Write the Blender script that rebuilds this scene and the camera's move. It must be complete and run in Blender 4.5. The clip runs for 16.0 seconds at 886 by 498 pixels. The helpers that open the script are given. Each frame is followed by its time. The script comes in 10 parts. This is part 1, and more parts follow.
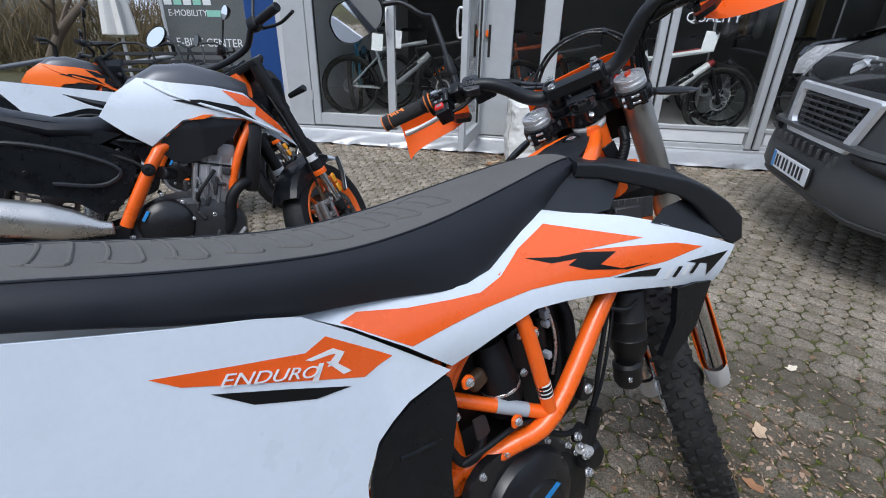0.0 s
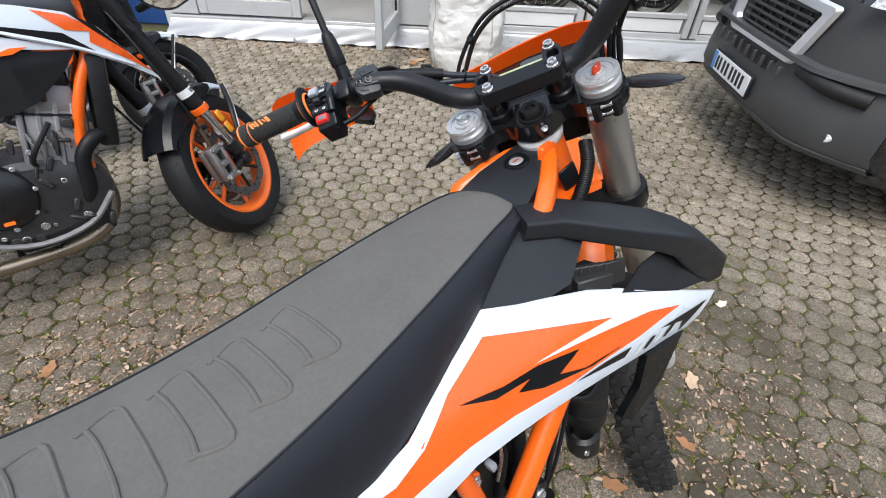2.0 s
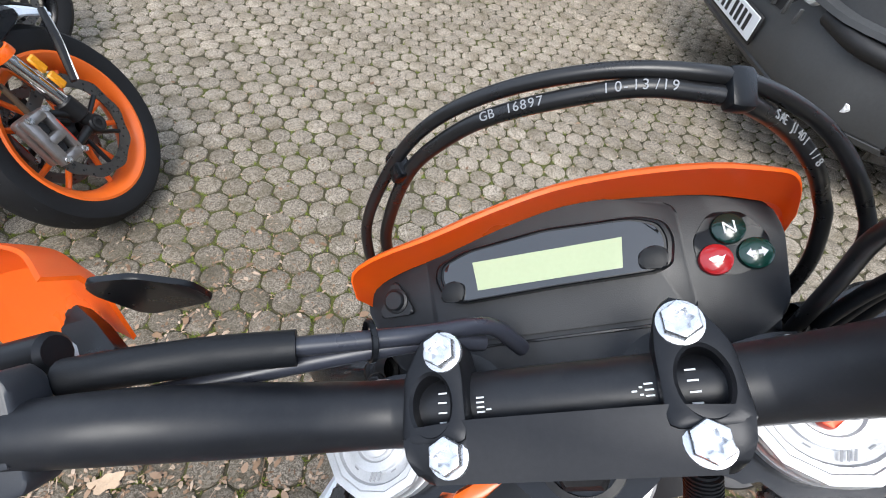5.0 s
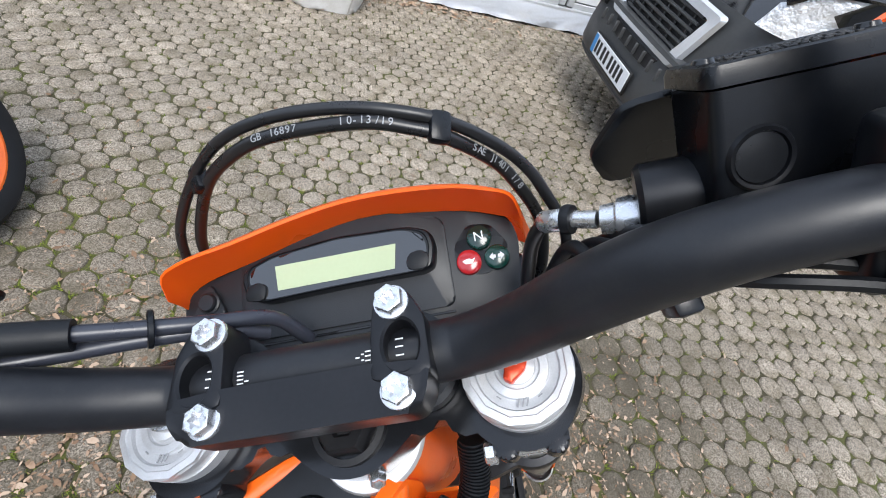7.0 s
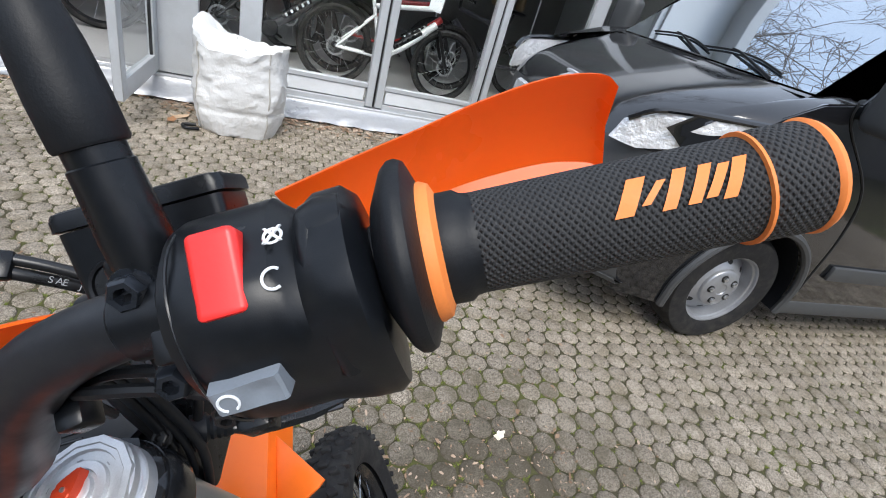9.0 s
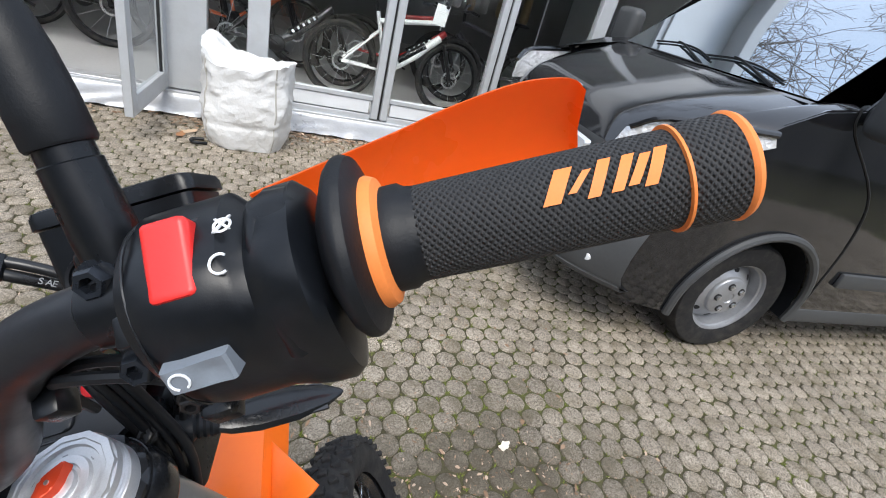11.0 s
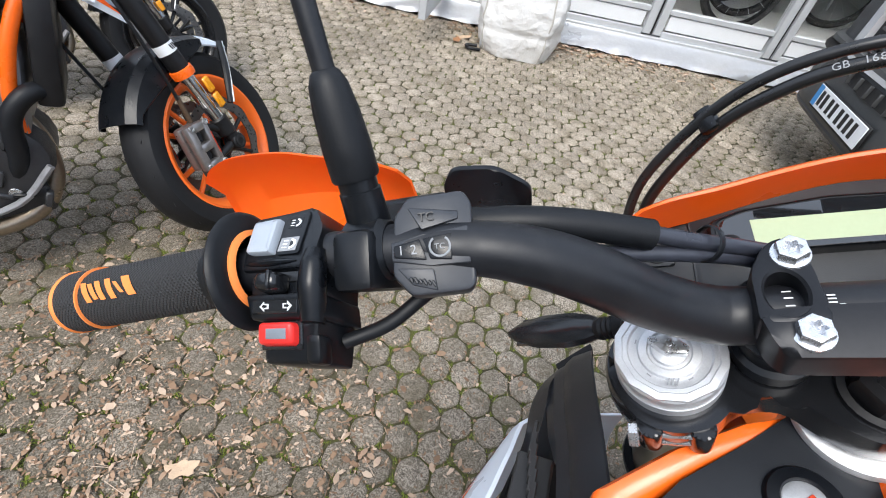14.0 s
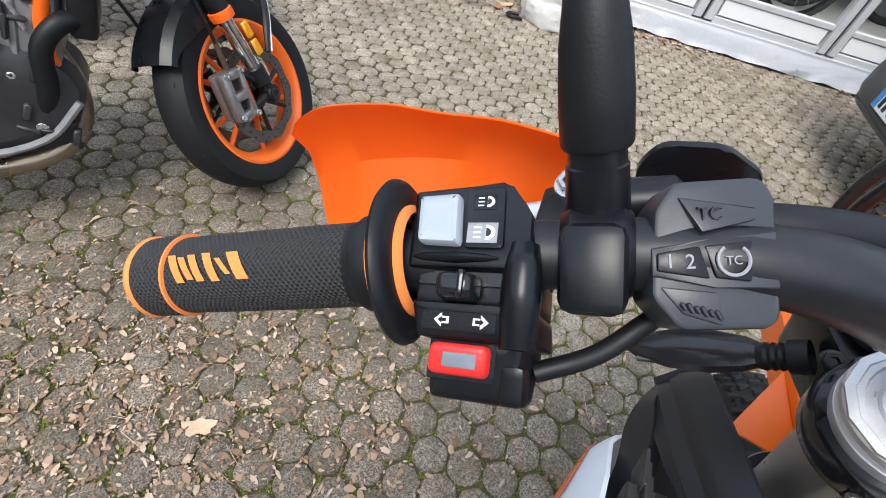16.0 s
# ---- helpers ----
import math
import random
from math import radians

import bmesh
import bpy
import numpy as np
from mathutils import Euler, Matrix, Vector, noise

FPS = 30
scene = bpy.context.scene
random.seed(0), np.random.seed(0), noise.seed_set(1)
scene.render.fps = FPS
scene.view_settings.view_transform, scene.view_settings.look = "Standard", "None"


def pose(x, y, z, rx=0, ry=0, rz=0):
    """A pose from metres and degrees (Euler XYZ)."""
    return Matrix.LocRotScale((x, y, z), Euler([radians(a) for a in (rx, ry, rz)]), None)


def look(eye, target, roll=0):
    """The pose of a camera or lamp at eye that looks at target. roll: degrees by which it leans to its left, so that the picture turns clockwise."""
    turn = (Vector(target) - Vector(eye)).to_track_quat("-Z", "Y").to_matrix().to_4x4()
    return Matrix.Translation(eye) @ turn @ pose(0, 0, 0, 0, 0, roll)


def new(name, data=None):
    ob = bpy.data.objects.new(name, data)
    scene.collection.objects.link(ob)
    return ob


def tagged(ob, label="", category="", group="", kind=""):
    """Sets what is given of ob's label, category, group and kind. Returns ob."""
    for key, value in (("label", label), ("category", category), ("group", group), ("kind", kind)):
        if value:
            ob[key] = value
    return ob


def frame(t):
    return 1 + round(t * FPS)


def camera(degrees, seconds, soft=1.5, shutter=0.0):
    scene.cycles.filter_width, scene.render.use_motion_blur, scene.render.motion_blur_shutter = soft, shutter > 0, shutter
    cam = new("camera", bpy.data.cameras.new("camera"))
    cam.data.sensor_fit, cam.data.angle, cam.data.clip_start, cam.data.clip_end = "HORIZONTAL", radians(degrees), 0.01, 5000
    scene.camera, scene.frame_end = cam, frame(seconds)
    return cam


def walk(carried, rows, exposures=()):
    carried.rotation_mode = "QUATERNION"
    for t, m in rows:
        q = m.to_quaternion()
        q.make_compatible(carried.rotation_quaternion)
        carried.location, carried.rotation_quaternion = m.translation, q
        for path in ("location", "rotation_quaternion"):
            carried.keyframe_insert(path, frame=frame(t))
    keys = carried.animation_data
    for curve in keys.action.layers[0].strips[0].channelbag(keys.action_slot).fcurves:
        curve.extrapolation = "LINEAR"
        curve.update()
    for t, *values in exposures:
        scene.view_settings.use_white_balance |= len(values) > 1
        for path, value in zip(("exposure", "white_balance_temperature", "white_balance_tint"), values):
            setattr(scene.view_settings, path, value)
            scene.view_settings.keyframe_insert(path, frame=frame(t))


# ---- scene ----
cam = camera(86.8, 16.0, soft=1.0)
PATH = [
    (0, (0.061, 0.088, 1.267), (0.102, 1.887, 0.394), 1.2),
    (0.5, (0.098, 0.122, 1.361), (0.156, 1.836, 0.332), 0.6),
    (1, (0.085, 0.242, 1.373), (0.218, 1.875, 0.226), 0.3),
    (1.5, (0.063, 0.34, 1.384), (0.307, 1.885, 0.138), 1.5),
    (2, (0.121, 0.453, 1.385), (0.423, 1.963, 0.108), 3.0),
    (2.5, (0.228, 0.574, 1.399), (0.492, 2.076, 0.105), 3.9),
    (3, (0.249, 0.698, 1.393), (0.467, 2.179, 0.066), 4.1),
    (3.5, (0.244, 0.877, 1.362), (0.504, 2.293, -0.026), 4.5),
    (3.7, (0.249, 0.94, 1.36), (0.555, 2.237, -0.131), 5.5),
    (6, (0.258, 1.008, 1.32), (0.895, 2.153, -0.191), 17.1),
    (6.5, (0.275, 0.977, 1.341), (1.033, 2.1, -0.131), 21.0),
    (7, (0.306, 0.946, 1.372), (1.12, 2.126, -0.022), 20.3),
    (7.5, (0.342, 0.923, 1.401), (1.241, 2.166, 0.118), 19.2),
    (8, (0.374, 0.899, 1.422), (1.374, 2.196, 0.275), 18.3),
    (8.5, (0.435, 0.87, 1.437), (1.479, 2.209, 0.381), 17.5),
    (9, (0.469, 0.854, 1.442), (1.506, 2.236, 0.435), 17.1),
    (9.2, (0.475, 0.848, 1.445), (1.5, 2.253, 0.458), 16.8),
    (11.3, (0.481, 0.831, 1.445), (1.485, 2.263, 0.475), 15.5),
    (11.5, (0.479, 0.824, 1.44), (1.471, 2.266, 0.472), 15.1),
    (12, (0.447, 0.807, 1.413), (1.33, 2.295, 0.408), 13.6),
    (12.5, (0.371, 0.822, 1.376), (1.057, 2.339, 0.268), 12.5),
    (13, (0.276, 0.861, 1.344), (0.803, 2.361, 0.131), 11.8),
    (13.5, (0.175, 0.909, 1.308), (0.556, 2.384, 0.013), 11.6),
    (14, (0.108, 0.939, 1.288), (0.391, 2.375, -0.074), 11.9),
    (14.5, (0.059, 0.968, 1.258), (0.311, 2.369, -0.147), 13.3),
    (15, (0.042, 0.984, 1.244), (0.297, 2.359, -0.186), 15.2),
    (15.5, (0.039, 0.989, 1.239), (0.302, 2.354, -0.199), 16.4),
    (16, (0.041, 0.991, 1.237), (0.298, 2.346, -0.212), 16.8),
]
walk(cam, [(t, look(eye, target, roll)) for t, eye, target, roll in PATH],
     exposures=[(0, 0.0, 5750, 10), (0.5, 0.08, 5900, 10), (1, 0.22, 6100, 10), (1.5, 0.36, 6200, 10), (2, 0.47, 6200, 10), (3.5, 0.65, 6150, 10), (6, 0.68, 5950, 10), (9, 0.46, 6000, 10), (12, 0.6, 6100, 10), (13.5, 0.7, 6100, 10), (16, 0.72, 6100, 10)])

# ---- world and light: a bright overcast day ----
world = bpy.data.worlds.new("overcast_sky")
scene.world = world
world.use_nodes = True
wn = world.node_tree.nodes
sky = wn.new("ShaderNodeTexSky")
sky.sky_type = 'NISHITA'
sky.sun_disc = False
sky.sun_elevation = radians(52)
sky.sun_rotation = radians(200)
sky.air_density, sky.dust_density, sky.ozone_density = 1.0, 4.0, 1.0
haze = wn.new("ShaderNodeMix")
haze.data_type = 'RGBA'
haze.inputs[0].default_value = 0.75
haze.inputs[7].default_value = (7.7, 8.45, 9.6, 1)
world.node_tree.links.new(sky.outputs[0], haze.inputs[6])
world.node_tree.links.new(haze.outputs[2], wn["Background"].inputs[0])
wn["Background"].inputs[1].default_value = 0.122
sun = new("sun", bpy.data.lights.new("sun", 'SUN'))
sun.data.energy, sun.data.angle, sun.data.color = 2.2, radians(30), (1.0, 0.93, 0.82)
sun.matrix_world = look((-3.0, -6.0, 10.0), (0, 0, 0))
scene.view_settings.exposure = 0.25

# ---- building helpers ----
ROOT = {}


def fin(bm, name, material, smooth=True, angle=38):
    bmesh.ops.recalc_face_normals(bm, faces=bm.faces)
    me = bpy.data.meshes.new(name)
    bm.to_mesh(me)
    bm.free()
    if material:
        me.materials.append(material)
    if smooth:
        for p in me.polygons:
            p.use_smooth = True
        me.set_sharp_from_angle(angle=radians(angle))
    return me


def part(name, bm, material, parent, label="", m=None, smooth=True, angle=38):
    """Links a bmesh, built in the frame m, as one mesh under a thing or under a part."""
    ob = new(name, fin(bm, name, material, smooth, angle))
    m = m or Matrix.Identity(4)
    ROOT[ob] = m
    if parent:
        ob.parent = parent
        ob.matrix_parent_inverse = ROOT[parent].inverted()
    ob.matrix_basis = m
    if label:
        tagged(ob, label)
    return ob


def thing(name, m, label, category, group="", kind=""):
    ob = new(name)
    ob.empty_display_size = 0.1
    ob.matrix_basis = m
    ROOT[ob] = m.copy()
    return tagged(ob, label, category, group, kind)


def solo(name, bm, material, label, category, group="", kind="", m=None, smooth=True, angle=38):
    """A thing of one mesh."""
    return tagged(part(name, bm, material, None, "", m, smooth, angle), label, category, group, kind)


def mesh_of(verts, faces):
    bm = bmesh.new()
    vs = [bm.verts.new(v) for v in verts]
    for f in faces:
        try:
            bm.faces.new([vs[i] for i in f])
        except ValueError:
            pass
    return bm


def join(*bms):
    """Joins bmeshes of one part into the first."""
    out = bms[0]
    for b in bms[1:]:
        vs = {v: out.verts.new(v.co) for v in b.verts}
        for f in b.faces:
            out.faces.new([vs[v] for v in f.verts])
        b.free()
    return out


def moved(bm, m):
    bmesh.ops.transform(bm, matrix=m, verts=bm.verts)
    return bm


def rbox(sx, sy, sz, bevel=0.0, seg=2, m=None, taper=(1, 1)):
    """A box round its origin with rounded edges; taper narrows its top."""
    bm = bmesh.new()
    bmesh.ops.create_cube(bm, size=1)
    for v in bm.verts:
        k = taper if v.co.z > 0 else (1, 1)
        v.co = Vector((v.co.x * sx * k[0], v.co.y * sy * k[1], v.co.z * sz))
    if bevel:
        bmesh.ops.bevel(bm, geom=bm.edges[:], offset=bevel, segments=seg, profile=0.5, affect='EDGES')
    return moved(bm, m) if m else bm


def lathe(profile, n=24, m=None):
    """Turns (radius, height) pairs round z; ends with radius 0 close."""
    verts, rings = [], []
    for r, z in profile:
        if r < 1e-6:
            rings.append([len(verts)])
            verts.append((0, 0, z))
        else:
            rings.append(list(range(len(verts), len(verts) + n)))
            verts += [(r * math.cos(2 * math.pi * i / n), r * math.sin(2 * math.pi * i / n), z) for i in range(n)]
    faces = []
    for a, b in zip(rings, rings[1:]):
        for i in range(n):
            j = (i + 1) % n
            if len(a) == 1 and len(b) == 1:
                continue
            if len(a) == 1:
                faces.append((a[0], b[i], b[j]))
            elif len(b) == 1:
                faces.append((a[i], a[j], b[0]))
            else:
                faces.append((a[i], a[j], b[j], b[i]))
    bm = mesh_of(verts, faces)
    return moved(bm, m) if m else bm


def along(p, q):
    """A frame at p whose z points to q."""
    p, q = Vector(p), Vector(q)
    return Matrix.Translation(p) @ (q - p).to_track_quat('Z', 'Y').to_matrix().to_4x4()


def rod(p, q, r, n=14, r2=None, bevel=0.0):
    h = (Vector(q) - Vector(p)).length
    r2 = r if r2 is None else r2
    b = min(bevel, h / 3)
    prof = [(0, 0), (r - b, 0), (r, b), (r2, h - b), (r2 - b, h), (0, h)] if b else [(0, 0), (r, 0), (r2, h), (0, h)]
    return lathe(prof, n, along(p, q))


def spline(pts, steps=6):
    """Catmull-Rom through the points (any length of tuple)."""
    P = [np.array(p, float) for p in pts]
    P = [2 * P[0] - P[1]] + P + [2 * P[-1] - P[-2]]
    out = []
    for i in range(1, len(P) - 2):
        a, b, c, d = P[i - 1:i + 3]
        for k in range(steps):
            t = k / steps
            out.append(0.5 * (2 * b + (c - a) * t + (2 * a - 5 * b + 4 * c - d) * t * t + (3 * b - a - 3 * c + d) * t ** 3))
    out.append(P[-2])
    return out


def sweep(pts, radius, n=10, steps=6, closed_ends=True):
    """A round tube along a spline; radius is one number or one for each given point."""
    rad = radius if isinstance(radius, (list, tuple)) else [radius] * len(pts)
    s = spline([(*p, r) for p, r in zip(pts, rad)], steps)
    P = [Vector(p[:3]) for p in s]
    R = [p[3] for p in s]
    verts, faces = [], []
    t0 = (P[1] - P[0]).normalized()
    side = t0.orthogonal().normalized()
    for i, p in enumerate(P):
        t = (P[min(i + 1, len(P) - 1)] - P[max(i - 1, 0)]).normalized()
        side = (side - t * side.dot(t)).normalized()
        up = t.cross(side)
        for k in range(n):
            a = 2 * math.pi * k / n
            verts.append(p + (side * math.cos(a) + up * math.sin(a)) * R[i])
        if i:
            for k in range(n):
                faces.append(((i - 1) * n + k, (i - 1) * n + (k + 1) % n, i * n + (k + 1) % n, i * n + k))
    if closed_ends:
        faces += [tuple(range(n))[::-1], tuple(range((len(P) - 1) * n, len(P) * n))]
    return mesh_of(verts, faces)


def loft(sections, closed=True, caps=True):
    """Skins sections, lists of as many points each."""
    n = len(sections[0])
    verts = [v for s in sections for v in s]
    faces = []
    for i in range(len(sections) - 1):
        for k in range(n if closed else n - 1):
            j = (k + 1) % n
            faces.append((i * n + k, i * n + j, (i + 1) * n + j, (i + 1) * n + k))
    if caps and closed:
        faces += [tuple(range(n))[::-1], tuple(range((len(sections) - 1) * n, len(sections) * n))]
    return mesh_of(verts, faces)


def plate(poly, thick, m=None, bevel=0.0, seg=2):
    """A plate of outline poly (x, y), from z = 0 up to thick, with rounded edges."""
    n = len(poly)
    bm = bmesh.new()
    lo = [bm.verts.new((x, y, 0)) for x, y in poly]
    hi = [bm.verts.new((x, y, thick)) for x, y in poly]
    bm.faces.new(lo[::-1])
    top = bm.faces.new(hi)
    for i in range(n):
        bm.faces.new((lo[i], lo[(i + 1) % n], hi[(i + 1) % n], hi[i]))
    if bevel:
        bmesh.ops.bevel(bm, geom=list(top.edges), offset=bevel, segments=seg, profile=0.5, affect='EDGES')
    bmesh.ops.triangulate(bm, faces=[f for f in bm.faces if len(f.verts) > 4])
    return moved(bm, m) if m else bm


def rounded(poly, r, seg=4):
    """Rounds the corners of an outline."""
    out, n = [], len(poly)
    for i in range(n):
        p, a, b = (Vector(poly[i]), Vector(poly[i - 1]), Vector(poly[(i + 1) % n]))
        d1, d2 = (a - p), (b - p)
        k = min(r, d1.length * 0.45, d2.length * 0.45)
        s, e = p + d1.normalized() * k, p + d2.normalized() * k
        for j in range(seg + 1):
            t = j / seg
            out.append(tuple(s * (1 - t) ** 2 + p * 2 * t * (1 - t) + e * t * t))
    return out


def skin(poly, shape, thick=0.003, lift=0.0, grain=0.018, sign=1):
    """A curved panel: the outline poly (y, z) laid on the surface x = shape(y, z), with thickness inwards."""
    bm = bmesh.new()
    vs = [bm.verts.new((0, y, z)) for y, z in poly]
    edges = [bm.edges.new((vs[i], vs[(i + 1) % len(vs)])) for i in range(len(vs))]
    bmesh.ops.triangle_fill(bm, edges=edges, use_beauty=True)
    for _ in range(5):
        long = [e for e in bm.edges if e.calc_length() > grain]
        if not long:
            break
        bmesh.ops.subdivide_edges(bm, edges=long, cuts=1)
        bmesh.ops.triangulate(bm, faces=[f for f in bm.faces if len(f.verts) > 3])
    for v in bm.verts:
        v.co.x = sign * (shape(v.co.y, v.co.z) + lift)
    if thick:
        back = bmesh.ops.duplicate(bm, geom=bm.verts[:] + bm.edges[:] + bm.faces[:])
        pairs = back['vert_map']
        rim = [e for e in bm.edges if e.is_boundary and e.verts[0] in pairs and e.verts[1] in pairs]
        done = set()
        for v in [g for g in back['geom'] if isinstance(g, bmesh.types.BMVert)]:
            v.co.x -= sign * thick
        orig = {g for g in back['geom'] if isinstance(g, bmesh.types.BMVert)}
        for e in rim:
            a, b = e.verts
            if a in orig or b in orig:
                continue
            key = frozenset((a, b))
            if key in done:
                continue
            done.add(key)
            try:
                bm.faces.new((a, b, pairs[b], pairs[a]))
            except ValueError:
                pass
    return bm


def words(name, body, size, material, parent, m, label="", depth=0.0006, align='CENTER', shear=0.0):
    cu = bpy.data.curves.new(name, 'FONT')
    cu.body, cu.size, cu.align_x, cu.align_y, cu.extrude, cu.shear = body, size, align, 'CENTER', depth, shear
    tmp = bpy.data.objects.new(name, cu)
    me = bpy.data.meshes.new_from_object(tmp)
    bpy.data.objects.remove(tmp)
    me.materials.clear()
    me.materials.append(material)
    ob = new(name, me)
    ROOT[ob] = m
    if parent:
        ob.parent = parent
        ob.matrix_parent_inverse = ROOT[parent].inverted()
    ob.matrix_basis = m
    return tagged(ob, label) if label else ob


def frame_of(o, x, y, z):
    return Matrix(((x[0], y[0], z[0], o[0]), (x[1], y[1], z[1], o[1]), (x[2], y[2], z[2], o[2]), (0, 0, 0, 1)))


# ---- materials ----
def mat(name, rgb, rough=0.5, metal=0.0, var=0.12, scale=30.0, bump=0.0, bscale=400.0, coat=0.0, spec=0.5, dirt=None, dscale=6.0, damount=0.5, obj_random=0.0):
    """Base colour with two scales of variation, uneven roughness, fine relief and, if given, patchy dirt."""
    m = bpy.data.materials.new(name)
    m.use_nodes = True
    nt = m.node_tree
    N, L = nt.nodes, nt.links
    b = N["Principled BSDF"]
    co = N.new("ShaderNodeTexCoord")

    def noise(sc, det=4.0, ro=0.6):
        t = N.new("ShaderNodeTexNoise")
        t.inputs['Scale'].default_value, t.inputs['Detail'].default_value, t.inputs['Roughness'].default_value = sc, det, ro
        L.new(co.outputs['Object'], t.inputs['Vector'])
        return t

    big, fine = noise(scale), noise(scale * 14)
    mixn = N.new("ShaderNodeMath")
    mixn.operation = 'ADD'
    L.new(big.outputs[0], mixn.inputs[0])
    L.new(fine.outputs[0], mixn.inputs[1])
    mr = N.new("ShaderNodeMapRange")
    mr.inputs[1].default_value, mr.inputs[2].default_value = 0.6, 1.4
    mr.inputs[3].default_value, mr.inputs[4].default_value = 1 - var, 1 + var
    L.new(mixn.outputs[0], mr.inputs[0])
    hsv = N.new("ShaderNodeHueSaturation")
    hsv.inputs['Color'].default_value = (*rgb, 1)
    if obj_random:
        oi = N.new("ShaderNodeObjectInfo")
        r2 = N.new("ShaderNodeMapRange")
        r2.inputs[3].default_value, r2.inputs[4].default_value = 1 - obj_random, 1 + obj_random
        L.new(oi.outputs['Random'], r2.inputs[0])
        mul = N.new("ShaderNodeMath")
        mul.operation = 'MULTIPLY'
        L.new(mr.outputs[0], mul.inputs[0])
        L.new(r2.outputs[0], mul.inputs[1])
        L.new(mul.outputs[0], hsv.inputs['Value'])
    else:
        L.new(mr.outputs[0], hsv.inputs['Value'])
    col = hsv.outputs[0]
    if dirt:
        dn = noise(dscale, 8.0, 0.7)
        dr = N.new("ShaderNodeMapRange")
        dr.inputs[1].default_value, dr.inputs[2].default_value, dr.inputs[4].default_value = 0.48, 0.72, damount
        L.new(dn.outputs[0], dr.inputs[0])
        mx = N.new("ShaderNodeMix")
        mx.data_type = 'RGBA'
        mx.inputs[7].default_value = (*dirt, 1)
        L.new(dr.outputs[0], mx.inputs[0])
        L.new(col, mx.inputs[6])
        col = mx.outputs[2]
    L.new(col, b.inputs['Base Color'])
    rr = N.new("ShaderNodeMapRange")
    rr.inputs[1].default_value, rr.inputs[2].default_value = 0.3, 0.7
    rr.inputs[3].default_value, rr.inputs[4].default_value = max(rough - 0.08 * min(1, rough / 0.35), 0.005), min(rough + 0.1 * min(1, rough / 0.35), 1)
    L.new(big.outputs[0], rr.inputs[0])
    L.new(rr.outputs[0], b.inputs['Roughness'])
    b.inputs['Metallic'].default_value = metal
    b.inputs['Specular IOR Level'].default_value = spec
    b.inputs['Coat Weight'].default_value = coat
    b.inputs['Coat Roughness'].default_value = 0.08
    if bump:
        bn = noise(bscale, 3.0, 0.6)
        bp = N.new("ShaderNodeBump")
        bp.inputs['Strength'].default_value = bump
        bp.inputs['Distance'].default_value = 1.0 / bscale
        L.new(bn.outputs[0], bp.inputs['Height'])
        L.new(bp.outputs[0], b.inputs['Normal'])
    return m


M_orange = mat("orange_plastic", (1.0, 0.175, 0.008), 0.34, var=0.05, scale=9, bump=0.03, bscale=700)
M_guard = mat("translucent_orange_plastic", (1.0, 0.175, 0.008), 0.3, var=0.05, scale=9, bump=0.03, bscale=700)
_t = M_guard.node_tree.nodes.new("ShaderNodeBsdfTranslucent")
_t.inputs[0].default_value = (1.0, 0.20, 0.01, 1)
_m = M_guard.node_tree.nodes.new("ShaderNodeMixShader")
_m.inputs[0].default_value = 0.35
M_guard.node_tree.links.new(M_guard.node_tree.nodes["Principled BSDF"].outputs[0], _m.inputs[1])
M_guard.node_tree.links.new(_t.outputs[0], _m.inputs[2])
M_guard.node_tree.links.new(_m.outputs[0], M_guard.node_tree.nodes["Material Output"].inputs[0])
M_orangepaint = mat("orange_powdercoat", (0.90, 0.135, 0.006), 0.3, var=0.06, scale=20, bump=0.05, bscale=900, coat=0.3)
M_white = mat("white_plastic", (0.72, 0.785, 0.87), 0.32, var=0.03, scale=8, bump=0.02, bscale=600, dirt=(0.55, 0.55, 0.54), dscale=18, damount=0.12)
M_black = mat("black_textured_plastic", (0.0045, 0.0055, 0.0075), 0.30, var=0.3, scale=25, bump=0.06, bscale=1500, spec=0.34, dirt=(0.06, 0.056, 0.05), dscale=45, damount=0.10)
M_blackgloss = mat("black_paint", (0.012, 0.013, 0.015), 0.22, var=0.2, scale=20)
M_anod = mat("black_anodised_aluminium", (0.016, 0.017, 0.020), 0.36, metal=0.45, spec=0.35, var=0.15, scale=30, bump=0.04, bscale=1500)
M_bar = mat("matt_black_handlebar", (0.009, 0.010, 0.013), 0.42, spec=0.42, var=0.2, scale=60, bump=0.05, bscale=1600, dirt=(0.10, 0.095, 0.09), dscale=130, damount=0.06)
M_bolt = mat("bright_zinc_bolt", (0.68, 0.69, 0.71), 0.26, metal=0.85, var=0.06, scale=150, bump=0.04, bscale=1500)
M_yoke = mat("glossy_black_anodised_forging", (0.020, 0.021, 0.024), 0.16, metal=0.55, spec=0.6, var=0.1, scale=30, bump=0.02, bscale=900)
M_coverblack = mat("satin_black_engine_cover", (0.010, 0.010, 0.012), 0.32, spec=0.5, var=0.2, scale=25, bump=0.06, bscale=900)
M_brownrubber = mat("brown_rubber", (0.06, 0.035, 0.018), 0.5, var=0.2, scale=40)
M_clampbolt = mat("black_oxide_bolt", (0.020, 0.024, 0.032), 0.26, metal=0.5, spec=0.6, var=0.15, scale=80)
M_disc = mat("dark_brake_disc_steel", (0.16, 0.155, 0.15), 0.3, metal=0.85, var=0.15, scale=40)
M_fin = mat("black_finned_casting", (0.022, 0.022, 0.023), 0.5, spec=0.5, var=0.2, scale=40, bump=0.15, bscale=900)
M_lidmark = mat("worn_black_plastic", (0.030, 0.030, 0.031), 0.5, var=0.2, scale=60)
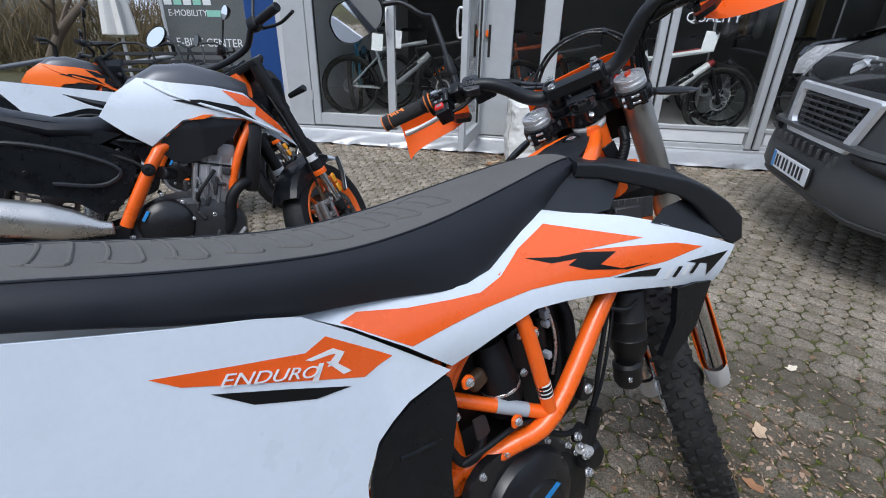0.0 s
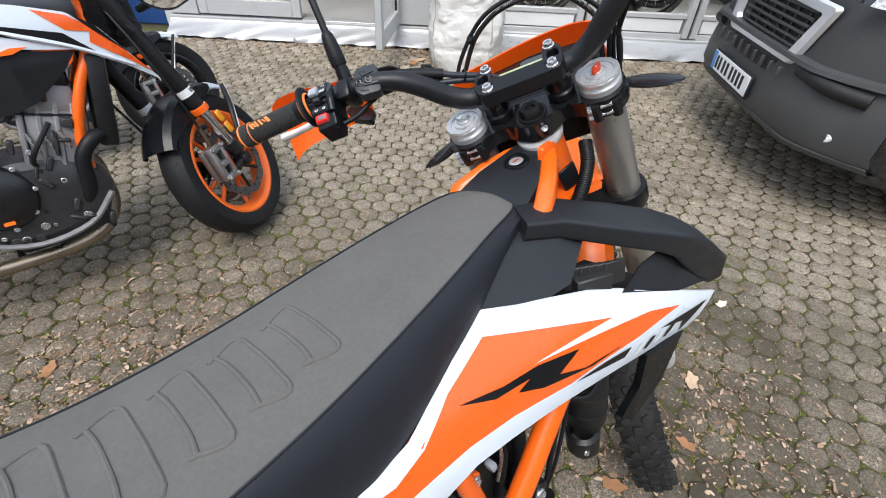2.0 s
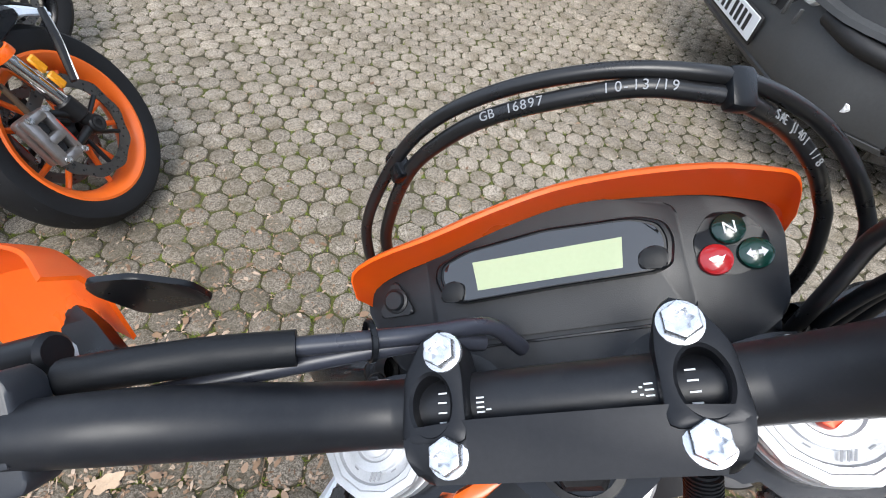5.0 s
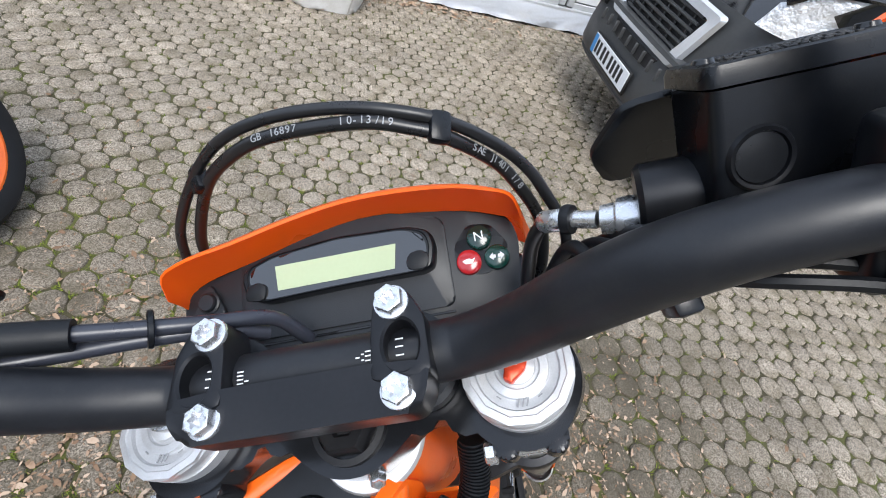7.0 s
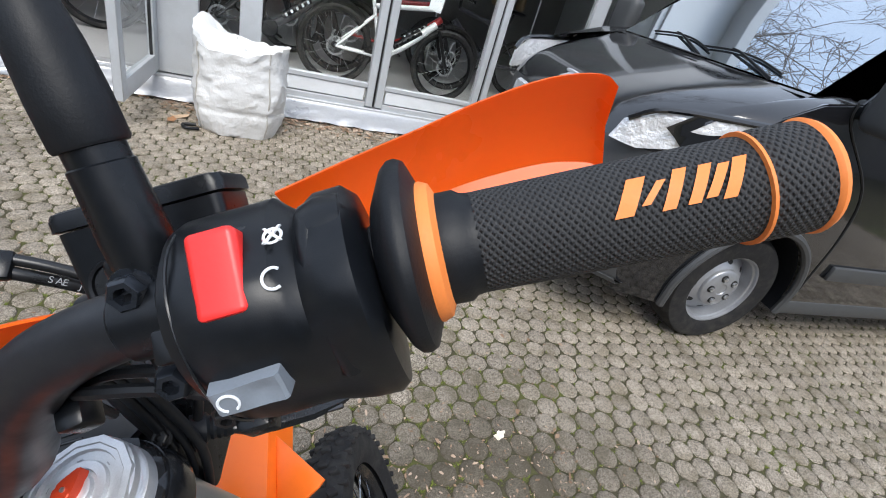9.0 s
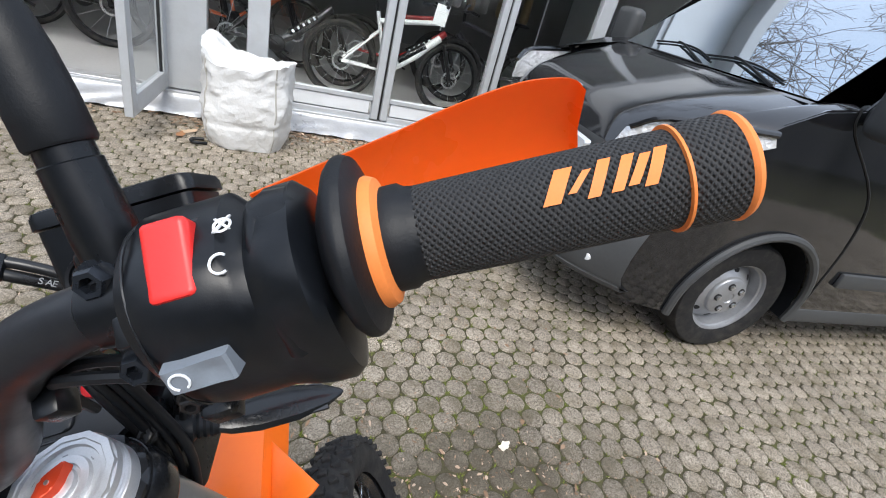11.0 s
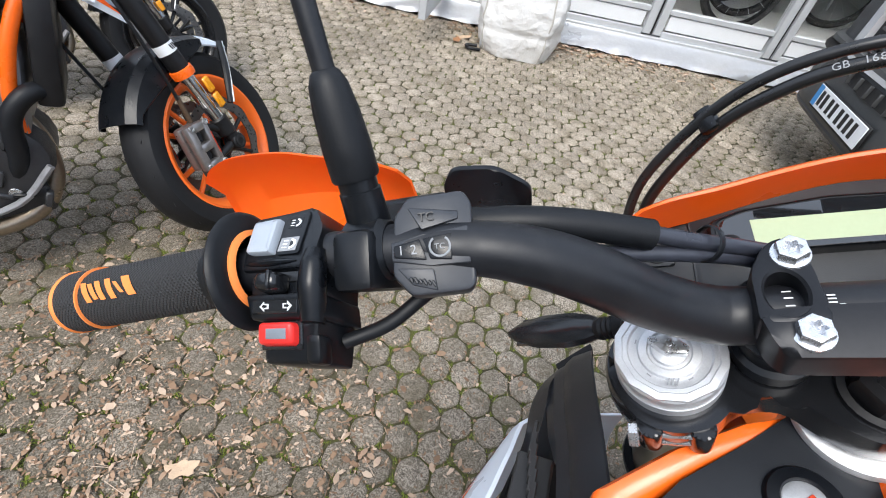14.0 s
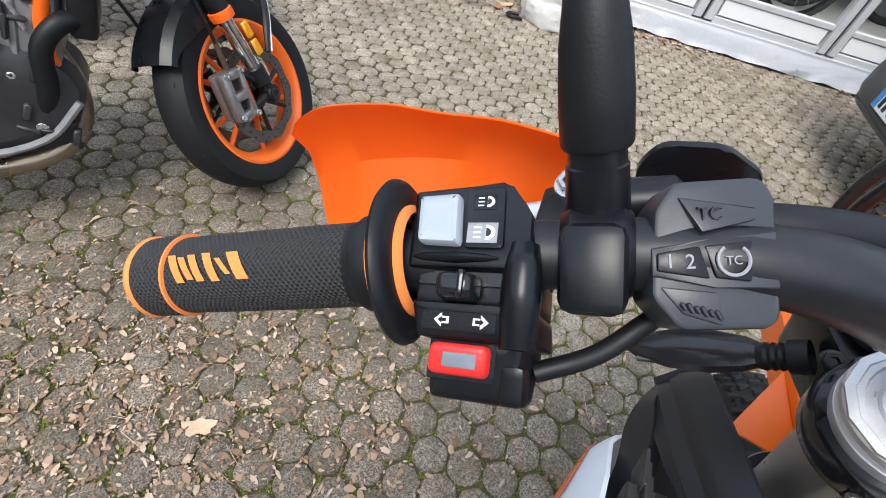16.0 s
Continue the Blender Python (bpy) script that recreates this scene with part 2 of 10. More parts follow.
M_knob = mat("glossy_black_knob", (0.010, 0.011, 0.013), 0.14, var=0.1, scale=60)
M_pod = mat("charcoal_plastic", (0.030, 0.033, 0.040), 0.42, spec=0.5, var=0.12, scale=30, bump=0.08, bscale=1400)
M_displayglass = mat("smoked_display_glass", (0.010, 0.011, 0.013), 0.03, spec=0.8, var=0.05, scale=20, coat=1.0)
M_rubber = mat("black_rubber", (0.006, 0.007, 0.009), 0.5, spec=0.32, var=0.25, scale=40, bump=0.1, bscale=900)
M_tyre = mat("tyre_rubber", (0.016, 0.016, 0.017), 0.75, spec=0.3, var=0.25, scale=30, bump=0.15, bscale=500, dirt=(0.085, 0.078, 0.066), dscale=14, damount=0.4)
M_seattop = mat("grey_grippy_seat_cover", (0.112, 0.108, 0.102), 0.85, var=0.16, scale=14, bump=0.5, bscale=1500, dirt=(0.16, 0.155, 0.145), dscale=9, damount=0.3)
M_seatside = mat("black_vinyl_seat_cover", (0.015, 0.017, 0.023), 0.5, spec=0.35, var=0.15, scale=25, bump=0.25, bscale=1300)
M_tank = mat("dark_grey_plastic", (0.015, 0.017, 0.021), 0.42, spec=0.4, var=0.12, scale=20, bump=0.15, bscale=1500)
M_cap = mat("dull_fork_cap_aluminium", (0.60, 0.61, 0.63), 0.42, metal=0.65, var=0.12, scale=90, bump=0.10, bscale=1200)
M_alu = mat("brushed_aluminium", (0.78, 0.78, 0.79), 0.40, metal=0.6, var=0.06, scale=60, bump=0.08, bscale=900)
M_fork = mat("hard_anodised_fork_tube", (0.42, 0.41, 0.39), 0.34, metal=0.8, var=0.06, scale=30, bump=0.03, bscale=900)
M_chrome = mat("chrome", (0.7, 0.71, 0.73), 0.1, metal=1.0, var=0.03, scale=30)
M_zinc = mat("zinc_plated_steel", (0.66, 0.67, 0.68), 0.28, metal=0.9, var=0.08, scale=120, bump=0.05, bscale=1500)
M_red = mat("red_plastic", (0.75, 0.03, 0.025), 0.35, var=0.06, scale=40, bump=0.03)
M_redanod = mat("red_anodised_dial", (0.62, 0.06, 0.02), 0.32, metal=0.4, var=0.08, scale=90)
M_greyplast = mat("light_grey_plastic", (0.36, 0.40, 0.45), 0.45, var=0.08, scale=80, bump=0.05)
M_print = mat("white_print", (0.8, 0.82, 0.84), 0.6, var=0.04)
M_startgrey = mat("blue_grey_button", (0.19, 0.215, 0.25), 0.42, var=0.08, scale=80, bump=0.05)
M_greyprint = mat("grey_print", (0.27, 0.28, 0.295), 0.6, var=0.1)
M_engine = mat("grey_cast_aluminium", (0.05, 0.051, 0.055), 0.42, metal=0.5, var=0.25, scale=40, bump=0.3, bscale=700)
M_engineblack = mat("black_engine_paint", (0.008, 0.008, 0.009), 0.4, spec=0.35, var=0.3, scale=30, bump=0.15, bscale=700)
M_blue = mat("blue_sticker", (0.03, 0.25, 0.62), 0.35, var=0.05)

# ---- ground: round-cornered concrete pavers in a hexagonal bond, moss and soil between them ----
def ground_material():
    m = mat("soil_and_moss_joints", (0.062, 0.054, 0.027), 0.95, var=0.4, scale=14, bump=0.8, bscale=220, dirt=(0.105, 0.125, 0.014), dscale=3, damount=0.9)
    return m


def stone_material():
    m = bpy.data.materials.new("exposed_aggregate_paver")
    m.use_nodes = True
    N, L = m.node_tree.nodes, m.node_tree.links
    b = N["Principled BSDF"]
    geo = N.new("ShaderNodeNewGeometry")
    oi = N.new("ShaderNodeObjectInfo")

    def tex(kind, sc, det=3.0):
        t = N.new(kind)
        t.inputs['Scale'].default_value = sc
        if 'Detail' in t.inputs:
            t.inputs['Detail'].default_value = det
        L.new(geo.outputs['Position'], t.inputs['Vector'])
        return t

    grit, blotch, wide = tex("ShaderNodeTexVoronoi", 340.0), tex("ShaderNodeTexNoise", 75.0, 6.0), tex("ShaderNodeTexNoise", 1.3, 4.0)
    ramp = N.new("ShaderNodeValToRGB")
    e = ramp.color_ramp.elements
    e[0].position, e[0].color = 0.12, (0.026, 0.0215, 0.016, 1)
    e[1].position, e[1].color = 0.92, (0.62, 0.54, 0.44, 1)
    for p, c in ((0.36, (0.102, 0.085, 0.064, 1)), (0.66, (0.238, 0.200, 0.154, 1))):
        q = ramp.color_ramp.elements.new(p)
        q.color = c
    sep = N.new("ShaderNodeSeparateColor")
    L.new(grit.outputs['Color'], sep.inputs[0])
    mixv = N.new("ShaderNodeMix")
    mixv.inputs[0].default_value = 0.5
    L.new(sep.outputs[0], mixv.inputs[2])
    L.new(blotch.outputs[0], mixv.inputs[3])
    L.new(mixv.outputs[0], ramp.inputs[0])
    hsv = N.new("ShaderNodeHueSaturation")
    L.new(ramp.outputs[0], hsv.inputs['Color'])
    add = N.new("ShaderNodeMath")
    add.operation = 'ADD'
    L.new(oi.outputs['Random'], add.inputs[0])
    L.new(geo.outputs['Random Per Island'], add.inputs[1])
    fr = N.new("ShaderNodeMath")
    fr.operation = 'FRACT'
    L.new(add.outputs[0], fr.inputs[0])
    mr = N.new("ShaderNodeMapRange")
    mr.inputs[3].default_value, mr.inputs[4].default_value = 0.85, 1.17
    L.new(fr.outputs[0], mr.inputs[0])
    wr = N.new("ShaderNodeMapRange")
    wr.inputs[1].default_value, wr.inputs[2].default_value, wr.inputs[3].default_value, wr.inputs[4].default_value = 0.3, 0.7, 0.85, 1.15
    L.new(wide.outputs[0], wr.inputs[0])
    mul = N.new("ShaderNodeMath")
    mul.operation = 'MULTIPLY'
    L.new(mr.outputs[0], mul.inputs[0])
    L.new(wr.outputs[0], mul.inputs[1])
    L.new(mul.outputs[0], hsv.inputs['Value'])
    # film of moss and dirt in patches
    moss = tex("ShaderNodeTexNoise", 9.0, 8.0)
    mrr = N.new("ShaderNodeMapRange")
    mrr.inputs[1].default_value, mrr.inputs[2].default_value, mrr.inputs[4].default_value = 0.44, 0.72, 0.65
    L.new(moss.outputs[0], mrr.inputs[0])
    mx = N.new("ShaderNodeMix")
    mx.data_type = 'RGBA'
    mx.inputs[7].default_value = (0.124, 0.100, 0.052, 1)
    L.new(mrr.outputs[0], mx.inputs[0])
    L.new(hsv.outputs[0], mx.inputs[6])
    # darker brown tint round two centres, where fallen leaves gather beside the parked machines
    dist = N.new("ShaderNodeVectorMath")
    dist.operation = 'DISTANCE'
    dist.inputs[1].default_value = (-0.55, 1.65, 0.0)
    L.new(geo.outputs['Position'], dist.inputs[0])
    dr_ = N.new("ShaderNodeMapRange")
    dr_.inputs[1].default_value, dr_.inputs[2].default_value, dr_.inputs[3].default_value, dr_.inputs[4].default_value = 0.5, 1.5, 1.0, 0.0
    L.new(dist.outputs['Value'], dr_.inputs[0])
    dist2 = N.new("ShaderNodeVectorMath")
    dist2.operation = 'DISTANCE'
    dist2.inputs[1].default_value = (1.25, 1.15, 0.0)
    L.new(geo.outputs['Position'], dist2.inputs[0])
    dr2 = N.new("ShaderNodeMapRange")
    dr2.inputs[1].default_value, dr2.inputs[2].default_value, dr2.inputs[3].default_value, dr2.inputs[4].default_value = 0.35, 1.1, 1.5, 0.0
    L.new(dist2.outputs['Value'], dr2.inputs[0])
    either = N.new("ShaderNodeMath")
    either.operation = 'MAXIMUM'
    L.new(dr_.outputs[0], either.inputs[0])
    L.new(dr2.outputs[0], either.inputs[1])
    patch = tex("ShaderNodeTexNoise", 3.5, 6.0)
    pm = N.new("ShaderNodeMath")
    pm.operation = 'MULTIPLY'
    L.new(either.outputs[0], pm.inputs[0])
    L.new(patch.outputs[0], pm.inputs[1])
    mx2 = N.new("ShaderNodeMix")
    mx2.data_type = 'RGBA'
    mx2.inputs[7].default_value = (0.075, 0.062, 0.040, 1)
    L.new(pm.outputs[0], mx2.inputs[0])
    L.new(mx.outputs[2], mx2.inputs[6])
    L.new(mx2.outputs[2], b.inputs['Base Color'])
    b.inputs['Roughness'].default_value = 0.9
    bp = N.new("ShaderNodeBump")
    bp.inputs['Strength'].default_value, bp.inputs['Distance'].default_value = 1.0, 0.003
    L.new(mixv.outputs[0], bp.inputs['Height'])
    L.new(bp.outputs[0], b.inputs['Normal'])
    return m


M_ground, M_stone = ground_material(), stone_material()
gb = mesh_of([(-70, -60, -0.0085), (70, -60, -0.0085), (70, 90, -0.0085), (-70, 90, -0.0085)], [(0, 1, 2, 3)])
ground = solo("ground", gb, M_ground, "soil and moss between the paving stones", "ground", kind="structure")
ROWDIR, ROWPERP = Vector((0.974, -0.2265)), Vector((0.2265, 0.974))
PITCH = 0.0975


def stone_rings(n, rnd):
    ph = [rnd.uniform(-0.02, 0.02) for _ in range(n)]
    base = math.atan2(-0.2265, 0.974)
    out = []
    for k in range(n):
        a = 2 * math.pi * k / n
        out.append((0.0474 * (1 - 0.034 * math.cos(6 * (a - base))) * (1 + ph[k]), a))
    return out


def stone_mesh(n, seed):
    rnd = random.Random(seed)
    ring = stone_rings(n, rnd)
    verts, faces = [], []
    for k, z in ((1.0, -0.03), (1.0, -0.0075), (0.965, -0.0032), (0.87, -0.0004)):
        verts += [(r * k * math.cos(a), r * k * math.sin(a), z + rnd.uniform(-0.0004, 0.0004)) for r, a in ring]
    verts.append((0, 0, 0.0006))
    for i in range(3):
        for k in range(n):
            j = (k + 1) % n
            faces.append((i * n + k, i * n + j, (i + 1) * n + j, (i + 1) * n + k))
    faces += [(3 * n + k, 3 * n + (k + 1) % n, 4 * n) for k in range(n)]
    return verts, faces


places = []
for i in range(-75, 105):
    for j in range(-44, 60):
        p = Vector((0.5, 1.449)) + ROWDIR * PITCH * (i + 0.5 * (j % 2)) + ROWPERP * PITCH * 0.866 * j
        if -6.0 < p.x < 7.0 and -2.2 < p.y < 5.35 - 0.197 * p.x:
            if p.x > -4 or p.y > 0:
                places.append(p)
near = sorted(places, key=lambda p: (p - Vector((0.15, 1.75))).length)[:290]
near_set = {tuple(p) for p in near}
rnd = random.Random(11)
far_v, far_f = [], []
kinds = [stone_mesh(12, s)[0:2] for s in range(8)]
for p in places:
    if tuple(p) in near_set:
        continue
    vs, fs = kinds[rnd.randrange(8)]
    o = len(far_v)
    dz, tx, ty = rnd.gauss(0, 0.0016), rnd.gauss(0, 0.02), rnd.gauss(0, 0.02)
    px, py = p.x + rnd.gauss(0, 0.0018), p.y + rnd.gauss(0, 0.0018)
    far_v += [(px + x, py + y, z + dz + x * tx + y * ty) for x, y, z in vs]
    far_f += [tuple(o + q for q in f) for f in fs]
fm = bpy.data.meshes.new("paving_stones")
fm.from_pydata(far_v, [], far_f)
fm.materials.append(M_stone)
for q in fm.polygons:
    q.use_smooth = True
fm.set_sharp_from_angle(angle=radians(50))
fo = new("paving_stones", fm)
fo.parent = ground
tagged(fo, "round-cornered grey concrete paving stones", kind="stuff")

# fallen leaves, crumbs and moss tufts
M_leaf = bpy.data.materials.new("dry_leaf")
M_leaf.use_nodes = True
_n, _l = M_leaf.node_tree.nodes, M_leaf.node_tree.links
_g = _n.new("ShaderNodeNewGeometry")
_r = _n.new("ShaderNodeValToRGB")
_r.color_ramp.elements[0].color = (0.17, 0.10, 0.058, 1)
_r.color_ramp.elements[1].color = (0.56, 0.43, 0.32, 1)
for _p, _c in ((0.3, (0.25, 0.155, 0.09, 1)), (0.6, (0.37, 0.25, 0.165, 1))):
    _r.color_ramp.elements.new(_p).color = _c
_l.new(_g.outputs['Random Per Island'], _r.inputs[0])
_l.new(_r.outputs[0], _n["Principled BSDF"].inputs['Base Color'])
_n["Principled BSDF"].inputs['Roughness'].default_value = 0.75
M_moss = mat("moss_and_grass", (0.15, 0.185, 0.024), 0.9, var=0.5, scale=15, bump=0.2)


def flake(v, f, x, y, z, size, rnd):
    a = rnd.uniform(0, 6.283)
    ca, sa = math.cos(a), math.sin(a)
    w = size * rnd.uniform(0.22, 0.6)
    t = rnd.uniform(0.05, 0.5) * size
    o = len(v)
    for lx, ly, lz in ((-size / 2, 0, t * 0.4), (-size * 0.15, w / 2, t), (size * 0.3, w * 0.35, t * 0.7), (size / 2, 0, rnd.uniform(0, 1) * t), (size * 0.25, -w * 0.4, t * 0.5), (-size * 0.2, -w / 2, t * 0.8)):
        v.append((x + ca * lx - sa * ly, y + sa * lx + ca * ly, z + lz))
    f += [(o, o + 1, o + 5), (o + 1, o + 2, o + 4, o + 5), (o + 2, o + 3, o + 4)]


lv, lf = [], []
rnd = random.Random(21)
count = 0
while count < 19000:
    x, y = rnd.uniform(-2.4, 2.2), rnd.uniform(0.5, 3.2)
    d = math.exp(-((x + 0.55) / 0.75) ** 2 - ((y - 1.45) / 0.55) ** 2) + 0.6 * math.exp(-((x - 1.1) / 0.5) ** 2 - ((y - 1.05) / 0.45) ** 2) + 0.03
    if rnd.random() < d * (0.35 + 0.65 * (noise.noise(Vector((x * 5, y * 5, 3))) * 0.5 + 0.5) ** 1.5 * 2):
        flake(lv, lf, x, y, rnd.uniform(-0.004, 0.003), rnd.uniform(0.004, 0.017) if rnd.random() < 0.94 else rnd.uniform(0.02, 0.035), rnd)
        count += 1
for k in range(900):
    s = rnd.uniform(-1.5, 4.0)
    if rnd.random() < (1.0 if 0.6 < s < 2.6 else 0.25):
        d = abs(rnd.gauss(0, 0.12)) + 0.03
        x, y = s * 0.981 - 0.193 * (-d) * -1, 5.345 - s * 0.193 - 0.17 - d
        flake(lv, lf, x, y, 0.004, rnd.uniform(0.02, 0.06), rnd)
for k in range(420):
    x, y, a, l = rnd.gauss(-0.4, 0.8), rnd.gauss(1.5, 0.5), rnd.uniform(0, 6.283), rnd.uniform(0.02, 0.07)
    ca, sa, w, z = math.cos(a), math.sin(a), 0.0007, rnd.uniform(0.001, 0.004)
    o = len(lv)
    lv += [(x - sa * w, y + ca * w, z), (x + sa * w, y - ca * w, z), (x + ca * l + sa * w, y + sa * l - ca * w, z + 0.002), (x + ca * l - sa * w, y + sa * l + ca * w, z + 0.002)]
    lf.append((o, o + 1, o + 2, o + 3))
lm = bpy.data.meshes.new("leaf_litter")
lm.from_pydata(lv, [], lf)
lm.materials.append(M_leaf)
tagged(new("leaf_litter", lm), "dry brown leaf fragments scattered on the paving", "leaves", kind="stuff")
gv, gf = [], []
rnd = random.Random(31)
for k in range(100000):
    j = places[rnd.randrange(len(places))]
    if rnd.random() > math.exp(-((j.x + 0.2) / 1.6) ** 2 - ((j.y - 1.5) / 1.1) ** 2) + 0.06:
        continue
    a = math.radians(-13 + 30 + 60 * rnd.randrange(6)) + rnd.gauss(0, 0.15)
    x, y = j.x + 0.0545 * math.cos(a), j.y + 0.0545 * math.sin(a)
    for b in range(rnd.randrange(3, 9)):
        o = len(gv)
        bx, by = x + rnd.gauss(0, 0.005), y + rnd.gauss(0, 0.005)
        h, lean, w = rnd.uniform(0.006, 0.017), rnd.uniform(0, 6.28), rnd.uniform(0.0012, 0.0030)
        dx, dy = math.cos(lean), math.sin(lean)
        gv += [(bx - dy * w, by + dx * w, -0.011), (bx + dy * w, by - dx * w, -0.011), (bx + dx * h * 0.8, by + dy * h * 0.8, -0.011 + h)]
        gf.append((o, o + 1, o + 2))
gm_ = bpy.data.meshes.new("moss_tufts")
gm_.from_pydata(gv, [], gf)
gm_.materials.append(M_moss)
tagged(new("moss_tufts", gm_), "small green moss and grass tufts in the joints", "moss", kind="stuff")


def big_leaf(x, y, size, turn, tone):
    """A single curled oak leaf."""
    out = []
    n = 18
    for k in range(n):
        a = 2 * math.pi * k / n
        r = size * (0.5 + 0.10 * math.sin(5 * a + tone)) * (0.62 + 0.38 * abs(math.cos(a)))
        out.append((r * math.cos(a), r * math.sin(a) * 0.75))
    vs = [(px, py, 0.004 + 3.0 * (px * px) / size * 0.12 + 0.25 * abs(py) * (0.5 + 0.5 * math.sin(7 * px / size))) for px, py in out] + [(0, 0, 0.002)]
    bm = mesh_of(vs, [(k, (k + 1) % n, n) for k in range(n)])
    cols = [(0.55, 0.40, 0.27), (0.34, 0.17, 0.08), (0.72, 0.62, 0.48)]
    return solo("fallen_leaf", bm, M_bigleaf[tone % 3], ("pale", "russet brown", "bleached cream")[tone % 3] + " dry leaf lying on the paving stones", "leaf", "fallen leaves", m=pose(x, y, 0.001, 0, 0, turn))


M_bigleaf = [mat("leaf_" + str(i), c, 0.7, var=0.25, scale=60, bump=0.2, bscale=200) for i, c in enumerate(((0.55, 0.40, 0.27), (0.34, 0.17, 0.08), (0.75, 0.66, 0.52)))]
for x, y, s, t, k in ((1.543, 1.593, 0.055, 20, 2), (1.20, 1.26, 0.075, 60, 0), (0.765, 0.965, 0.07, -30, 1), (-0.327, 1.429, 0.075, 10, 0), (-0.985, 1.605, 0.07, 80, 1), (1.05, 1.05, 0.06, 130, 1), (-0.7, 1.15, 0.06, 45, 0), (0.66, 4.70, 0.12, 10, 0), (0.60, 4.62, 0.10, 70, 1)):
    big_leaf(x, y, s, t, k)

# ---- shop front ----
M_frame = mat("light_grey_aluminium_frame", (0.52, 0.54, 0.56), 0.38, metal=0.15, var=0.05, scale=10, bump=0.03, dirt=(0.33, 0.33, 0.32), dscale=4, damount=0.25)
M_whitepanel = mat("white_panel", (0.74, 0.76, 0.78), 0.4, var=0.04, scale=6, dirt=(0.5, 0.5, 0.48), dscale=5, damount=0.2)
M_gasket = mat("black_gasket", (0.012, 0.012, 0.013), 0.6)
M_floor = mat("grey_shop_floor", (0.40, 0.40, 0.40), 0.45, var=0.1, scale=3)
M_ceil = mat("pale_shop_ceiling", (0.62, 0.62, 0.60), 0.8, var=0.06, scale=2)
M_dark = mat("grey_shop_wall", (0.17, 0.165, 0.16), 0.8, var=0.2, scale=2)
M_wallwhite = mat("white_render", (0.6, 0.61, 0.62), 0.8, var=0.06, scale=4, bump=0.2, bscale=120)
M_glass = bpy.data.materials.new("window_glass")
M_glass.use_nodes = True
gbs = M_glass.node_tree.nodes["Principled BSDF"]
gbs.inputs['Transmission Weight'].default_value, gbs.inputs['Roughness'].default_value, gbs.inputs['IOR'].default_value = 1.0, 0.0, 1.35
gbs.inputs['Base Color'].default_value = (0.93, 0.96, 0.96, 1)
FA = frame_of(Vector((0, 5.345, 0)), (0.981, -0.193, 0), (0.193, 0.981, 0), (0, 0, 1))


def fbox(name, x0, x1, y0, y1, z0, z1, material, parent=None, bevel=0.004, label=""):
    return part(name, rbox(x1 - x0, y1 - y0, z1 - z0, bevel, 1, pose((x0 + x1) / 2, (y0 + y1) / 2, (z0 + z1) / 2)), material, parent, label, FA)


def structure(ob, label, category):
    return tagged(ob, label, category, kind="structure")


front = structure(thing("wall_front", FA, "glazed aluminium shop front", "shop front"), "glazed aluminium shop front", "shop front")
TOPZ = 2.55
posts = [(-1.62, -1.345), (0.535, 0.845), (1.13, 1.295), (2.205, 2.275), (2.295, 2.365), (3.225, 3.288), (3.308, 3.372), (4.20, 4.34), (5.25, 5.39), (6.9, 7.1)]
for a, b in posts:
    fbox("post", a, b, -0.01, 0.07, 0.17, TOPZ, M_frame, front, 0.006)
for a in (2.275, 3.288):
    fbox("post_gap", a, a + 0.02, 0.015, 0.06, 0.17, TOPZ, M_gasket, front, 0)
bays = [(0.845, 1.13), (1.295, 2.205), (2.365, 3.225), (3.372, 4.20), (4.34, 5.25), (5.39, 6.9)]
for a, b in bays:
    fbox("bottom_rail", a, b, 0.0, 0.06, 0.155, 0.205, M_frame, front)
    fbox("kick_panel", a + 0.02, b - 0.02, 0.012, 0.05, 0.215, 0.33, M_whitepanel, front)
    fbox("mid_rail", a, b, 0.0, 0.06, 0.335, 0.375, M_frame, front)
    fbox("top_rail", a, b, 0.0, 0.06, TOPZ - 0.07, TOPZ, M_frame, front)
    g = fbox("window_pane", a + 0.005, b - 0.005, 0.028, 0.034, 0.372, TOPZ - 0.065, M_glass, front, 0)
    g.visible_shadow = False
fbox("sill_rail", -1.62, 7.1, -0.03, 0.09, 0.10, 0.158, M_frame, front)
fbox("fascia", -1.62, 7.1, -0.02, 0.12, TOPZ, 3.3, M_whitepanel, front)
words("window_lettering", "QUALITY", 0.115, M_print, front, FA @ pose(2.66, 0.022, 1.345, 90, 0, 0), "white lettering on the glass")
words("window_lettering", "ON", 0.115, M_print, front, FA @ pose(2.93, 0.022, 1.46, 90, 0, 0), "white lettering on the glass")


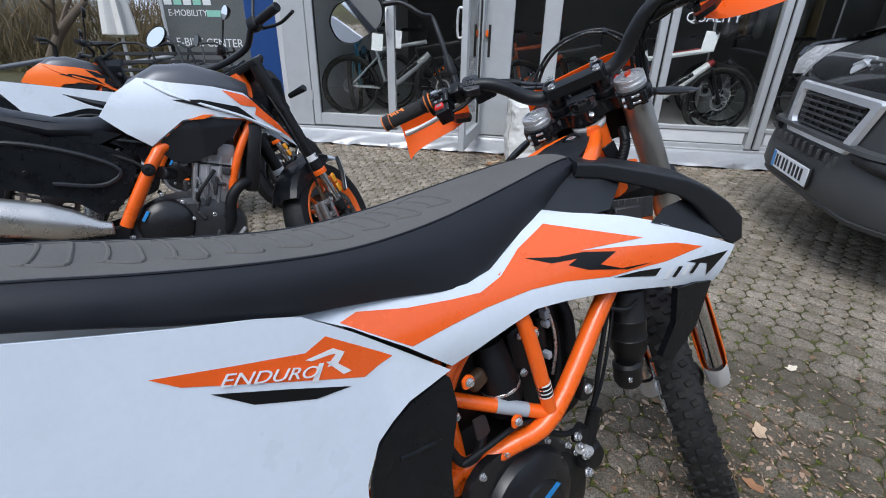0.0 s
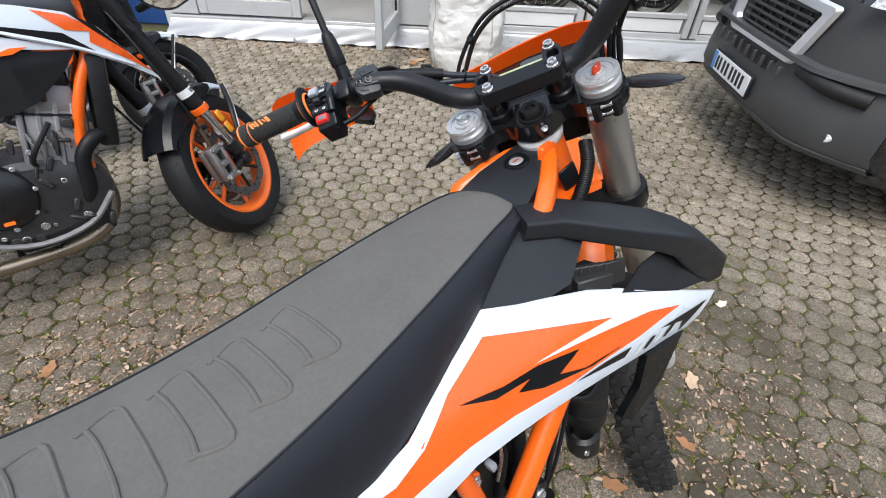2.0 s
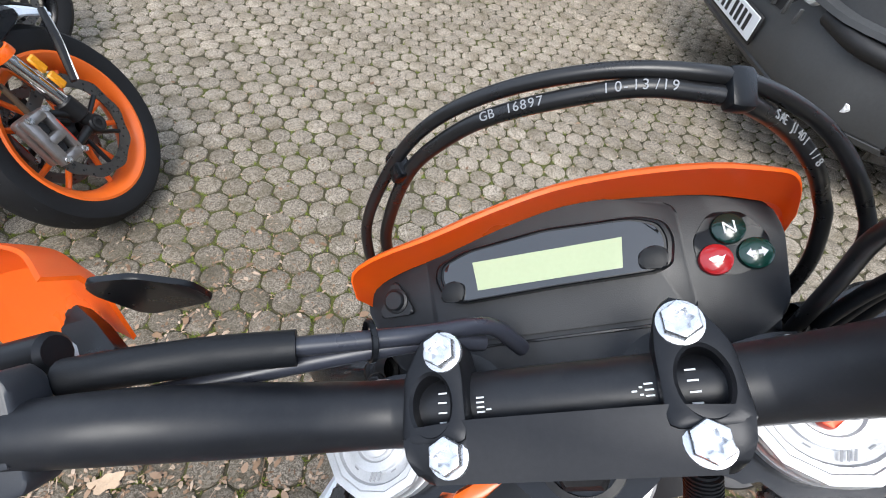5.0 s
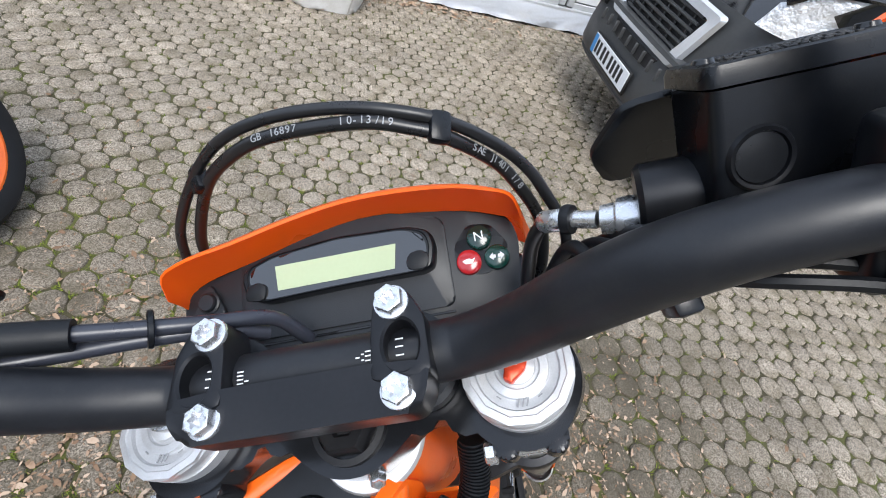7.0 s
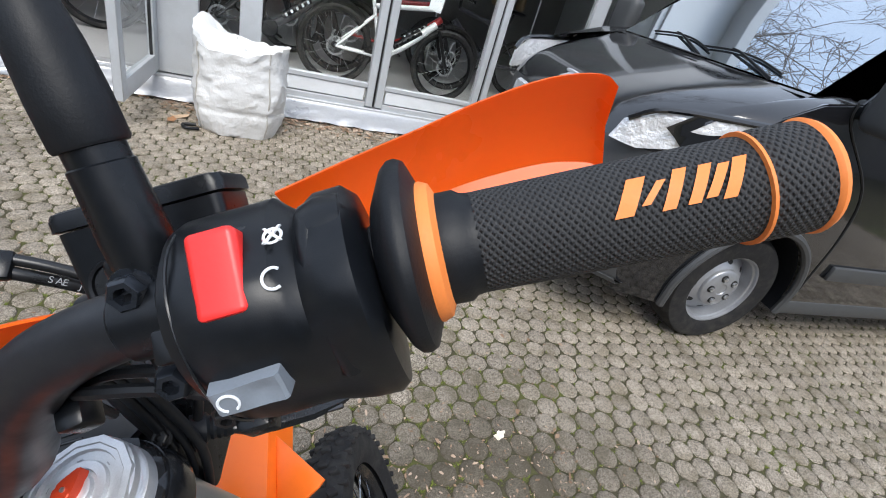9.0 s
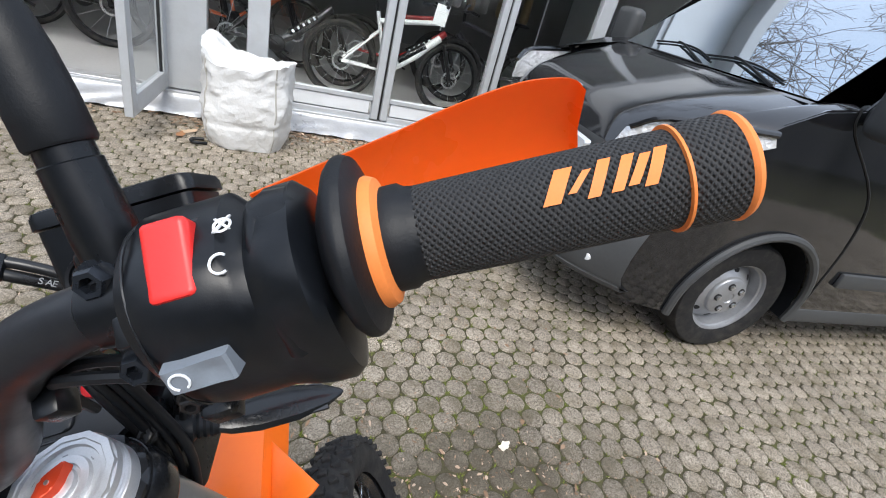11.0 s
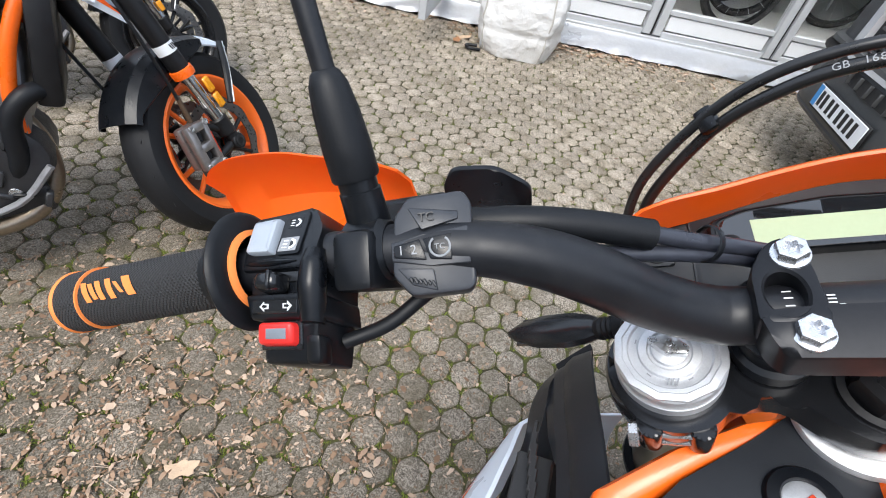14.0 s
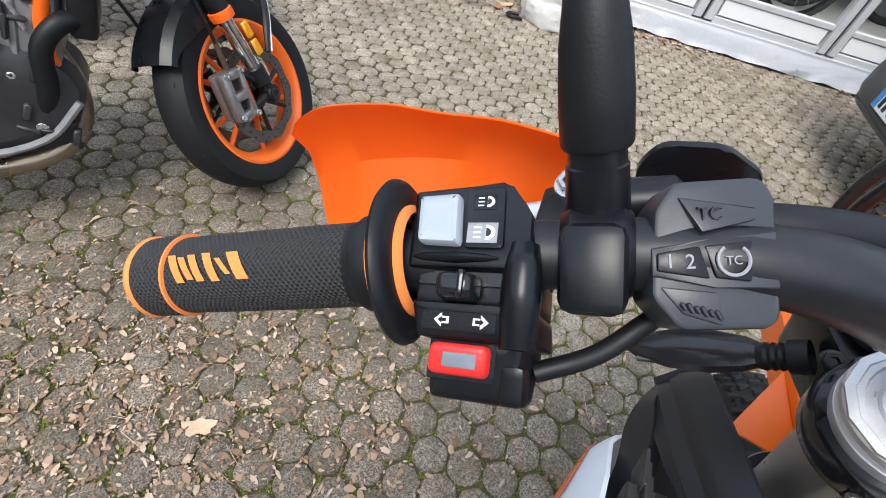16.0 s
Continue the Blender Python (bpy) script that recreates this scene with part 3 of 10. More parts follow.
def door_leaf(name, w, m, handle_x, label):
    """A glazed door leaf, hinged at x = 0, w wide."""
    d = structure(thing(name, m, label, "door"), label, "door")

    def bx(nm, x0, x1, z0, z1, material, y0=-0.02, y1=0.035, bev=0.004, lab=""):
        return part(nm, rbox(abs(x1 - x0), y1 - y0, z1 - z0, bev, 1, pose((x0 + x1) / 2, (y0 + y1) / 2, (z0 + z1) / 2)), material, d, lab, m)

    bx("stile", 0, 0.085 * (1 if w > 0 else -1), 0.18, 2.45, M_frame)
    bx("stile", w, w - 0.085 * (1 if w > 0 else -1), 0.18, 2.45, M_frame)
    s = 1 if w > 0 else -1
    bx("door_rail", 0.085 * s, w - 0.085 * s, 0.18, 0.31, M_frame)
    bx("door_rail", 0.085 * s, w - 0.085 * s, 2.35, 2.45, M_frame)
    for x in (0.09 * s, w - 0.09 * s):
        bx("gasket", x - 0.004, x + 0.004, 0.31, 2.35, M_gasket, -0.005, 0.02, 0)
    g_ = bx("door_pane", 0.085 * s, w - 0.085 * s, 0.305, 2.355, M_glass, 0.005, 0.011, 0)
    g_.visible_shadow = False
    part("door_handle", sweep([(handle_x, -0.02, 1.15), (handle_x, -0.07, 1.16), (handle_x, -0.07, 1.36), (handle_x, -0.02, 1.37)], 0.011, 10, 4), M_alu, d, "bent metal pull handle", m)
    for z in (0.45, 1.9):
        part("hinge", rod((0, -0.028, z), (0, -0.028, z + 0.10), 0.011, 10), M_alu, d, "", m)
    return d


door_leaf("door_1", 0.965, FA @ pose(-1.34, 0.015, 0), 0.90, "closed glazed aluminium door leaf")
door_leaf("door_2", 0.84, FA @ pose(0.53, -0.015, 0, 0, 0, 180 + 86), 0.76, "glazed aluminium door leaf standing open")
fbox("door_threshold", -0.37, 0.53, -0.02, 0.09, 0.158, 0.17, M_alu, front)
fbox("lock_plate", 0.60, 0.625, -0.016, -0.008, 0.95, 1.25, M_gasket, front, 0.001)
for z in (0.62, 0.9):
    fbox("keeper", 0.5355, 0.55, -0.018, -0.008, z, z + 0.16, M_gasket, front, 0.001)
fbox("orange_tag", 0.575, 0.60, -0.045, -0.02, 1.14, 1.20, M_orange, front, 0.004, "small orange tag on the door frame")
# interior and shell of the building
for nm, a, b, y0, y1, z0, z1, mt, lab in (("floor", -1.62, 7.1, 0.09, 5.5, 0.0, 0.165, M_floor, "grey shop floor"), ("wall_back", -1.62, 7.1, 5.5, 5.65, 0, 3.3, M_dark, "grey shop back wall"), ("wall_side", -1.75, -1.62, 0.125, 5.65, 0, 3.3, M_wallwhite, "rendered side wall"), ("wall_end", 7.1, 7.25, -0.02, 5.65, 0, 3.3, M_wallwhite, "rendered end wall"), ("ceiling", -1.62, 7.1, 0.12, 5.5, 2.9, 3.0, M_ceil, "pale shop ceiling"), ("roof", -1.9, 7.4, -0.25, 5.8, 3.3, 3.45, M_wallwhite, "flat roof slab")):
    structure(fbox(nm, a, b, y0, y1, z0, z1, mt, None, 0.005), lab, nm.split("_")[0])
# silver sheeting folded over the step along the front
M_foil = mat("silver_sheeting", (0.42, 0.43, 0.45), 0.34, metal=0.35, var=0.1, scale=3, bump=0.08, bscale=30, dirt=(0.33, 0.31, 0.28), dscale=3, damount=0.35)
sheeting = thing("silver_sheeting", FA, "silver plastic sheeting with soft folds along the shop front", "sheeting")
for n_, (s0, s1) in enumerate(((-1.62, 0.62), (0.60, 2.95), (2.93, 5.05), (5.03, 7.08))):
    rows_ = []
    for i in range(91):
        s = s0 + (s1 - s0) * i / 90
        w = noise.noise(Vector((s * 1.7, 0, 1))) * 0.035
        col = []
        for k in range(11):
            t = k / 10
            fold = noise.noise(Vector((s * 3.2 + t * 1.4, t * 1.2, 7 + n_)))
            wr_ = 0.030 * (1 - abs(fold) * 2.4) * t + 0.006 * noise.noise(Vector((s * 11, t * 3, 2)))
            col.append((s, -0.028 - 0.15 * t ** 1.3 - 0.003 * (n_ % 2) + w * t - wr_ * (0.2 + 0.5 * t), 0.135 * (1 - t) ** 0.8 + 0.004 + max(0.0, wr_) * t * 0.8))
        rows_.append(col)
    part("sheet", loft(rows_, closed=False), M_foil, sheeting, "", FA, angle=60)


# ---- bicycles in the shop ----
def bicycle(m, frame_rgb, accent, label, seed=0, wheel_r=0.36):
    fm_ = mat("bicycle_paint_" + str(seed), frame_rgb, 0.3, var=0.05, coat=0.4)
    bk = thing("bicycle", m, label, "bicycle", "bicycles in the shop")

    def P(name, bm, material, lab=""):
        return part(name, bm, material, bk, lab, m)

    hubs = (Vector((-0.55, 0, wheel_r)), Vector((0.60, 0, wheel_r)))
    for c in hubs:
        wm = frame_of(c, (1, 0, 0), (0, 0, 1), (0, -1, 0))
        P("tyre", moved(lathe([(wheel_r - 0.048, -0.018), (wheel_r - 0.02, -0.028), (wheel_r, -0.012), (wheel_r, 0.012), (wheel_r - 0.02, 0.028), (wheel_r - 0.048, 0.018)], 40), wm), M_tyre)
        P("rim", moved(lathe([(wheel_r - 0.047, -0.013), (wheel_r - 0.068, -0.011), (wheel_r - 0.07, 0.011), (wheel_r - 0.047, 0.013)], 40), wm), M_blackgloss)
        P("hub", moved(lathe([(0.02, -0.05), (0.03, -0.04), (0.03, 0.04), (0.02, 0.05)], 14), wm), M_engineblack)
        P("brake_disc", moved(lathe([(0.07, 0.045), (0.09, 0.045), (0.09, 0.047), (0.07, 0.047), (0.07, 0.045)], 24), wm), M_zinc)
        sp = None
        for k in range(14):
            a = 2 * math.pi * k / 14
            r_ = rod(c + Vector((0.02 * math.cos(a + 0.8), 0.02 * (-1) ** k, 0.02 * math.sin(a + 0.8))), c + Vector(((wheel_r - 0.06) * math.cos(a), 0, (wheel_r - 0.06) * math.sin(a))), 0.0016, 4)
            sp = r_ if sp is None else join(sp, r_)
        tagged(P("spokes", sp, M_zinc), kind="stuff")
    bb, st, ht, hb = (-0.10, 0, 0.33), (-0.22, 0, 0.78), (0.40, 0, 0.88), (0.43, 0, 0.74)
    P("down_tube", sweep([bb, (0.15, 0, 0.50), hb], [0.038, 0.042, 0.036], 12, 4), fm_, "thick e-bike down tube")
    P("battery_cover", sweep([(0.02, -0.012, 0.45), (0.28, -0.012, 0.64)], 0.036, 10, 3), M_blackgloss)
    P("top_tube", sweep([st, (0.10, 0, 0.83), ht], 0.024, 10, 4), fm_)
    P("seat_tube", rod(bb, (-0.245, 0, 0.86), 0.019), fm_)
    for s in (-1, 1):
        P("chain_stay", rod((bb[0], s * 0.03, bb[2]), (-0.55, s * 0.06, wheel_r), 0.013), fm_)
        P("seat_stay", rod((-0.2, s * 0.02, 0.70), (-0.55, s * 0.06, wheel_r), 0.011), fm_)
        P("fork_leg", rod((0.455, s * 0.06, 0.70), (0.60, s * 0.06, wheel_r), 0.018), M_engineblack)
        P("crank", rod((bb[0], s * 0.08, bb[2]), (bb[0] + s * 0.15, s * 0.09, bb[2] - s * 0.09), 0.012), M_engineblack)
        P("grip", rod((0.36, s * 0.25, 1.03), (0.31, s * 0.37, 1.03), 0.017), M_rubber)
    P("motor", lathe([(0, -0.06), (0.07, -0.06), (0.085, -0.04), (0.085, 0.04), (0.07, 0.06), (0, 0.06)], 20, frame_of(Vector(bb), (1, 0, 0), (0, 0, 1), (0, -1, 0))), M_engineblack)
    P("seat_post", rod((-0.24, 0, 0.84), (-0.28, 0, 0.98), 0.014), M_engineblack)
    P("saddle", loft([[(x, w * math.cos(a), 1.0 + h * math.sin(a)) for a in [2 * math.pi * k / 10 for k in range(10)]] for x, w, h in ((-0.42, 0.04, 0.01), (-0.38, 0.075, 0.022), (-0.28, 0.06, 0.022), (-0.15, 0.025, 0.018), (-0.12, 0.012, 0.008))]), M_rubber)
    P("handlebar", sweep([(0.31, -0.37, 1.03), (0.37, -0.2, 1.03), (0.41, 0, 0.99), (0.37, 0.2, 1.03), (0.31, 0.37, 1.03)], 0.014, 10, 5), M_bar)
    P("stem", rod(ht, (0.41, 0, 1.0), 0.02), M_engineblack)
    for k in range(5):
        P("frame_mark", rbox(0.022, 0.004, 0.028, m=pose(0.05 + 0.05 * k, -0.046, 0.475 + 0.0365 * k, 0, -38, 0)), accent)
    return bk


# places along the shop front: (s, depth, turn)
for i, (s, d, turn, rgb, acc, lab) in enumerate((
        (2.50, 0.62, 3, (0.75, 0.76, 0.77), M_engineblack, "white e-bike with black battery behind the shop window"),
        (1.45, 0.95, 12, (0.03, 0.03, 0.032), M_print, "black mountain bike behind the shop window"),
        (2.75, 1.35, -8, (0.45, 0.03, 0.03), M_print, "red mountain bike behind the shop window"),
        (3.9, 1.7, 170, (0.04, 0.04, 0.05), M_print, "dark e-bike in the shop"),
        (-0.62, 0.85, 14, (0.30, 0.32, 0.33), M_engineblack, "grey mountain bike behind the glass door"),
        (-0.25, 1.35, 5, (0.03, 0.03, 0.03), M_orange, "black and orange mountain bike in the shop"),
        (-1.25, 1.5, 100, (0.05, 0.25, 0.4), M_print, "blue bicycle in the shop"),
        (1.0, 1.8, -20, (0.6, 0.12, 0.03), M_print, "orange mountain bike in the shop"))):
    bicycle(FA @ pose(s, d, 0.166, -4, 0, turn), rgb, acc, lab, i)
for s, z, d in ((2.78, 1.14, 0.35), (-0.47, 1.08, 0.4), (-0.72, 1.04, 0.5)):
    tag = solo("price_tag", rbox(0.13, 0.003, 0.18, 0.001, 1), M_print, "white paper price tag hanging from a bicycle", "price tag", "price tags", m=FA @ pose(s, d, z, 0, 6, 4))
    part("string", rod((0, 0, 0.07), (0, 0, 2.9 - z), 0.0015, 6), M_print, tag, "", FA @ pose(s, d, z, 0, 0, 4))
M_sack = mat("brown_jacket_cloth", (0.16, 0.115, 0.06), 0.9, var=0.3, scale=8, bump=0.3, bscale=80)
for k in range(6):
    bm = rbox(0.34, 0.12, 0.62, 0.05, 3, taper=(0.7, 0.8))
    solo("hanging_jacket", bm, M_sack if k % 2 else M_dark, "dark jacket hanging on a rail in the shop", "jacket", "hanging jackets", m=FA @ pose(3.65 + 0.22 * k, 2.6 + 0.05 * (k % 3), 1.45, 0, 0, 70))
solo("clothes_rail", join(rod((3.5, 2.6, 1.82), (5.0, 2.6, 1.82), 0.012), rod((3.5, 2.6, 0.166), (3.5, 2.6, 1.82), 0.012), rod((5.0, 2.6, 0.166), (5.0, 2.6, 1.82), 0.012)), M_alu, "chrome clothes rail in the shop", "clothes rail", m=FA)

# ---- white bulk bag by the door ----
M_bag = mat("white_woven_bag", (0.74, 0.74, 0.73), 0.6, var=0.06, scale=7, bump=0.25, bscale=22, dirt=(0.45, 0.42, 0.36), dscale=3, damount=0.35)
secs_ = []
NB = 72
for i in range(31):
    t = i / 30
    z = 0.62 * t
    ring = []
    for k in range(NB):
        a = 2 * math.pi * k / NB
        c_, s_ = math.cos(a), math.sin(a)
        p = 2 / 2.5
        bul = 1.06 + 0.07 * math.sin(math.pi * min(t * 1.15, 1)) - 0.10 * (1 - t) ** 5
        dd = 0.022 * noise.noise(Vector((c_ * 1.8, s_ * 1.8, t * 2.5))) + 0.030 * max(0.0, 0.12 - abs(noise.noise(Vector((c_ * 3.2, s_ * 3.2, t * 5))))) / 0.12 * (0.3 + 0.4 * t) - 0.010 * math.exp(-((t - 0.30 - 0.02 * c_) / 0.022) ** 2)
        lift = (0.085 * max(0, math.cos(a - 2.6)) ** 6 + 0.035 * math.cos(2 * a + 0.5)) * t ** 3
        ring.append(((0.285 + dd) * bul * math.copysign(abs(c_) ** p, c_), (0.25 + dd) * bul * math.copysign(abs(s_) ** p, s_), max(z + lift + 0.02 * t * noise.noise(Vector((c_ * 5, s_ * 5, 9))), 0.0)))
    secs_.append(ring)
inner = []
for t, dz in ((0.90, -0.015), (0.78, -0.07), (0.5, -0.10), (0.15, -0.08)):
    inner.append([(x * t, y * t, z * (0.985 if t > 0.85 else 1) + dz + 0.03 * noise.noise(Vector((x * 9, y * 9, t)))) for x, y, z in secs_[-1]])
bag = thing("bulk_bag", pose(1.06, 4.62, 0.0, 0, 0, -14), "open white woven bulk bag, creased and slightly dirty, beside the door", "bag")
BGM = pose(1.06, 4.62, 0.0, 0, 0, -14)
part("bag_body", loft(secs_ + inner), M_bag, bag, "", BGM, angle=70)
for a in (2.45, 3.9, 5.4, 0.7):
    k = int(a / (2 * math.pi) * NB)
    part("bag_seam", sweep([secs_[i][k] for i in range(0, 31, 3)], 0.006, 6, 3), mat("bag_seam_thread", (0.45, 0.43, 0.39), 0.8, bump=0.5, bscale=300), bag, "grey stitched seam", BGM)
part("bag_strap", sweep([(-0.25, -0.22, 0.012), (-0.33, -0.25, 0.02), (-0.36, -0.17, 0.012), (-0.28, -0.15, 0.015)], 0.012, 6, 4), M_rubber, bag, "black lifting strap", BGM)

# ---- the enduro motorcycle: it leans left on its stand, its bars turned left ----
# steering frame: x right, y ahead, z up along the steering axis; chassis frame: x right, y ahead, z up
STEM = Vector((0.351, 1.041, 1.126))
MF = frame_of(STEM, (0.8582, -0.2509, 0.4478), (0.1656, 0.9611, 0.2212), (-0.4859, -0.1157, 0.8663))
cp, sp, cl, sl = math.cos(radians(37)), math.sin(radians(37)), math.cos(radians(13)), math.sin(radians(13))
MB = frame_of(STEM, (sp * cl, -cp * cl, sl), (cp, sp, 0), (-sp * sl, cp * sl, cl))
bike = thing("enduro_motorcycle", Matrix.Translation((0.35, 0.75, 0.0)), "white and orange enduro motorcycle with black seat, parked on paving stones", "motorcycle")


def F_(name, bm, material, label="", parent=None, angle=38):
    return part(name, bm, material, parent or bike, label, MF, angle=angle)


def B_(name, bm, material, label="", parent=None, angle=38):
    return part(name, bm, material, parent or bike, label, MB, angle=angle)


def bolt(p, axis, r=0.0065, h=0.005, flange=1.25):
    """Hexagon head with a flange and a socket."""
    m = along(p, Vector(p) + Vector(axis))
    head = lathe([(0, h * 0.55), (r * 0.42, h * 0.55), (r * 0.5, h * 1.12), (r * 0.82, h * 1.15), (r, h), (r, h * 0.35)], 6, m)
    fl = lathe([(r * 0.6, h * 0.4), (r * flange * 0.95, h * 0.38), (r * flange, h * 0.25), (r * flange, 0)], 18, m)
    return join(head, fl)


def torx(p):
    """Flange bolt with a chamfered hexagon head and a six-lobed socket."""
    m = Matrix.Translation(p)
    n, r = 24, 0.0069

    def lobes(k, z):
        return [((0.0034 + 0.0008 * math.cos(6 * 2 * math.pi * i / n)) * k * math.cos(2 * math.pi * i / n), (0.0034 + 0.0008 * math.cos(6 * 2 * math.pi * i / n)) * k * math.sin(2 * math.pi * i / n), z) for i in range(n)]

    def hexa(k, z):
        out = []
        for i in range(n):
            a = 2 * math.pi * i / n
            q = r * k * math.cos(math.pi / 6) / math.cos((a + math.pi / 6) % (math.pi / 3) - math.pi / 6)
            out.append((q * math.cos(a), q * math.sin(a), z))
        return out

    def disc(q, z):
        return [(q * math.cos(2 * math.pi * i / n), q * math.sin(2 * math.pi * i / n), z) for i in range(n)]
    rows = [lobes(0.9, 0.0030), lobes(1.0, 0.0068), disc(0.0052, 0.0072), hexa(0.94, 0.0069), hexa(1.0, 0.0058), hexa(1.0, 0.0022), disc(0.0079, 0.0018), disc(0.0081, 0.0010), disc(0.0081, 0.0)]
    return moved(join(loft(rows, caps=False), mesh_of(lobes(0.9, 0.0030), [tuple(range(n))])), m)


def holed(outer, c, rx, ry, thick, m, n=48, bevel=0.0022):
    """A plate with a rounded outline and an oval hole through it."""
    poly = rounded(outer, 0.004, 4)

    def reach(a):
        d = Vector((math.cos(a), math.sin(a)))
        best = 0.0
        for p, q in zip(poly, poly[1:] + poly[:1]):
            e = Vector(q) - Vector(p)
            den = d.x * e.y - d.y * e.x
            if abs(den) < 1e-12:
                continue
            w = Vector(p) - Vector(c)
            t_, u_ = (w.x * e.y - w.y * e.x) / den, (w.x * d.y - w.y * d.x) / den
            if t_ > 0 and -1e-6 <= u_ <= 1 + 1e-6:
                best = max(best, t_)
        return best
    loops = []
    for kind_, z, inset in ((0, 0, 0), (0, thick - bevel, 0), (0, thick - bevel * 0.3, bevel * 0.3), (0, thick, bevel), (1, thick, -0.0012), (1, thick - 0.0012, 0), (1, 0, 0)):
        ring = []
        for i in range(n):
            a = 2 * math.pi * i / n
            if kind_ == 0:
                q = reach(a) - inset
                ring.append((c[0] + q * math.cos(a), c[1] + q * math.sin(a), z))
            else:
                ring.append((c[0] + (rx - inset) * math.cos(a), c[1] + (ry - inset) * math.sin(a), z))
        loops.append(ring)
    return moved(loft(loops + [loops[0]], caps=False), m)


# handlebar
half = [(0.0, 0.019, 0.036), (0.058, 0.019, 0.036), (0.078, 0.019, 0.040), (0.100, 0.018, 0.056), (0.122, 0.016, 0.082), (0.145, 0.014, 0.104), (0.170, 0.012, 0.118), (0.200, 0.010, 0.125), (0.25, 0.005, 0.129), (0.31, -0.003, 0.131), (0.385, -0.012, 0.1335)]
hr = [0.0143, 0.0143, 0.0143, 0.0143, 0.0140, 0.0132, 0.0120, 0.0112, 0.0111, 0.0111, 0.0111]
path = [(-x, y, z) for x, y, z in half[:0:-1]] + half
handlebar = F_("handlebar", sweep(path, hr[:0:-1] + hr, 20, 6), M_bar, "tapered matt black aluminium handlebar")

# bar clamp with four flange bolts and two risers
clamp_rear = plate(rounded([(-0.052, -0.0095), (0.052, -0.0095), (0.0575, -0.002), (0.060, 0.010), (0.034, 0.0120), (-0.034, 0.0120), (-0.060, 0.010), (-0.0575, -0.002)], 0.004), 0.024, Matrix.Translation((0, 0, 0.034)), 0.003)
for v in clamp_rear.verts:
    if v.co.z > 0.05 and v.co.y < 0.0:
        v.co.z -= (0.0 - v.co.y) * 0.5
clamp = F_("bar_clamp", clamp_rear, M_anod, "black anodised handlebar clamp")
for s in (-1, 1):
    ear = holed([(s * 0.0335, 0.004), (s * 0.0345, 0.030), (s * 0.037, 0.043), (s * 0.044, 0.0495), (s * 0.052, 0.044), (s * 0.0595, 0.030), (s * 0.0605, 0.004)][::s], (s * 0.0478, 0.0185), 0.0078, 0.0112, 0.024, Matrix.Translation((0, 0, 0.034)))
    F_("clamp_ear", ear, M_anod, parent=clamp)
    F_("riser", lathe([(0.019, -0.006), (0.0195, 0.004), (0.0165, 0.006), (0.0165, 0.012), (0.0185, 0.014), (0.0185, 0.020), (0.021, 0.026), (0.024, 0.034), (0, 0.036)], 28, Matrix.Translation((s * 0.044, 0.019, 0))), M_black, "black rubber-mounted handlebar riser")
    for y, z in ((0.0, 0.0545), (0.038, 0.0575)):
        F_("clamp_bolt", torx((s * 0.0436 + 0.0015, y, z - 0.0005)), M_bolt, "zinc-plated torx flange bolt", clamp)
for s in (-1, 1):
    for i in range(6):
        a = radians(18 - 15 * i)
        F_("scale_mark", rbox(0.0036, 0.0006, 0.0003, m=Matrix.Translation((s * 0.0455, 0.019 + 0.01445 * math.sin(a), 0.036 + 0.01445 * math.cos(a))) @ Matrix.Rotation(-a, 4, 'X')), M_print, parent=handlebar)
for x, a, w in ((0.0312, 8, 0.0030), (0.0312, 0, 0.0030), (0.0312, -8, 0.0030), (0.0285, 4, 0.0012), (0.0285, -6, 0.0012), (0.0262, -1, 0.0018), (-0.0300, 10, 0.0030), (-0.0300, 3, 0.0030), (-0.0300, -4, 0.0030), (-0.0300, -11, 0.0030), (-0.0268, -8, 0.0020)):
    F_("bar_mark", rbox(w, 0.0006, 0.0003, m=Matrix.Translation((x, 0.019 + 0.01445 * math.sin(radians(a - 4)), 0.036 + 0.01445 * math.cos(radians(a - 4)))) @ Matrix.Rotation(radians(4 - a), 4, 'X')), M_print, parent=handlebar)

# upper triple clamp
tri_out = [(-0.060, 0.040), (-0.094, 0.047), (-0.118, 0.038), (-0.128, 0.014), (-0.122, -0.006), (-0.112, -0.020), (-0.096, -0.026), (-0.076, -0.022), (-0.062, -0.006), (-0.040, -0.003), (-0.026, -0.016), (-0.010, -0.026), (0.010, -0.026), (0.026, -0.016), (0.040, -0.003), (0.062, -0.006), (0.076, -0.022), (0.096, -0.026), (0.112, -0.020), (0.122, -0.006), (0.128, 0.014), (0.118, 0.038), (0.094, 0.047), (0.060, 0.040), (0.030, 0.034), (-0.030, 0.034)]
yoke = F_("upper_triple_clamp", plate(rounded(tri_out[::-1], 0.012, 4), 0.026, Matrix.Translation((0, 0, -0.034)), 0.005), M_yoke, "black forged triple clamp")
F_("stem_nut", join(lathe([(0, 0.001), (0.006, 0.001), (0.008, 0.004), (0.0145, 0.005), (0.0165, 0.002), (0.017, -0.009)], 6), lathe([(0.017, -0.0045), (0.0205, -0.005), (0.021, -0.010)], 28)), M_engineblack, "black hexagon stem nut")
F_("stem_bolt", bolt((0.011, -0.0245, -0.0185), (0.25, -0.8, 0.55), 0.0045, 0.006, 1.1), M_zinc)
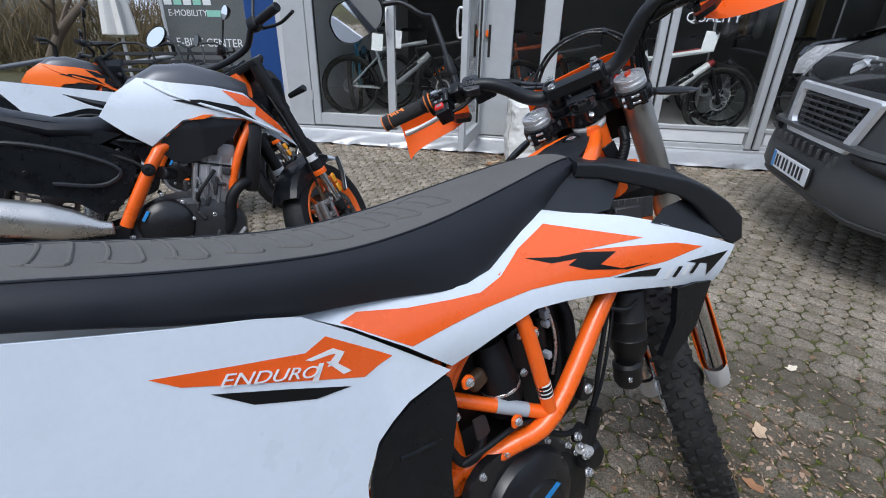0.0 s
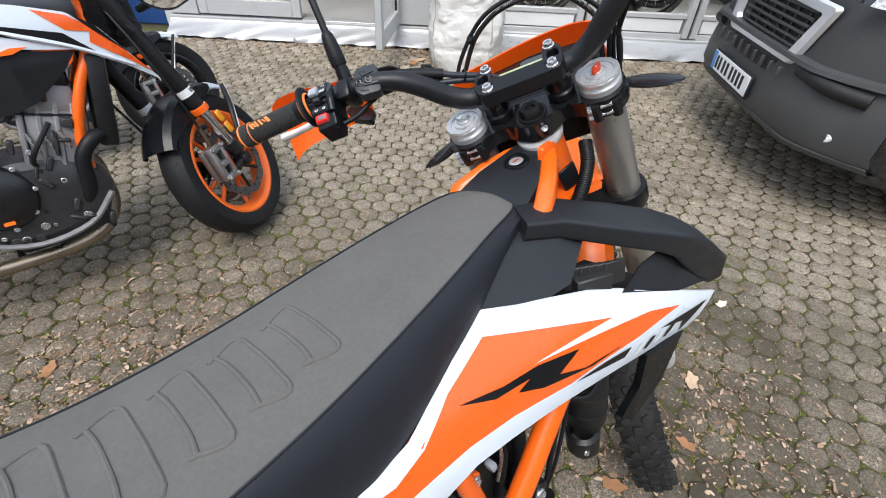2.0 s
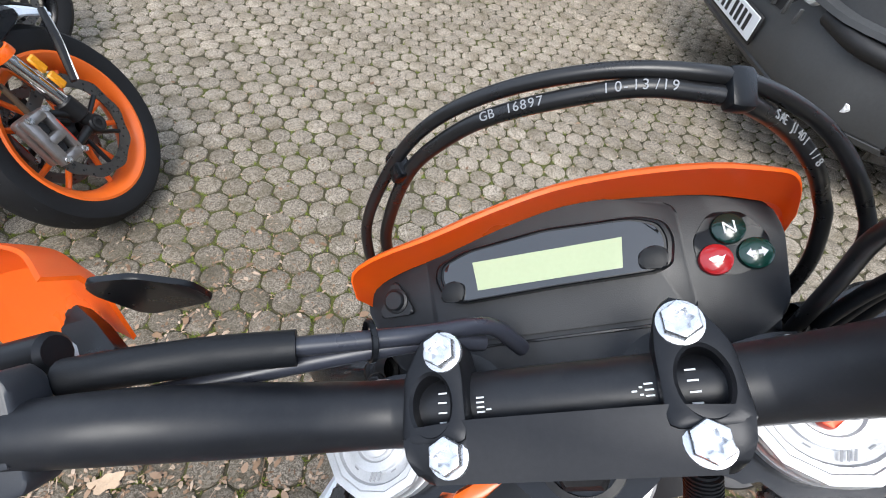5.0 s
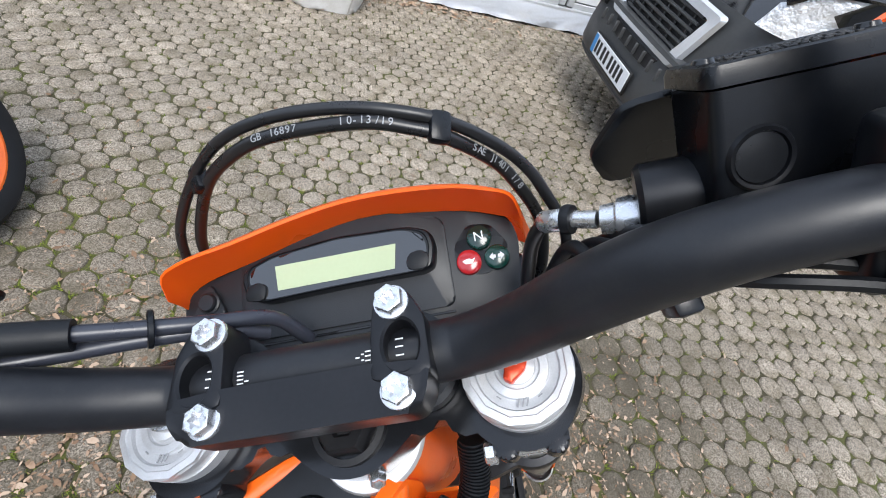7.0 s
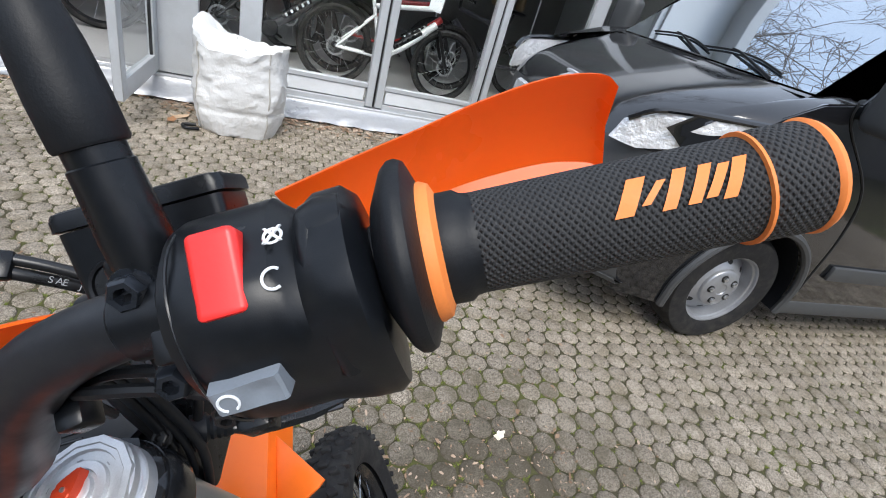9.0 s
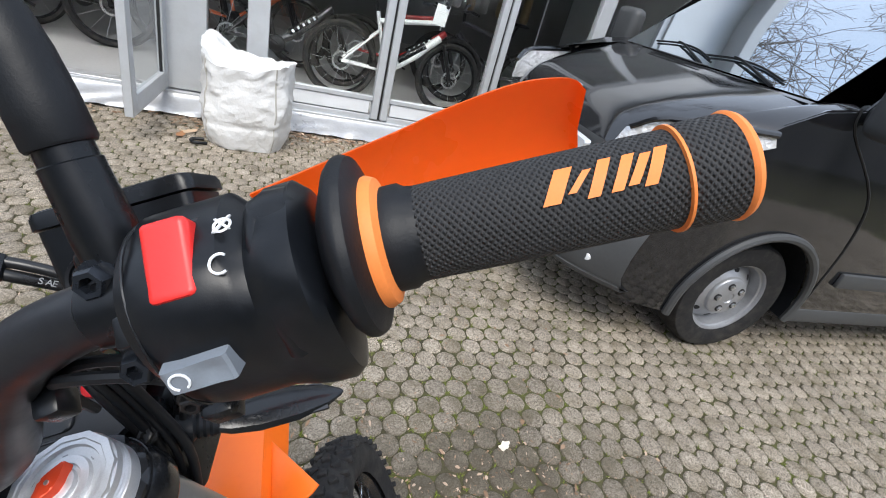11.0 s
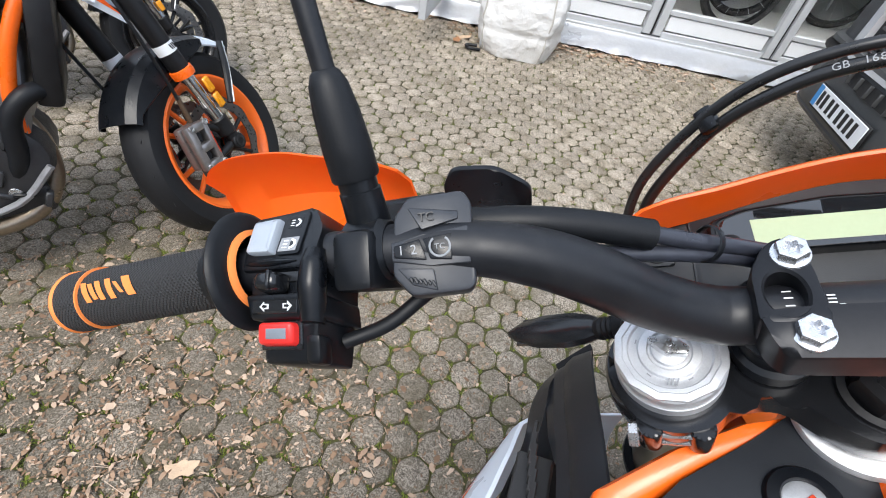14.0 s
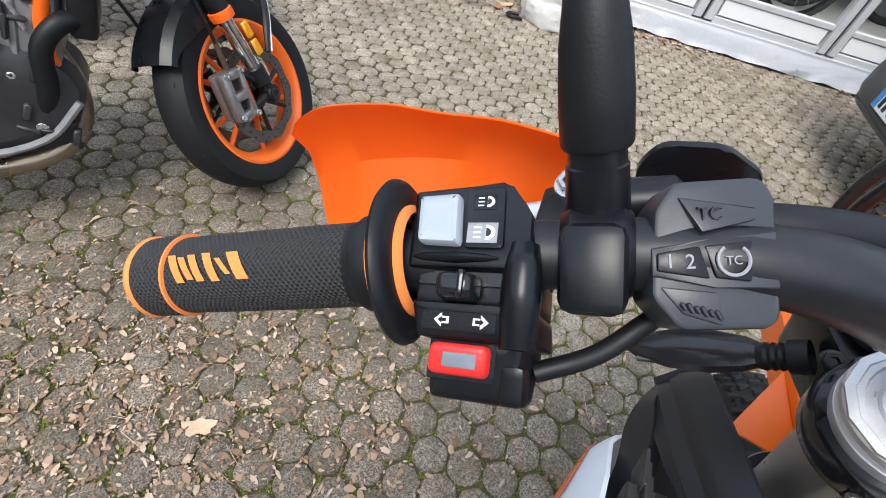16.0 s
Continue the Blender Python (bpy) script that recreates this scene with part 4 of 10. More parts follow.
for s in (-1, 1):
    c = Vector((s * 0.094, 0.012, 0))
    T = Matrix.Translation(c)
    TC_ = T @ Matrix.Diagonal((1.06, 1.06, 1.0, 1))
    tube = F_("fork_tube", lathe([(0.0255, 0.0), (0.0268, -0.004), (0.0268, -0.20), (0.0285, -0.26), (0.0295, -0.36), (0.0295, -0.52), (0.0275, -0.535), (0.020, -0.54)], 36, T), M_fork, "grey anodised upside-down fork tube")
    cap = F_("fork_cap", join(lathe([(0.0268, -0.010), (0.0268, 0.000), (0.0258, 0.0007), (0.0268, 0.0020), (0.0258, 0.0033), (0.0268, 0.0046), (0.0262, 0.0062), (0.0250, 0.0066)], 48, TC_),
                               lathe([(0.0266, 0.0062), (0.0266, 0.0105), (0.0250, 0.0128), (0.0200, 0.0128), (0.0192, 0.0108), (0.0150, 0.0104), (0.0145, 0.0128), (0.0108, 0.0132), (0.0100, 0.0118), (0, 0.0118)], 32, TC_)), M_cap, "silver aluminium fork cap", angle=28)
    F_("adjuster_seat", lathe([(0.0092, 0.0115), (0.0088, 0.0145), (0.0072, 0.0152), (0, 0.0150)], 24, T), M_cap, parent=cap)
    dial = plate(rounded([(-0.0022, -0.0095), (0.0022, -0.0095), (0.0052, -0.0010), (0.0044, 0.003), (0.0008, 0.0108), (-0.0008, 0.0108), (-0.0044, 0.003), (-0.0052, -0.0010)], 0.0012, 3), 0.0058, T @ pose(0, 0, 0.0146, 0, 0, -35 if s > 0 else 70), 0.001)
    d = F_("damping_dial", dial, M_redanod if s > 0 else M_zinc, "red damping adjuster dial" if s > 0 else "silver damping adjuster dial", cap)
    F_("dial_screw", lathe([(0, 0.0022), (0.0012, 0.0022), (0.0014, 0.0012), (0.0020, 0.0014), (0.0022, 0.0004), (0.0022, 0)], 12, T @ pose(0, 0, 0.0189)), M_zinc, parent=cap)
    F_("cap_flange", lathe([(0.0235, 0.0124), (0.0245, 0.0134), (0.0281, 0.0130), (0.0283, 0.0095), (0.0268, 0.0088)], 12, T @ pose(0, 0, 0, 0, 0, 12)), M_cap, parent=cap)
    for a_ in (40, 100, 160, 230, 300):
        F_("cap_stamp", rbox(0.0026, 0.0006, 0.0002, m=T @ pose(0.0172 * math.cos(radians(a_)), 0.0172 * math.sin(radians(a_)), 0.0110, 0, 0, a_ + 90)), M_greyprint, parent=cap)
    F_("clamp_collar", lathe([(0.0272, -0.012), (0.0330, -0.0115), (0.0345, -0.016), (0.0345, -0.034), (0.0330, -0.037), (0.0272, -0.037)], 40, T), M_yoke, "glossy black fork clamp", yoke)
    for k in range(3):
        F_("stamped_mark", rbox(0.0008, 0.0042, 0.0003, m=T @ pose(-0.0022 + k * 0.0022, -0.0172, 0.0126, 0, 0, -20)), M_greyprint, parent=cap)
    # pinch clamp: split lugs with two bolts
    for lx in (-0.0125, 0.0125):
        lug = plate(rounded([(-0.0070, 0.0), (0.0070, 0.0), (0.0066, -0.0100), (0.003, -0.0135), (-0.003, -0.0135), (-0.0066, -0.0100)][::-1], 0.003), 0.026, T @ pose(lx, -0.026, -0.037), 0.002)
        F_("pinch_lug", lug, M_yoke, parent=yoke)
    for bz in (-0.0165, -0.0295):
        F_("pinch_bolt", join(rod(c + Vector((-0.018, -0.0345, bz)), c + Vector((0.018, -0.0345, bz)), 0.0032, 12, bevel=0.0008), rod(c + Vector((-0.0245, -0.0345, bz)), c + Vector((-0.0188, -0.0345, bz)), 0.0052, 6, bevel=0.0007)), M_bolt, "pale hexagon pinch bolt", yoke)
    # lower clamp, wiper, inner tube, guard and axle lug
    F_("lower_clamp_ring", lathe([(0.028, -0.250), (0.0345, -0.249), (0.0360, -0.245), (0.0360, -0.218), (0.0345, -0.214), (0.028, -0.213)], 36, T), M_anod)
    F_("inner_fork_tube", lathe([(0.024, -0.535), (0.024, -0.90)], 24, T), M_chrome, "chromed inner fork tube")
    F_("axle_lug", join(lathe([(0.030, -0.875), (0.033, -0.89), (0.030, -0.95), (0, -0.955)], 20, T), rod(c + Vector((-0.028, 0.02, -0.945)), c + Vector((0.032, 0.02, -0.945)), 0.021, 18, bevel=0.003)), M_alu, "cast aluminium axle lug")
    gs = []
    for z, w, off in ((-0.52, 0.020, 0.036), (-0.56, 0.030, 0.035), (-0.70, 0.034, 0.034), (-0.84, 0.036, 0.036), (-0.93, 0.030, 0.042)):
        arc = [(w * math.sin(a), 0.004 + off * math.cos(a)) for a in [radians(-110 + 220 * k / 10) for k in range(11)]]
        inn = [(x * 0.9, y - 0.0035 * (y > 0)) for x, y in arc][::-1]
        gs.append([(c.x + x, c.y + y, z) for x, y in arc + inn])
    F_("fork_guard", loft(gs), M_orange, "orange plastic fork guard")
F_("lower_triple_clamp", plate(rounded([(-0.10, -0.012), (-0.05, -0.028), (0.05, -0.028), (0.10, -0.012), (0.10, 0.038), (-0.10, 0.038)], 0.01), 0.034, Matrix.Translation((0, 0, -0.248)), 0.004), M_anod, "black lower triple clamp")
F_("steering_stem", rod((0, 0, -0.24), (0, 0, -0.03), 0.018, 20), M_engineblack)

# instrument tray, display, warning lamps: built on a plane that rises to the front
DT = pose(0, 0.09, -0.009, 14, 0, 0)
tray_out = [(-0.114, 0.000), (-0.108, 0.016), (-0.070, 0.028), (-0.030, 0.042), (0.0, 0.044), (0.04, 0.039), (0.080, 0.030), (0.106, 0.020), (0.110, 0.004), (0.104, -0.034), (0.066, -0.060), (0.030, -0.062), (-0.03, -0.062), (-0.066, -0.060), (-0.100, -0.036)]
dash = F_("instrument_tray", plate(rounded(tray_out[::-1], 0.006, 3), 0.006, DT @ pose(0, 0, -0.006), 0.002), M_tank, "dark grey instrument surround")
F_("tray_step", plate(rounded([(-0.072, 0.024), (-0.02, 0.038), (0.03, 0.036), (0.066, 0.026), (0.066, -0.030), (-0.072, -0.030)][::-1], 0.006, 4), 0.0022, DT, 0.0016), M_tank, parent=dash)
F_("lamp_field", plate(rounded([(0.070, -0.011), (0.070, 0.006), (0.080, 0.018), (0.094, 0.016), (0.103, 0.002), (0.101, -0.010), (0.086, -0.015)][::-1], 0.004, 4), 0.0008, DT, 0.0004), M_black, parent=dash)
F_("tray_seam", rbox(0.13, 0.0016, 0.001, 0.0003, 1, DT @ pose(0, -0.0335, 0.0004)), M_blackgloss, parent=dash)
lcd_out = [(-0.0630, 0.006), (-0.0605, 0.013), (-0.045, 0.0185), (0.0, 0.0225), (0.045, 0.0200), (0.0575, 0.0150), (0.0600, 0.006), (0.0570, -0.0065), (0.0510, -0.0088), (0.0, -0.0088), (-0.052, -0.0098), (-0.0600, -0.0040)]
disp = F_("display_unit", loft([[tuple(DT @ Vector((x * k + 0.0 * z, y * k + 0.0005, z))) for x, y in rounded(lcd_out[::-1], 0.005, 4)] for z, k in ((0.0, 1.0), (0.0095, 1.015), (0.0125, 1.01), (0.0143, 0.985), (0.0146, 0.955), (0.0138, 0.945))]), M_black, "black speedometer unit")
F_("display_window", plate(rounded([(x * 0.925, y * 0.90 + 0.0006) for x, y in lcd_out][::-1], 0.005, 4), 0.0008, DT @ pose(0, 0, 0.0134), 0.0003), M_displayglass, "glossy dark display window", disp)
M_lcd = mat("lcd_panel", (0.40, 0.46, 0.27), 0.12, var=0.04, scale=30, coat=1.0)
F_("lcd_screen", plate([(-0.0405, 0.0115), (-0.0395, -0.0040), (0.0345, -0.0042), (0.0368, 0.0110)], 0.0006, DT @ pose(0, 0, 0.0140)), M_lcd, "pale green liquid crystal display", disp)
for x, y in ((-0.0535, -0.0025), (0.0488, -0.0015)):
    F_("display_button", plate(rounded([(-0.007, -0.005), (0.0055, -0.0062), (0.0075, 0.003), (0.0005, 0.0062), (-0.0065, 0.003)][::-1], 0.003, 4), 0.0022, DT @ pose(x, y, 0.0136), 0.0009), M_rubber, "rubber display button", disp)
for (x, y), c, nm in (((0.0862, 0.0080), (0.004, 0.028, 0.022), "N"), ((0.0778, -0.0060), (0.42, 0.018, 0.022), "oil"), ((0.0950, -0.0058), (0.004, 0.042, 0.030), "turn")):
    L_at = DT @ pose(x, y, 0.0004)
    lamp = F_("warning_lamp", lathe([(0, 0.0042), (0.0058, 0.0040), (0.0074, 0.0030), (0.0079, 0.0012), (0.0079, 0.0)], 28, L_at), mat("lamp_lens_" + nm, c, 0.2, var=0.1, scale=60, coat=0.6), "round warning lamp with a white symbol", dash)
    if nm == "N":
        words("lamp_letter", "N", 0.0085, M_print, lamp, MF @ L_at @ pose(0, 0, 0.0042))
    elif nm == "turn":
        for s in (-1, 1):
            F_("lamp_arrow", plate([(s * 0.0046, 0.0), (s * 0.0022, 0.0024), (s * 0.0022, 0.0010), (s * 0.0006, 0.0010), (s * 0.0006, -0.0010), (s * 0.0022, -0.0010), (s * 0.0022, -0.0024)][::-s], 0.0004, L_at @ pose(0, 0, 0.0040)), M_print, parent=lamp)
    else:
        F_("lamp_symbol", plate(rounded([(-0.0038, 0.0005), (-0.002, -0.0016), (0.0022, -0.0016), (0.0042, 0.0016), (0.002, 0.0006), (0.0008, 0.0016), (-0.0022, 0.0012)][::-1], 0.0004), 0.0004, L_at @ pose(0, 0, 0.0040)), M_print, parent=lamp)
F_("dash_button", join(lathe([(0, 0.0075), (0.0050, 0.0075), (0.0058, 0.0066), (0.0060, 0.0048), (0.0074, 0.0042), (0.0076, 0.002)], 26, DT @ pose(-0.0925, -0.001, 0)), plate(rounded([(-0.013, -0.009), (0.012, -0.009), (0.0, 0.014)][::-1], 0.005), 0.0032, DT @ pose(-0.0925, -0.001, 0), 0.0014)), M_tank, "grey sealing plug", dash)

# orange headlamp mask: rim round the tray, apron ahead of it
secs = []
for u, yy, zz in spline([(-0.1085, 0.086, 0.012), (-0.104, 0.095, 0.026), (-0.085, 0.100, 0.031), (-0.058, 0.105, 0.0310), (-0.023, 0.1135, 0.0305), (0.011, 0.119, 0.0300), (0.045, 0.1170, 0.0318), (0.077, 0.1112, 0.0335), (0.098, 0.1045, 0.0325), (0.1075, 0.1015, 0.029), (0.1115, 0.0985, 0.018), (0.1135, 0.096, 0.0)], 3):
    k = abs(u) / 0.115
    n = Vector((u * 0.35, 0.06, 0)).normalized()
    def q(d, z):
        d = d * (1 - 0.45 * k ** 3)
        return (u + n.x * d, yy + n.y * d, z)
    secs.append([q(0.006, zz - 0.034), q(0.003, zz - 0.012), q(-0.0005, zz - 0.001), q(0.0012, zz), q(0.004, zz - 0.002), q(0.016, zz - 0.030), q(0.036, zz - 0.075), q(0.046, zz - 0.15 * (1 - 0.30 * k)), q(0.041, zz - 0.15 * (1 - 0.30 * k)), q(0.030, zz - 0.075), q(0.011, zz - 0.034)])
mask = F_("headlamp_mask", loft(secs), M_guard, "orange plastic headlamp mask")
F_("headlamp", lathe([(0.055, 0.0), (0.062, 0.02), (0.05, 0.045), (0, 0.052)], 24, pose(0, 0.125, -0.10, -80, 0, 0)), M_blackgloss, "headlamp behind the mask")

# headlamp carrier behind the tray, with its screws and the looms that pass through it
carrier = F_("headlamp_carrier", rbox(0.18, 0.050, 0.09, 0.008, 2, pose(0, 0.080, -0.082)), M_black, "black headlamp carrier")
for s in (-1, 1):
    F_("carrier_cheek", rbox(0.036, 0.060, 0.080, 0.006, 2, pose(s * 0.090, 0.072, -0.072, 0, 0, -s * 12)), M_black, parent=carrier)
for s in (-1, 1):
    F_("carrier_screw", bolt((s * 0.112, 0.045, -0.022), (0, -0.3, 0.95), 0.005, 0.004), M_engineblack, parent=carrier)
for k in range(3):
    F_("loom", sweep([(0.152 - 0.010 * k, 0.030, 0.095 - 0.01 * k), (0.140 - 0.007 * k, 0.046, 0.062), (0.130 - 0.006 * k, 0.051, 0.018), (0.120 - 0.008 * k, 0.046, -0.05), (0.09 - 0.01 * k, 0.040, -0.12)], 0.0024 if k % 2 else 0.0032, 10, 5), M_rubber, "black cable" if k % 2 else "black sleeved loom")
# brake and clutch hoses looping over the mask
hoses = [[(-0.108, 0.112, -0.045), (-0.100, 0.121, -0.012), (-0.088, 0.125, 0.017), (-0.058, 0.129, 0.056), (-0.030, 0.127, 0.077), (-0.001, 0.123, 0.088), (0.043, 0.117, 0.090), (0.067, 0.113, 0.083), (0.083, 0.110, 0.074), (0.104, 0.111, 0.0465), (0.1148, 0.104, 0.0285), (0.1224, 0.100, 0.0071), (0.1245, 0.093, -0.0066), (0.120, 0.080, -0.032), (0.102, 0.065, -0.065)],
         [(-0.118, 0.106, -0.045), (-0.110, 0.116, -0.008), (-0.096, 0.126, 0.026), (-0.064, 0.134, 0.060), (-0.034, 0.134, 0.082), (0.0, 0.130, 0.093), (0.038, 0.124, 0.094), (0.070, 0.117, 0.087), (0.090, 0.115, 0.074), (0.1092, 0.112, 0.0543), (0.1205, 0.106, 0.0399), (0.1269, 0.098, 0.0287), (0.1339, 0.090, 0.0108), (0.1354, 0.080, -0.0045), (0.126, 0.066, -0.032), (0.102, 0.055, -0.070)]]
M_hose = mat("black_hose_rubber", (0.012, 0.012, 0.013), 0.3, var=0.2, scale=60)
for h, r in zip(hoses, (0.0036, 0.0032)):
    F_("hose", sweep(h, r, 12, 8), M_hose, "black rubber hydraulic hose")
for a in ((-0.061, 0.133, 0.0595), (0.080, 0.112, 0.080)):
    F_("hose_clip", rbox(0.011, 0.016, 0.0078, 0.0025, m=pose(*a, 20, -38 if a[0] < 0 else 30, 0)), M_black, "black hose clip")
hose_print = [("GB 16897", 0.40), ("10-13/19", 0.505), ("SAE J1401 1/8", 0.655)]
hp = spline(hoses[0], 30)
def on_hose(frac, body, size=0.0052):
    """Single characters laid along the hose."""
    acc, pos = 0.0, []
    L = [0.0]
    for a, b in zip(hp, hp[1:]):
        acc += float(np.linalg.norm(b - a))
        L.append(acc)
    d0 = frac * acc
    for k, ch in enumerate(body):
        d = d0 + k * size * 0.62
        i = min(int(np.searchsorted(L, d)), len(hp) - 2)
        p = Vector(hp[i]); t = (Vector(hp[i + 1]) - Vector(hp[i - 1])).normalized()
        z = Vector((0.1, -0.45, 0.85)); z = (z - t * z.dot(t)).normalized()
        y = z.cross(t)
        if ch != " ":
            words("hose_letter", ch, size, M_greyprint, bike, MF @ frame_of(p + z * 0.0036, t, y, z), depth=0.0002)
for body, frac in hose_print:
    on_hose(frac, body)
F_("hose", sweep([(0.124, 0.059, 0.064), (0.1187, 0.062, 0.0585), (0.113, 0.061, 0.045), (0.109, 0.056, 0.020), (0.104, 0.050, -0.030)], 0.0036, 12, 6), M_hose, "black rubber hydraulic hose")
fitting = F_("hose_fitting", join(rod((0.1180, 0.0625, 0.0590), (0.1265, 0.0560, 0.0690), 0.0050, 16, bevel=0.001), rod((0.126, 0.0565, 0.0685), (0.138, 0.050, 0.0745), 0.0038, 16), lathe([(0.003, -0.009), (0.0060, -0.0085), (0.0066, -0.003), (0.0080, -0.002), (0.0086, 0.003), (0.0070, 0.008), (0.0072, 0.012), (0, 0.013)], 20, along((0.147, 0.047, 0.0775), (0.158, 0.044, 0.081)))), M_bolt, "bright metal hose fitting", angle=45)
F_("fitting_collar", lathe([(0.0036, -0.0022), (0.0062, -0.002), (0.0066, 0.0), (0.0062, 0.002), (0.0036, 0.0022)], 18, along((0.1275, 0.0555, 0.0695), (0.135, 0.0515, 0.073))), M_rubber, "black rubber collar", fitting)

# bundled cables on the bar's left half
F_("cable_sleeve", sweep([(-0.178, 0.033, 0.110), (-0.152, 0.036, 0.103), (-0.125, 0.040, 0.090), (-0.099, 0.043, 0.075)], 0.0075, 14, 5), M_rubber, "black rubber cable sleeve")
M_cable = mat("dark_blue_grey_cable", (0.030, 0.033, 0.045), 0.32, var=0.15, scale=50)
F_("cable", sweep([(-0.102, 0.043, 0.077), (-0.080, 0.046, 0.063), (-0.052, 0.050, 0.046), (-0.03, 0.056, 0.025), (-0.02, 0.05, 0.0)], 0.0042, 10, 5), M_cable, "dark blue-grey cable")
F_("cable", sweep([(-0.150, 0.026, 0.094), (-0.115, 0.036, 0.072), (-0.080, 0.043, 0.056), (-0.052, 0.048, 0.040), (-0.035, 0.05, 0.02)], 0.0042, 10, 5), M_cable, "dark blue-grey cable")
F_("cable_tie", lathe([(0.0085, -0.0015), (0.0095, -0.001), (0.0095, 0.001), (0.0085, 0.0015)], 16, along((-0.074, 0.0465, 0.059), (-0.068, 0.048, 0.054))), M_black)


# grips
def knurl(name):
    """Rubber with fine diagonal ribs."""
    m = mat(name, (0.024, 0.024, 0.025), 0.7, var=0.2, scale=40)
    N, L = m.node_tree.nodes, m.node_tree.links
    co = N.new("ShaderNodeTexCoord")
    outs = []
    for rot in (0.9, -0.9):
        mp = N.new("ShaderNodeMapping")
        mp.inputs['Rotation'].default_value = (0, 0, rot)
        L.new(co.outputs['UV'], mp.inputs[0])
        w = N.new("ShaderNodeTexWave")
        w.inputs['Scale'].default_value = 6.5
        w.inputs['Distortion'].default_value = 0.0
        L.new(mp.outputs[0], w.inputs[0])
        outs.append(w)
    mul = N.new("ShaderNodeMath")
    mul.operation = 'MULTIPLY'
    L.new(outs[0].outputs['Fac'], mul.inputs[0])
    L.new(outs[1].outputs['Fac'], mul.inputs[1])
    bp = N.new("ShaderNodeBump")
    bp.inputs['Strength'].default_value, bp.inputs['Distance'].default_value = 0.9, 0.0012
    L.new(mul.outputs[0], bp.inputs['Height'])
    L.new(bp.outputs[0], N["Principled BSDF"].inputs['Normal'])
    return m


M_grip = knurl("knurled_grip_rubber")
M_griporange = mat("orange_grip_rubber", (0.83, 0.24, 0.05), 0.6, var=0.08, scale=50, bump=0.05)


def grip_axis(s, u):
    t = (u - 0.25) / 0.15
    return Vector((s * u, 0.005 - 0.0195 * t, 0.129 + 0.005 * t))


